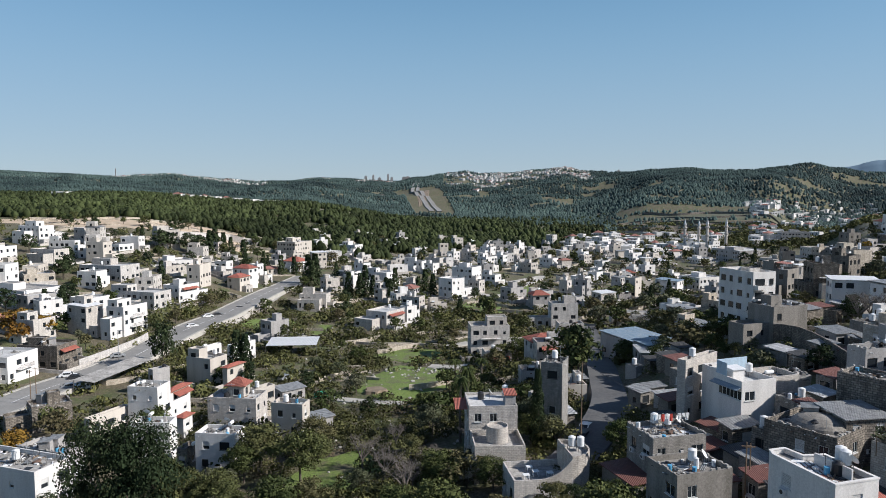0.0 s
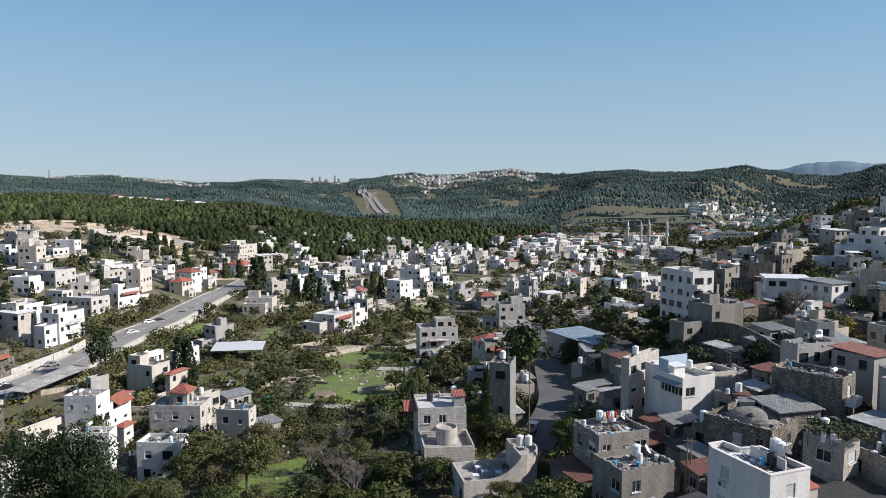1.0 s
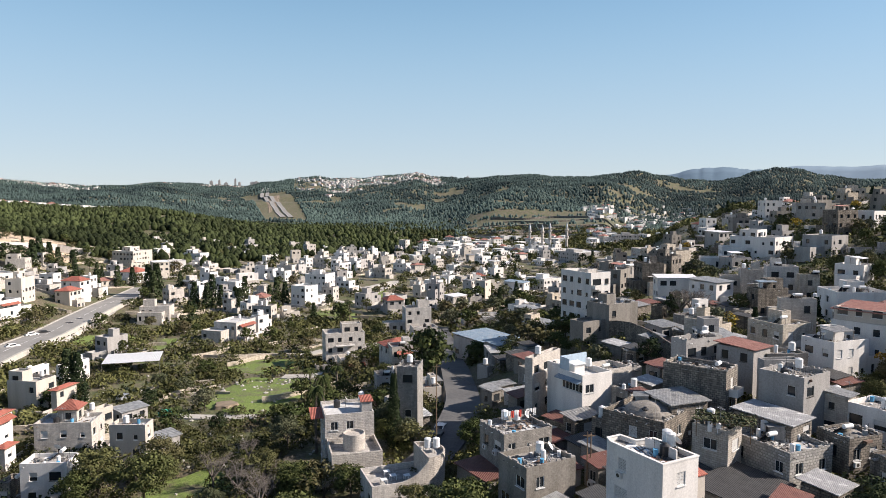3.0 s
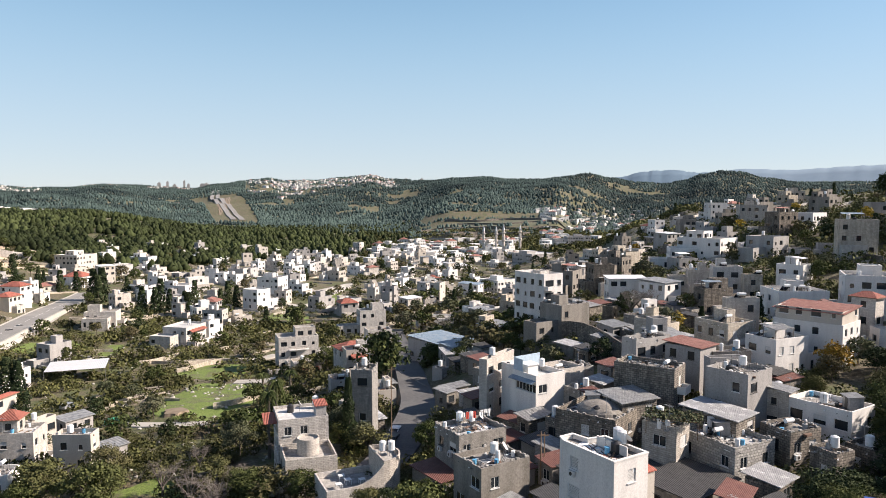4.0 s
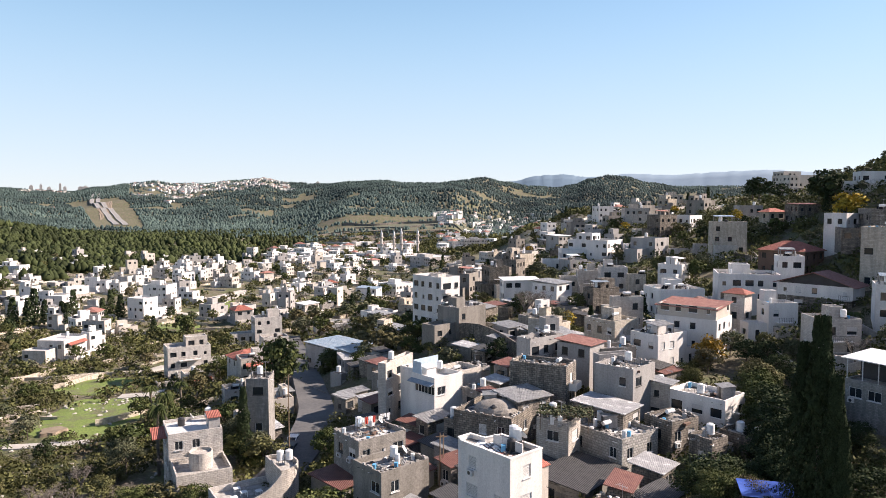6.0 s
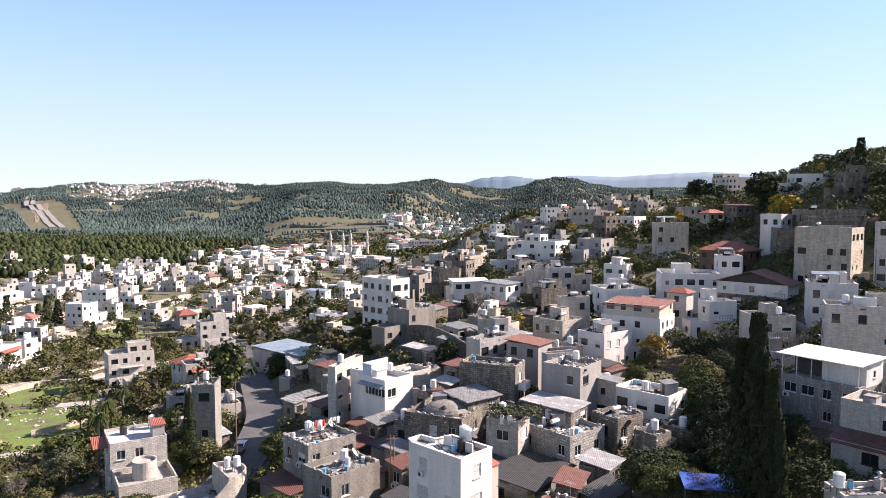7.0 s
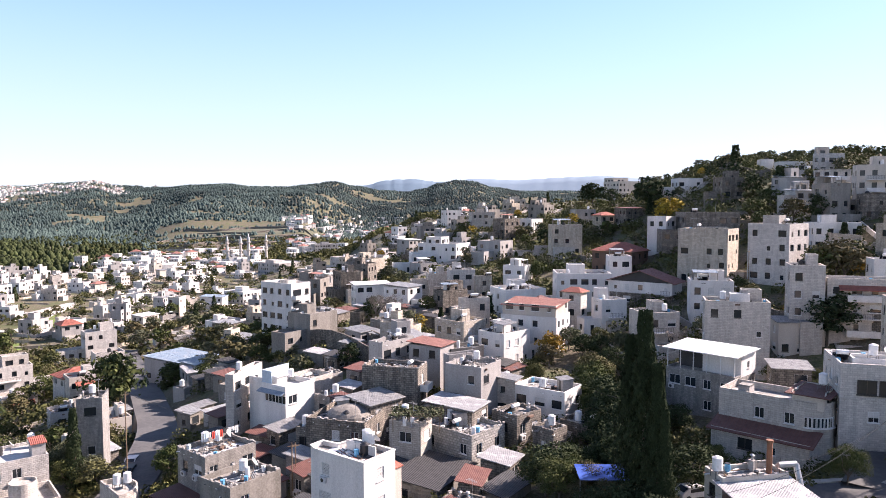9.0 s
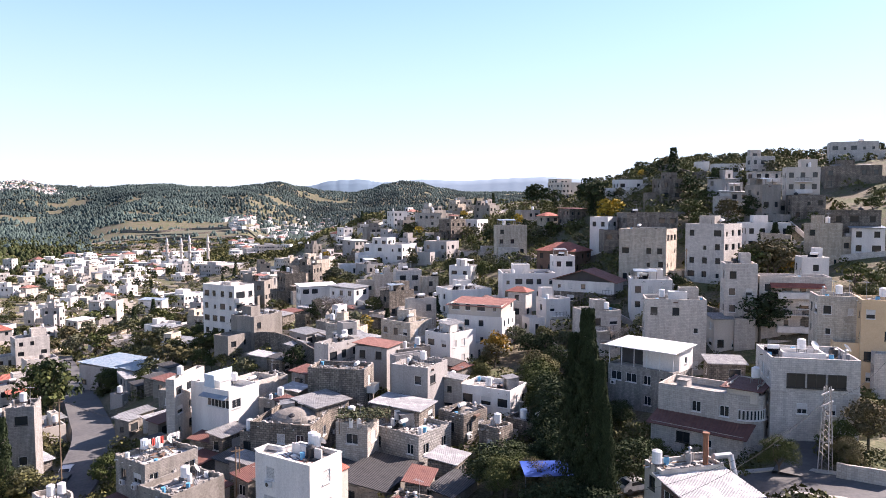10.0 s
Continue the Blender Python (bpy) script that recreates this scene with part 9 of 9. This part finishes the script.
def pipes_kind():
    """Water pipes run low across the deck from an upright tank pair."""
    t = thing("pipe_run", 0, 0, 0, "grey water pipes and a small white boiler on the roof", "pipes", "roof clutter")
    pp = Shape()
    for k in range(3):
        pp.tube((-1.4, -0.3 + 0.2 * k, 0.1), (1.6, -0.3 + 0.2 * k, 0.1), 0.035, 0.035, 5)
        pp.tube((1.6, -0.3 + 0.2 * k, 0.1), (1.6, -0.3 + 0.2 * k, 0.9), 0.035, 0.035, 5)
    part("pipe", pp, ["galv"], t)
    part("boiler", Shape().tube((-1.2, 0.6, 0.1), (-1.2, 0.6, 1.35), 0.3, 0.3, 12).tube((-1.2, 0.6, 1.35), (-1.2, 0.6, 1.45), 0.3, 0.12, 12), ["tank"], t)
    return t


def scatter_roof_things():
    kinds = [tank_kind(), boiler_kind(), black_kind(), dish_kind(), barrel_kind(), planks_kind(), shed_kind(), antenna_kind(), vent_kind(), rubble_kind(), sheets_kind(), pipes_kind()]
    used = [False] * len(kinds)

    def put(k, m):
        if used[k]:
            copy_thing(kinds[k], m)
        else:
            used[k] = True
            kinds[k].matrix_basis = m

    for x, y, z, head, kind in CLUTTER:
        put(kind, pose(x, y, z + 0.004, 0, 0, head + 37 * kind))
    for x, y, z, head, pick, dish in TANK_SPOTS:
        k = 0 if pick < 0.5 else 1 if pick < 0.8 else 2
        put(k, pose(x, y, z + 0.004, 0, 0, head + (180 if k == 1 else 0)))
        if dish:
            c, s = math.cos(radians(head)), math.sin(radians(head))
            put(3, pose(x + c * 1.5, y + s * 1.5, z + 0.004, 0, 0, head + pick * 90))


scatter_roof_things()


def car(x, y, z, head, paint, label):
    t = thing("car", x, y, z, label, "car", "parked cars", turn=head)
    side = [(-2.1, 0.35), (2.1, 0.35), (2.15, 0.75), (1.3, 0.92), (0.7, 1.42), (-1.2, 1.45), (-1.95, 0.98), (-2.15, 0.8)]
    sh = Shape()
    for e in (-0.82, 0.82):
        q = [(u, e, v) for u, v in side]
        sh.face(q if e < 0 else q[::-1])
    for i in range(len(side)):
        p, q = side[i], side[(i + 1) % len(side)]
        sh.face([(p[0], -0.82, p[1]), (p[0], 0.82, p[1]), (q[0], 0.82, q[1]), (q[0], -0.82, q[1])])
    part("body", sh, [paint], t)
    gl = Shape()
    gl.box(-1.05, -0.835, 0.95, 0.75, -0.825, 1.34).box(-1.05, 0.825, 0.95, 0.75, 0.835, 1.34)
    gl.face([(1.24, -0.7, 0.97), (1.24, 0.7, 0.97), (0.76, 0.7, 1.39), (0.76, -0.7, 1.39)])
    gl.face([(-1.88, 0.7, 1.04), (-1.88, -0.7, 1.04), (-1.28, -0.7, 1.42), (-1.28, 0.7, 1.42)])
    part("glazing", gl, ["glass"], t)
    for u in (-1.3, 1.3):
        for e in (-0.86, 0.66):
            part("wheel", Shape().tube((u, e, 0.32), (u, e + 0.2, 0.32), 0.32, 0.32, 12), ["black"], t)


def pole(x, y, z, h, arm=1.2, lamp=False):
    t = thing("street_lamp" if lamp else "utility_pole", x, y, z, "tall grey street lamp beside the road" if lamp else "slim wooden utility pole with crossarm among the houses", "street lamp" if lamp else "pole", "poles")
    part("shaft", Shape().tube((0, 0, -0.5), (0, 0, h), 0.11, 0.07, 7), ["galv" if lamp else "timber"], t)
    part("arm", Shape().box(-arm / 2, -0.05, h - 0.5, arm / 2, 0.05, h - 0.4) if not lamp else Shape().box(0, -0.04, h - 0.1, 1.6, 0.04, h).box(1.1, -0.12, h - 0.16, 1.8, 0.12, h - 0.1), ["galv" if lamp else "timber"], t)


def pylon(x, y, z, h, w):
    t = thing("lattice_pylon", x, y, z, "narrow grey steel lattice pylon with crossarms", "pylon")
    legs = [(-1, -1), (1, -1), (1, 1), (-1, 1)]

    def at(k, f):
        s = w * (1 - 0.55 * f)
        return Vector((legs[k][0] * s, legs[k][1] * s, h * f))

    for k in range(4):
        part("leg", Shape().tube(at(k, 0) - Vector((0, 0, 0.6)), at(k, 1), 0.06, 0.05, 4), ["galv"], t)
    br = Shape()
    n = 14
    for i in range(n):
        for k in range(4):
            j = (k + 1) % 4
            br.tube(at(k, i / n), at(j, (i + 1) / n), 0.018, 0.018, 4, cap=False)
            br.tube(at(j, i / n), at(k, (i + 1) / n), 0.018, 0.018, 4, cap=False)
    part("bracing", br, ["iron"], t)
    for f in (0.8, 0.93):
        part("crossarm", Shape().box(-1.7, -0.08, h * f, 1.7, 0.08, h * f + 0.12), ["galv"], t)


def wire(a, b, sag=0.8, r=0.02):
    sh = Shape()
    a, b = Vector(a), Vector(b)
    prev = a
    for k in range(1, 13):
        f = k / 12
        q = a.lerp(b, f) - Vector((0, 0, sag * 4 * f * (1 - f)))
        sh.tube(prev, q, r, r, 4, cap=False)
        prev = q
    ob = new("power_line", sh.mesh("power_line", ["black"]))
    tagged(ob, "thin black overhead power line between poles", "cable", "overhead wires")


def canopy(x, y, z, head, w, d, h, mat, label, category="canopy", cloth=False):
    t = thing("canopy", x, y, z, label, category, turn=head)
    sh = Shape()
    n = 6
    for i in range(n):
        for j in range(n):
            def at(a, b):
                u, v = a / n, b / n
                return (u * w, v * d, h + (0.5 * v if not cloth else -0.35 * math.sin(math.pi * u) * math.sin(math.pi * v) + 0.3 * v))
            sh.face([at(i, j), at(i + 1, j), at(i + 1, j + 1), at(i, j + 1)])
    part("cover", sh, [mat], t)
    for u in (0.05, w - 0.05):
        for v, lift in ((0.05, 0.0), (d - 0.05, 0.3 if cloth else 0.5)):
            part("post", Shape().box(u - 0.05, v - 0.05, -0.6, u + 0.05, v + 0.05, h + lift * 0.9), ["iron"], t)


def yard_wall(pts, height, mat, label):
    """A free-standing wall along a line, following the ground."""
    sh = Shape()
    line = spline(pts, 4.0)
    for i in range(len(line) - 1):
        p, q = line[i], line[i + 1]
        d = (q - p).normalized()
        s = Vector((-d.y, d.x)) * 0.15
        zp, zq = land(p.x, p.y), land(q.x, q.y)
        c = [(*(p - s), zp - 1), (*(q - s), zq - 1), (*(q + s), zq - 1), (*(p + s), zp - 1), (*(p - s), zp + height), (*(q - s), zq + height), (*(q + s), zq + height), (*(p + s), zp + height)]
        for f in ((4, 5, 6, 7), (0, 1, 5, 4), (2, 3, 7, 6), (1, 2, 6, 5), (3, 0, 4, 7)):
            sh.face([c[k] for k in f])
        ROAD_DOTS.append((p.x, p.y, 0.3))
    ob = new("retaining_wall", sh.mesh("retaining_wall", [mat]))
    tagged(ob, label, "wall", kind="structure")


terrace_lines()


def laundry(x, y, z, head, n):
    t = thing("washing_line", x, y, z, "washing line hung with coloured laundry on the roof", "washing line", turn=head)
    part("line", Shape().tube((0, 0, 1.7), (n * 0.6, 0, 1.7), 0.01, 0.01, 4), ["black"], t)
    for u in (0, n * 0.6):
        part("post", Shape().tube((u, 0, 0), (u, 0, 1.75), 0.03, 0.03, 6), ["iron"], t)
    rng = random.Random(n)
    for k in range(n):
        hh = rng.uniform(0.5, 1.1)
        sh = Shape()
        for j in range(4):
            u0, u1 = k * 0.6 + 0.06 + j * 0.12, k * 0.6 + 0.06 + (j + 1) * 0.12
            sh.face([(u0, 0.05 * math.sin(j * 2), 1.7 - hh), (u1, 0.05 * math.sin(j * 2 + 2), 1.7 - hh), (u1, 0.0, 1.69), (u0, 0.0, 1.69)])
        part("cloth", sh, [rng.choice(("red", "white_paint", "pale_blue", "white_paint", "dark"))], t)


def arbor(x, y, z, head, w, d):
    """A rooftop arbour: posts and beams under a mat of withered vine."""
    t = thing("vine_arbor", x, y, z, "rooftop arbour covered with withered brown vine", "arbor", turn=head)
    for u in (0.1, w / 2, w - 0.1):
        for v in (0.1, d - 0.1):
            part("post", Shape().box(u - 0.05, v - 0.05, 0, u + 0.05, v + 0.05, 2.2), ["timber"], t)
    for k in range(5):
        part("beam", Shape().box(0, k * d / 4 - 0.04, 2.2, w, k * d / 4 + 0.04, 2.32), ["timber"], t)
    rng = np.random.default_rng(8)
    p = np.stack([rng.uniform(-0.4, w + 0.4, 900), rng.uniform(-0.4, d + 0.4, 900), 2.35 + rng.uniform(-0.5, 0.35, 900) * rng.uniform(0, 1, 900)], 1)
    n = np.tile((0.0, 0.0, 1.0), (900, 1)) + rng.normal(size=(900, 3)) * 0.4
    n /= np.linalg.norm(n, axis=1, keepdims=True)
    part("vine", leaf_cards(p, n, 0.2, rng, "olive", "vine"), None, t)

yard_wall([(-167.6, 429.3), (-169.2, 472.9), (-165.7, 522.7), (-152.7, 529.0), (-141.4, 538.1)], 5.0, "stone", "tall pale retaining wall on the hillside")
yard_wall([(-104.5, 196.0), (-101.8, 207.3), (-98.7, 219.7), (-98.1, 227.8)], 2.2, "stone", "pale stone wall along the road")
yard_wall([(-79.3, 250.7), (-79.0, 279.0), (-75.7, 303.1)], 1.6, "stone", "pale stone wall along the road")
yard_wall([(90.4, 79.2), (90.6, 74.2), (90.6, 71.7)], 2.2, "old", "dark retaining wall on the slope")
yard_wall([(81.0, 26.0), (80.8, 24.9), (81.3, 22.6), (81.8, 20.9)], 2.0, "stone", "curved pale stone wall beside the street")
yard_wall([(74.6, 48.9), (73.4, 45.2), (73.4, 43.3)], 2.0, "grey", "low wall beside the street")
car(-101.1, 183.8, 9.79, 20, "white_paint", "white hatchback parked by the roadside")
car(-97.8, 182.0, 9.66, 20, "black", "black saloon parked by the roadside")
car(-94.9, 173.4, 9.68, 20, "galv", "silver car parked by the roadside")
car(-91.3, 172.9, 9.55, 20, "white_paint", "white car parked by the roadside")
car(-90.3, 246.8, 10.84, 35, "white_paint", "white car driving along the road")
car(-91.5, 267.3, 10.76, 35, "white_paint", "white van-like car on the road")
car(-89.1, 271.6, 10.43, 35, "black", "dark car on the road")
car(-85.4, 289.3, 10.09, 35, "black", "dark car waiting on the road")
car(-84.3, 298.2, 10.04, 35, "black", "dark car waiting on the road")
car(-83.2, 307.9, 9.95, 35, "galv", "grey car waiting on the road")
car(-82.5, 318.1, 9.89, 35, "black", "dark car waiting on the road")
car(-89.3, 152.4, 9.7, 10, "black", "black car parked in a yard")
car(-91.2, 157.6, 9.73, 10, "black", "black car parked in a yard")
car(-98.1, 206.1, 9.79, 30, "galv", "grey car parked by the wall")
car(-43.1, 186.4, 8.47, 60, "galv", "grey car parked on a dirt yard")
car(-29.4, 166.7, 9.4, 10, "green", "green car parked on the track")
car(58.8, 247.7, 9.21, 70, "black", "dark car parked in the street")
car(50.0, 204.9, 12.66, 70, "galv", "grey car parked in the street")
car(27.3, 125.6, 17.25, 60, "pale_blue", "pale car parked in the shaded street")
car(25.6, 120.9, 17.35, 60, "white_paint", "white car parked in the shaded street")
car(24.2, 116.8, 17.34, 60, "black", "dark car parked in the shaded street")
car(67.5, 42.6, 27.88, -20, "white_paint", "white car parked below the cypress")
car(100.5, 38.7, 31.4, 80, "galv", "grey car parked in the lane")
pole(-96.0, 160.6, 9.6, 9.0)
pole(-95.7, 157.9, 9.6, 9.0)
pole(-93.3, 196.6, 9.0, 11.0, lamp=True)
pole(-100.8, 263.9, 11.8, 11.0, lamp=True)
pole(22.8, 111.7, 17.0, 15.2)
pole(36.5, 81.2, 22.4, 7.5)
pole(37.3, 81.9, 22.5, 7.0)
wire((22.8, 111.7, 32.2), (36.5, 81.2, 29.8))
pole(38.9, 69.8, 23.6, 8.9)
pole(138.4, 77.3, 40.7, 10.7)
wire((138.4, 77.3, 51.4), (109.7, 66.8, 44.9))
pylon(82.3, 27.7, 30.2, 10.2, 0.62)
wire((82.3, 27.7, 39.0), (66.0, 30.3, 36.1), 1.0)
wire((82.3, 27.7, 39.0), (95.5, 25.9, 41.6), 1.0)
wire((82.3, 27.7, 39.0), (51.4, 27.9, 36.3), 1.0)
canopy(-56.4, 217.5, 7.2, 4, 16, 11, 3.6, "whitesheet", "large white sheet canopy over a parking shed")
canopy(55.8, 49.0, 25.3, -38, 5.5, 4.0, 5.3, "blue", "bright blue tarpaulin canopy on posts", cloth=True)
laundry(28.4, 91.7, 28.1, 12, 9)
canopy(-86.7, 169.5, 9.1, 80.1, 25.2, 6, 3.2, "deck", "long flat-roofed colonnade beside the road", "colonnade")
yard_wall([(69.1, 144.0), (71.3, 131.5), (68.7, 115.1)], 4.0, "old", "old stone retaining wall on the slope")
yard_wall([(78.1, 131.2), (77.5, 119.1), (82.1, 116.0)], 3.0, "old", "old stone retaining wall on the slope")
yard_wall([(71.0, 98.4), (74.5, 93.8), (78.6, 90.4)], 2.5, "dull", "stained concrete wall between the houses")
wire((91.3, 89.9, 31.4), (74.1, 58.3, 34.5), 1.0, 0.018)
wire((39.9, 66.9, 29.7), (41.5, 53.9, 30.7), 0.8, 0.018)
wire((22.8, 111.7, 32.2), (31.5, 102.2, 29.6), 0.8, 0.018)
wire((49.5, 34.5, 34.7), (63.1, 27.2, 37.6), 0.7, 0.018)
wire((-97.5, 163.1, 17.2), (-87.9, 185.2, 21.6), 1.2, 0.018)
wire((40.9, 59.2, 29.8), (52.1, 58.1, 28.4), 0.6, 0.018)
yard_wall([(174.4, 82.9), (172.8, 76.3), (172.8, 69.5)], 4.0, "tan", "tan stone retaining wall on the slope")
yard_wall([(281.0, 177.9), (230.7, 134.0), (229.6, 122.4)], 3.0, "old", "old stone terrace wall on the slope")
yard_wall([(222.8, 116.6), (222.6, 104.8), (218.7, 90.6)], 3.0, "tan", "tan stone terrace wall on the slope")
yard_wall([(176.0, 61.8), (175.9, 55.7), (176.5, 50.4)], 4.0, "old", "old stone terrace wall on the slope")
yard_wall([(182.7, 133.2), (169.7, 117.6), (164.9, 112.3)], 4.0, "old", "old stone terrace wall on the slope")
yard_wall([(195.2, 82.0), (193.0, 75.2), (191.5, 69.0)], 3.0, "old", "old stone terrace wall on the slope")
yard_wall([(163.9, 145.2), (164.7, 155.7), (162.2, 163.8)], 3.0, "old", "old stone terrace wall on the slope")
yard_wall([(131.1, 72.2), (130.2, 66.7), (130.8, 56.9)], 3.5, "old", "old stone retaining wall behind the houses")
yard_wall([(132.3, 52.3), (135.4, 45.7), (137.3, 38.3)], 4.0, "old", "old stone retaining wall behind the houses")
arbor(49.0, 76.6, 30.0, -40.0, 6.5, 4.0)
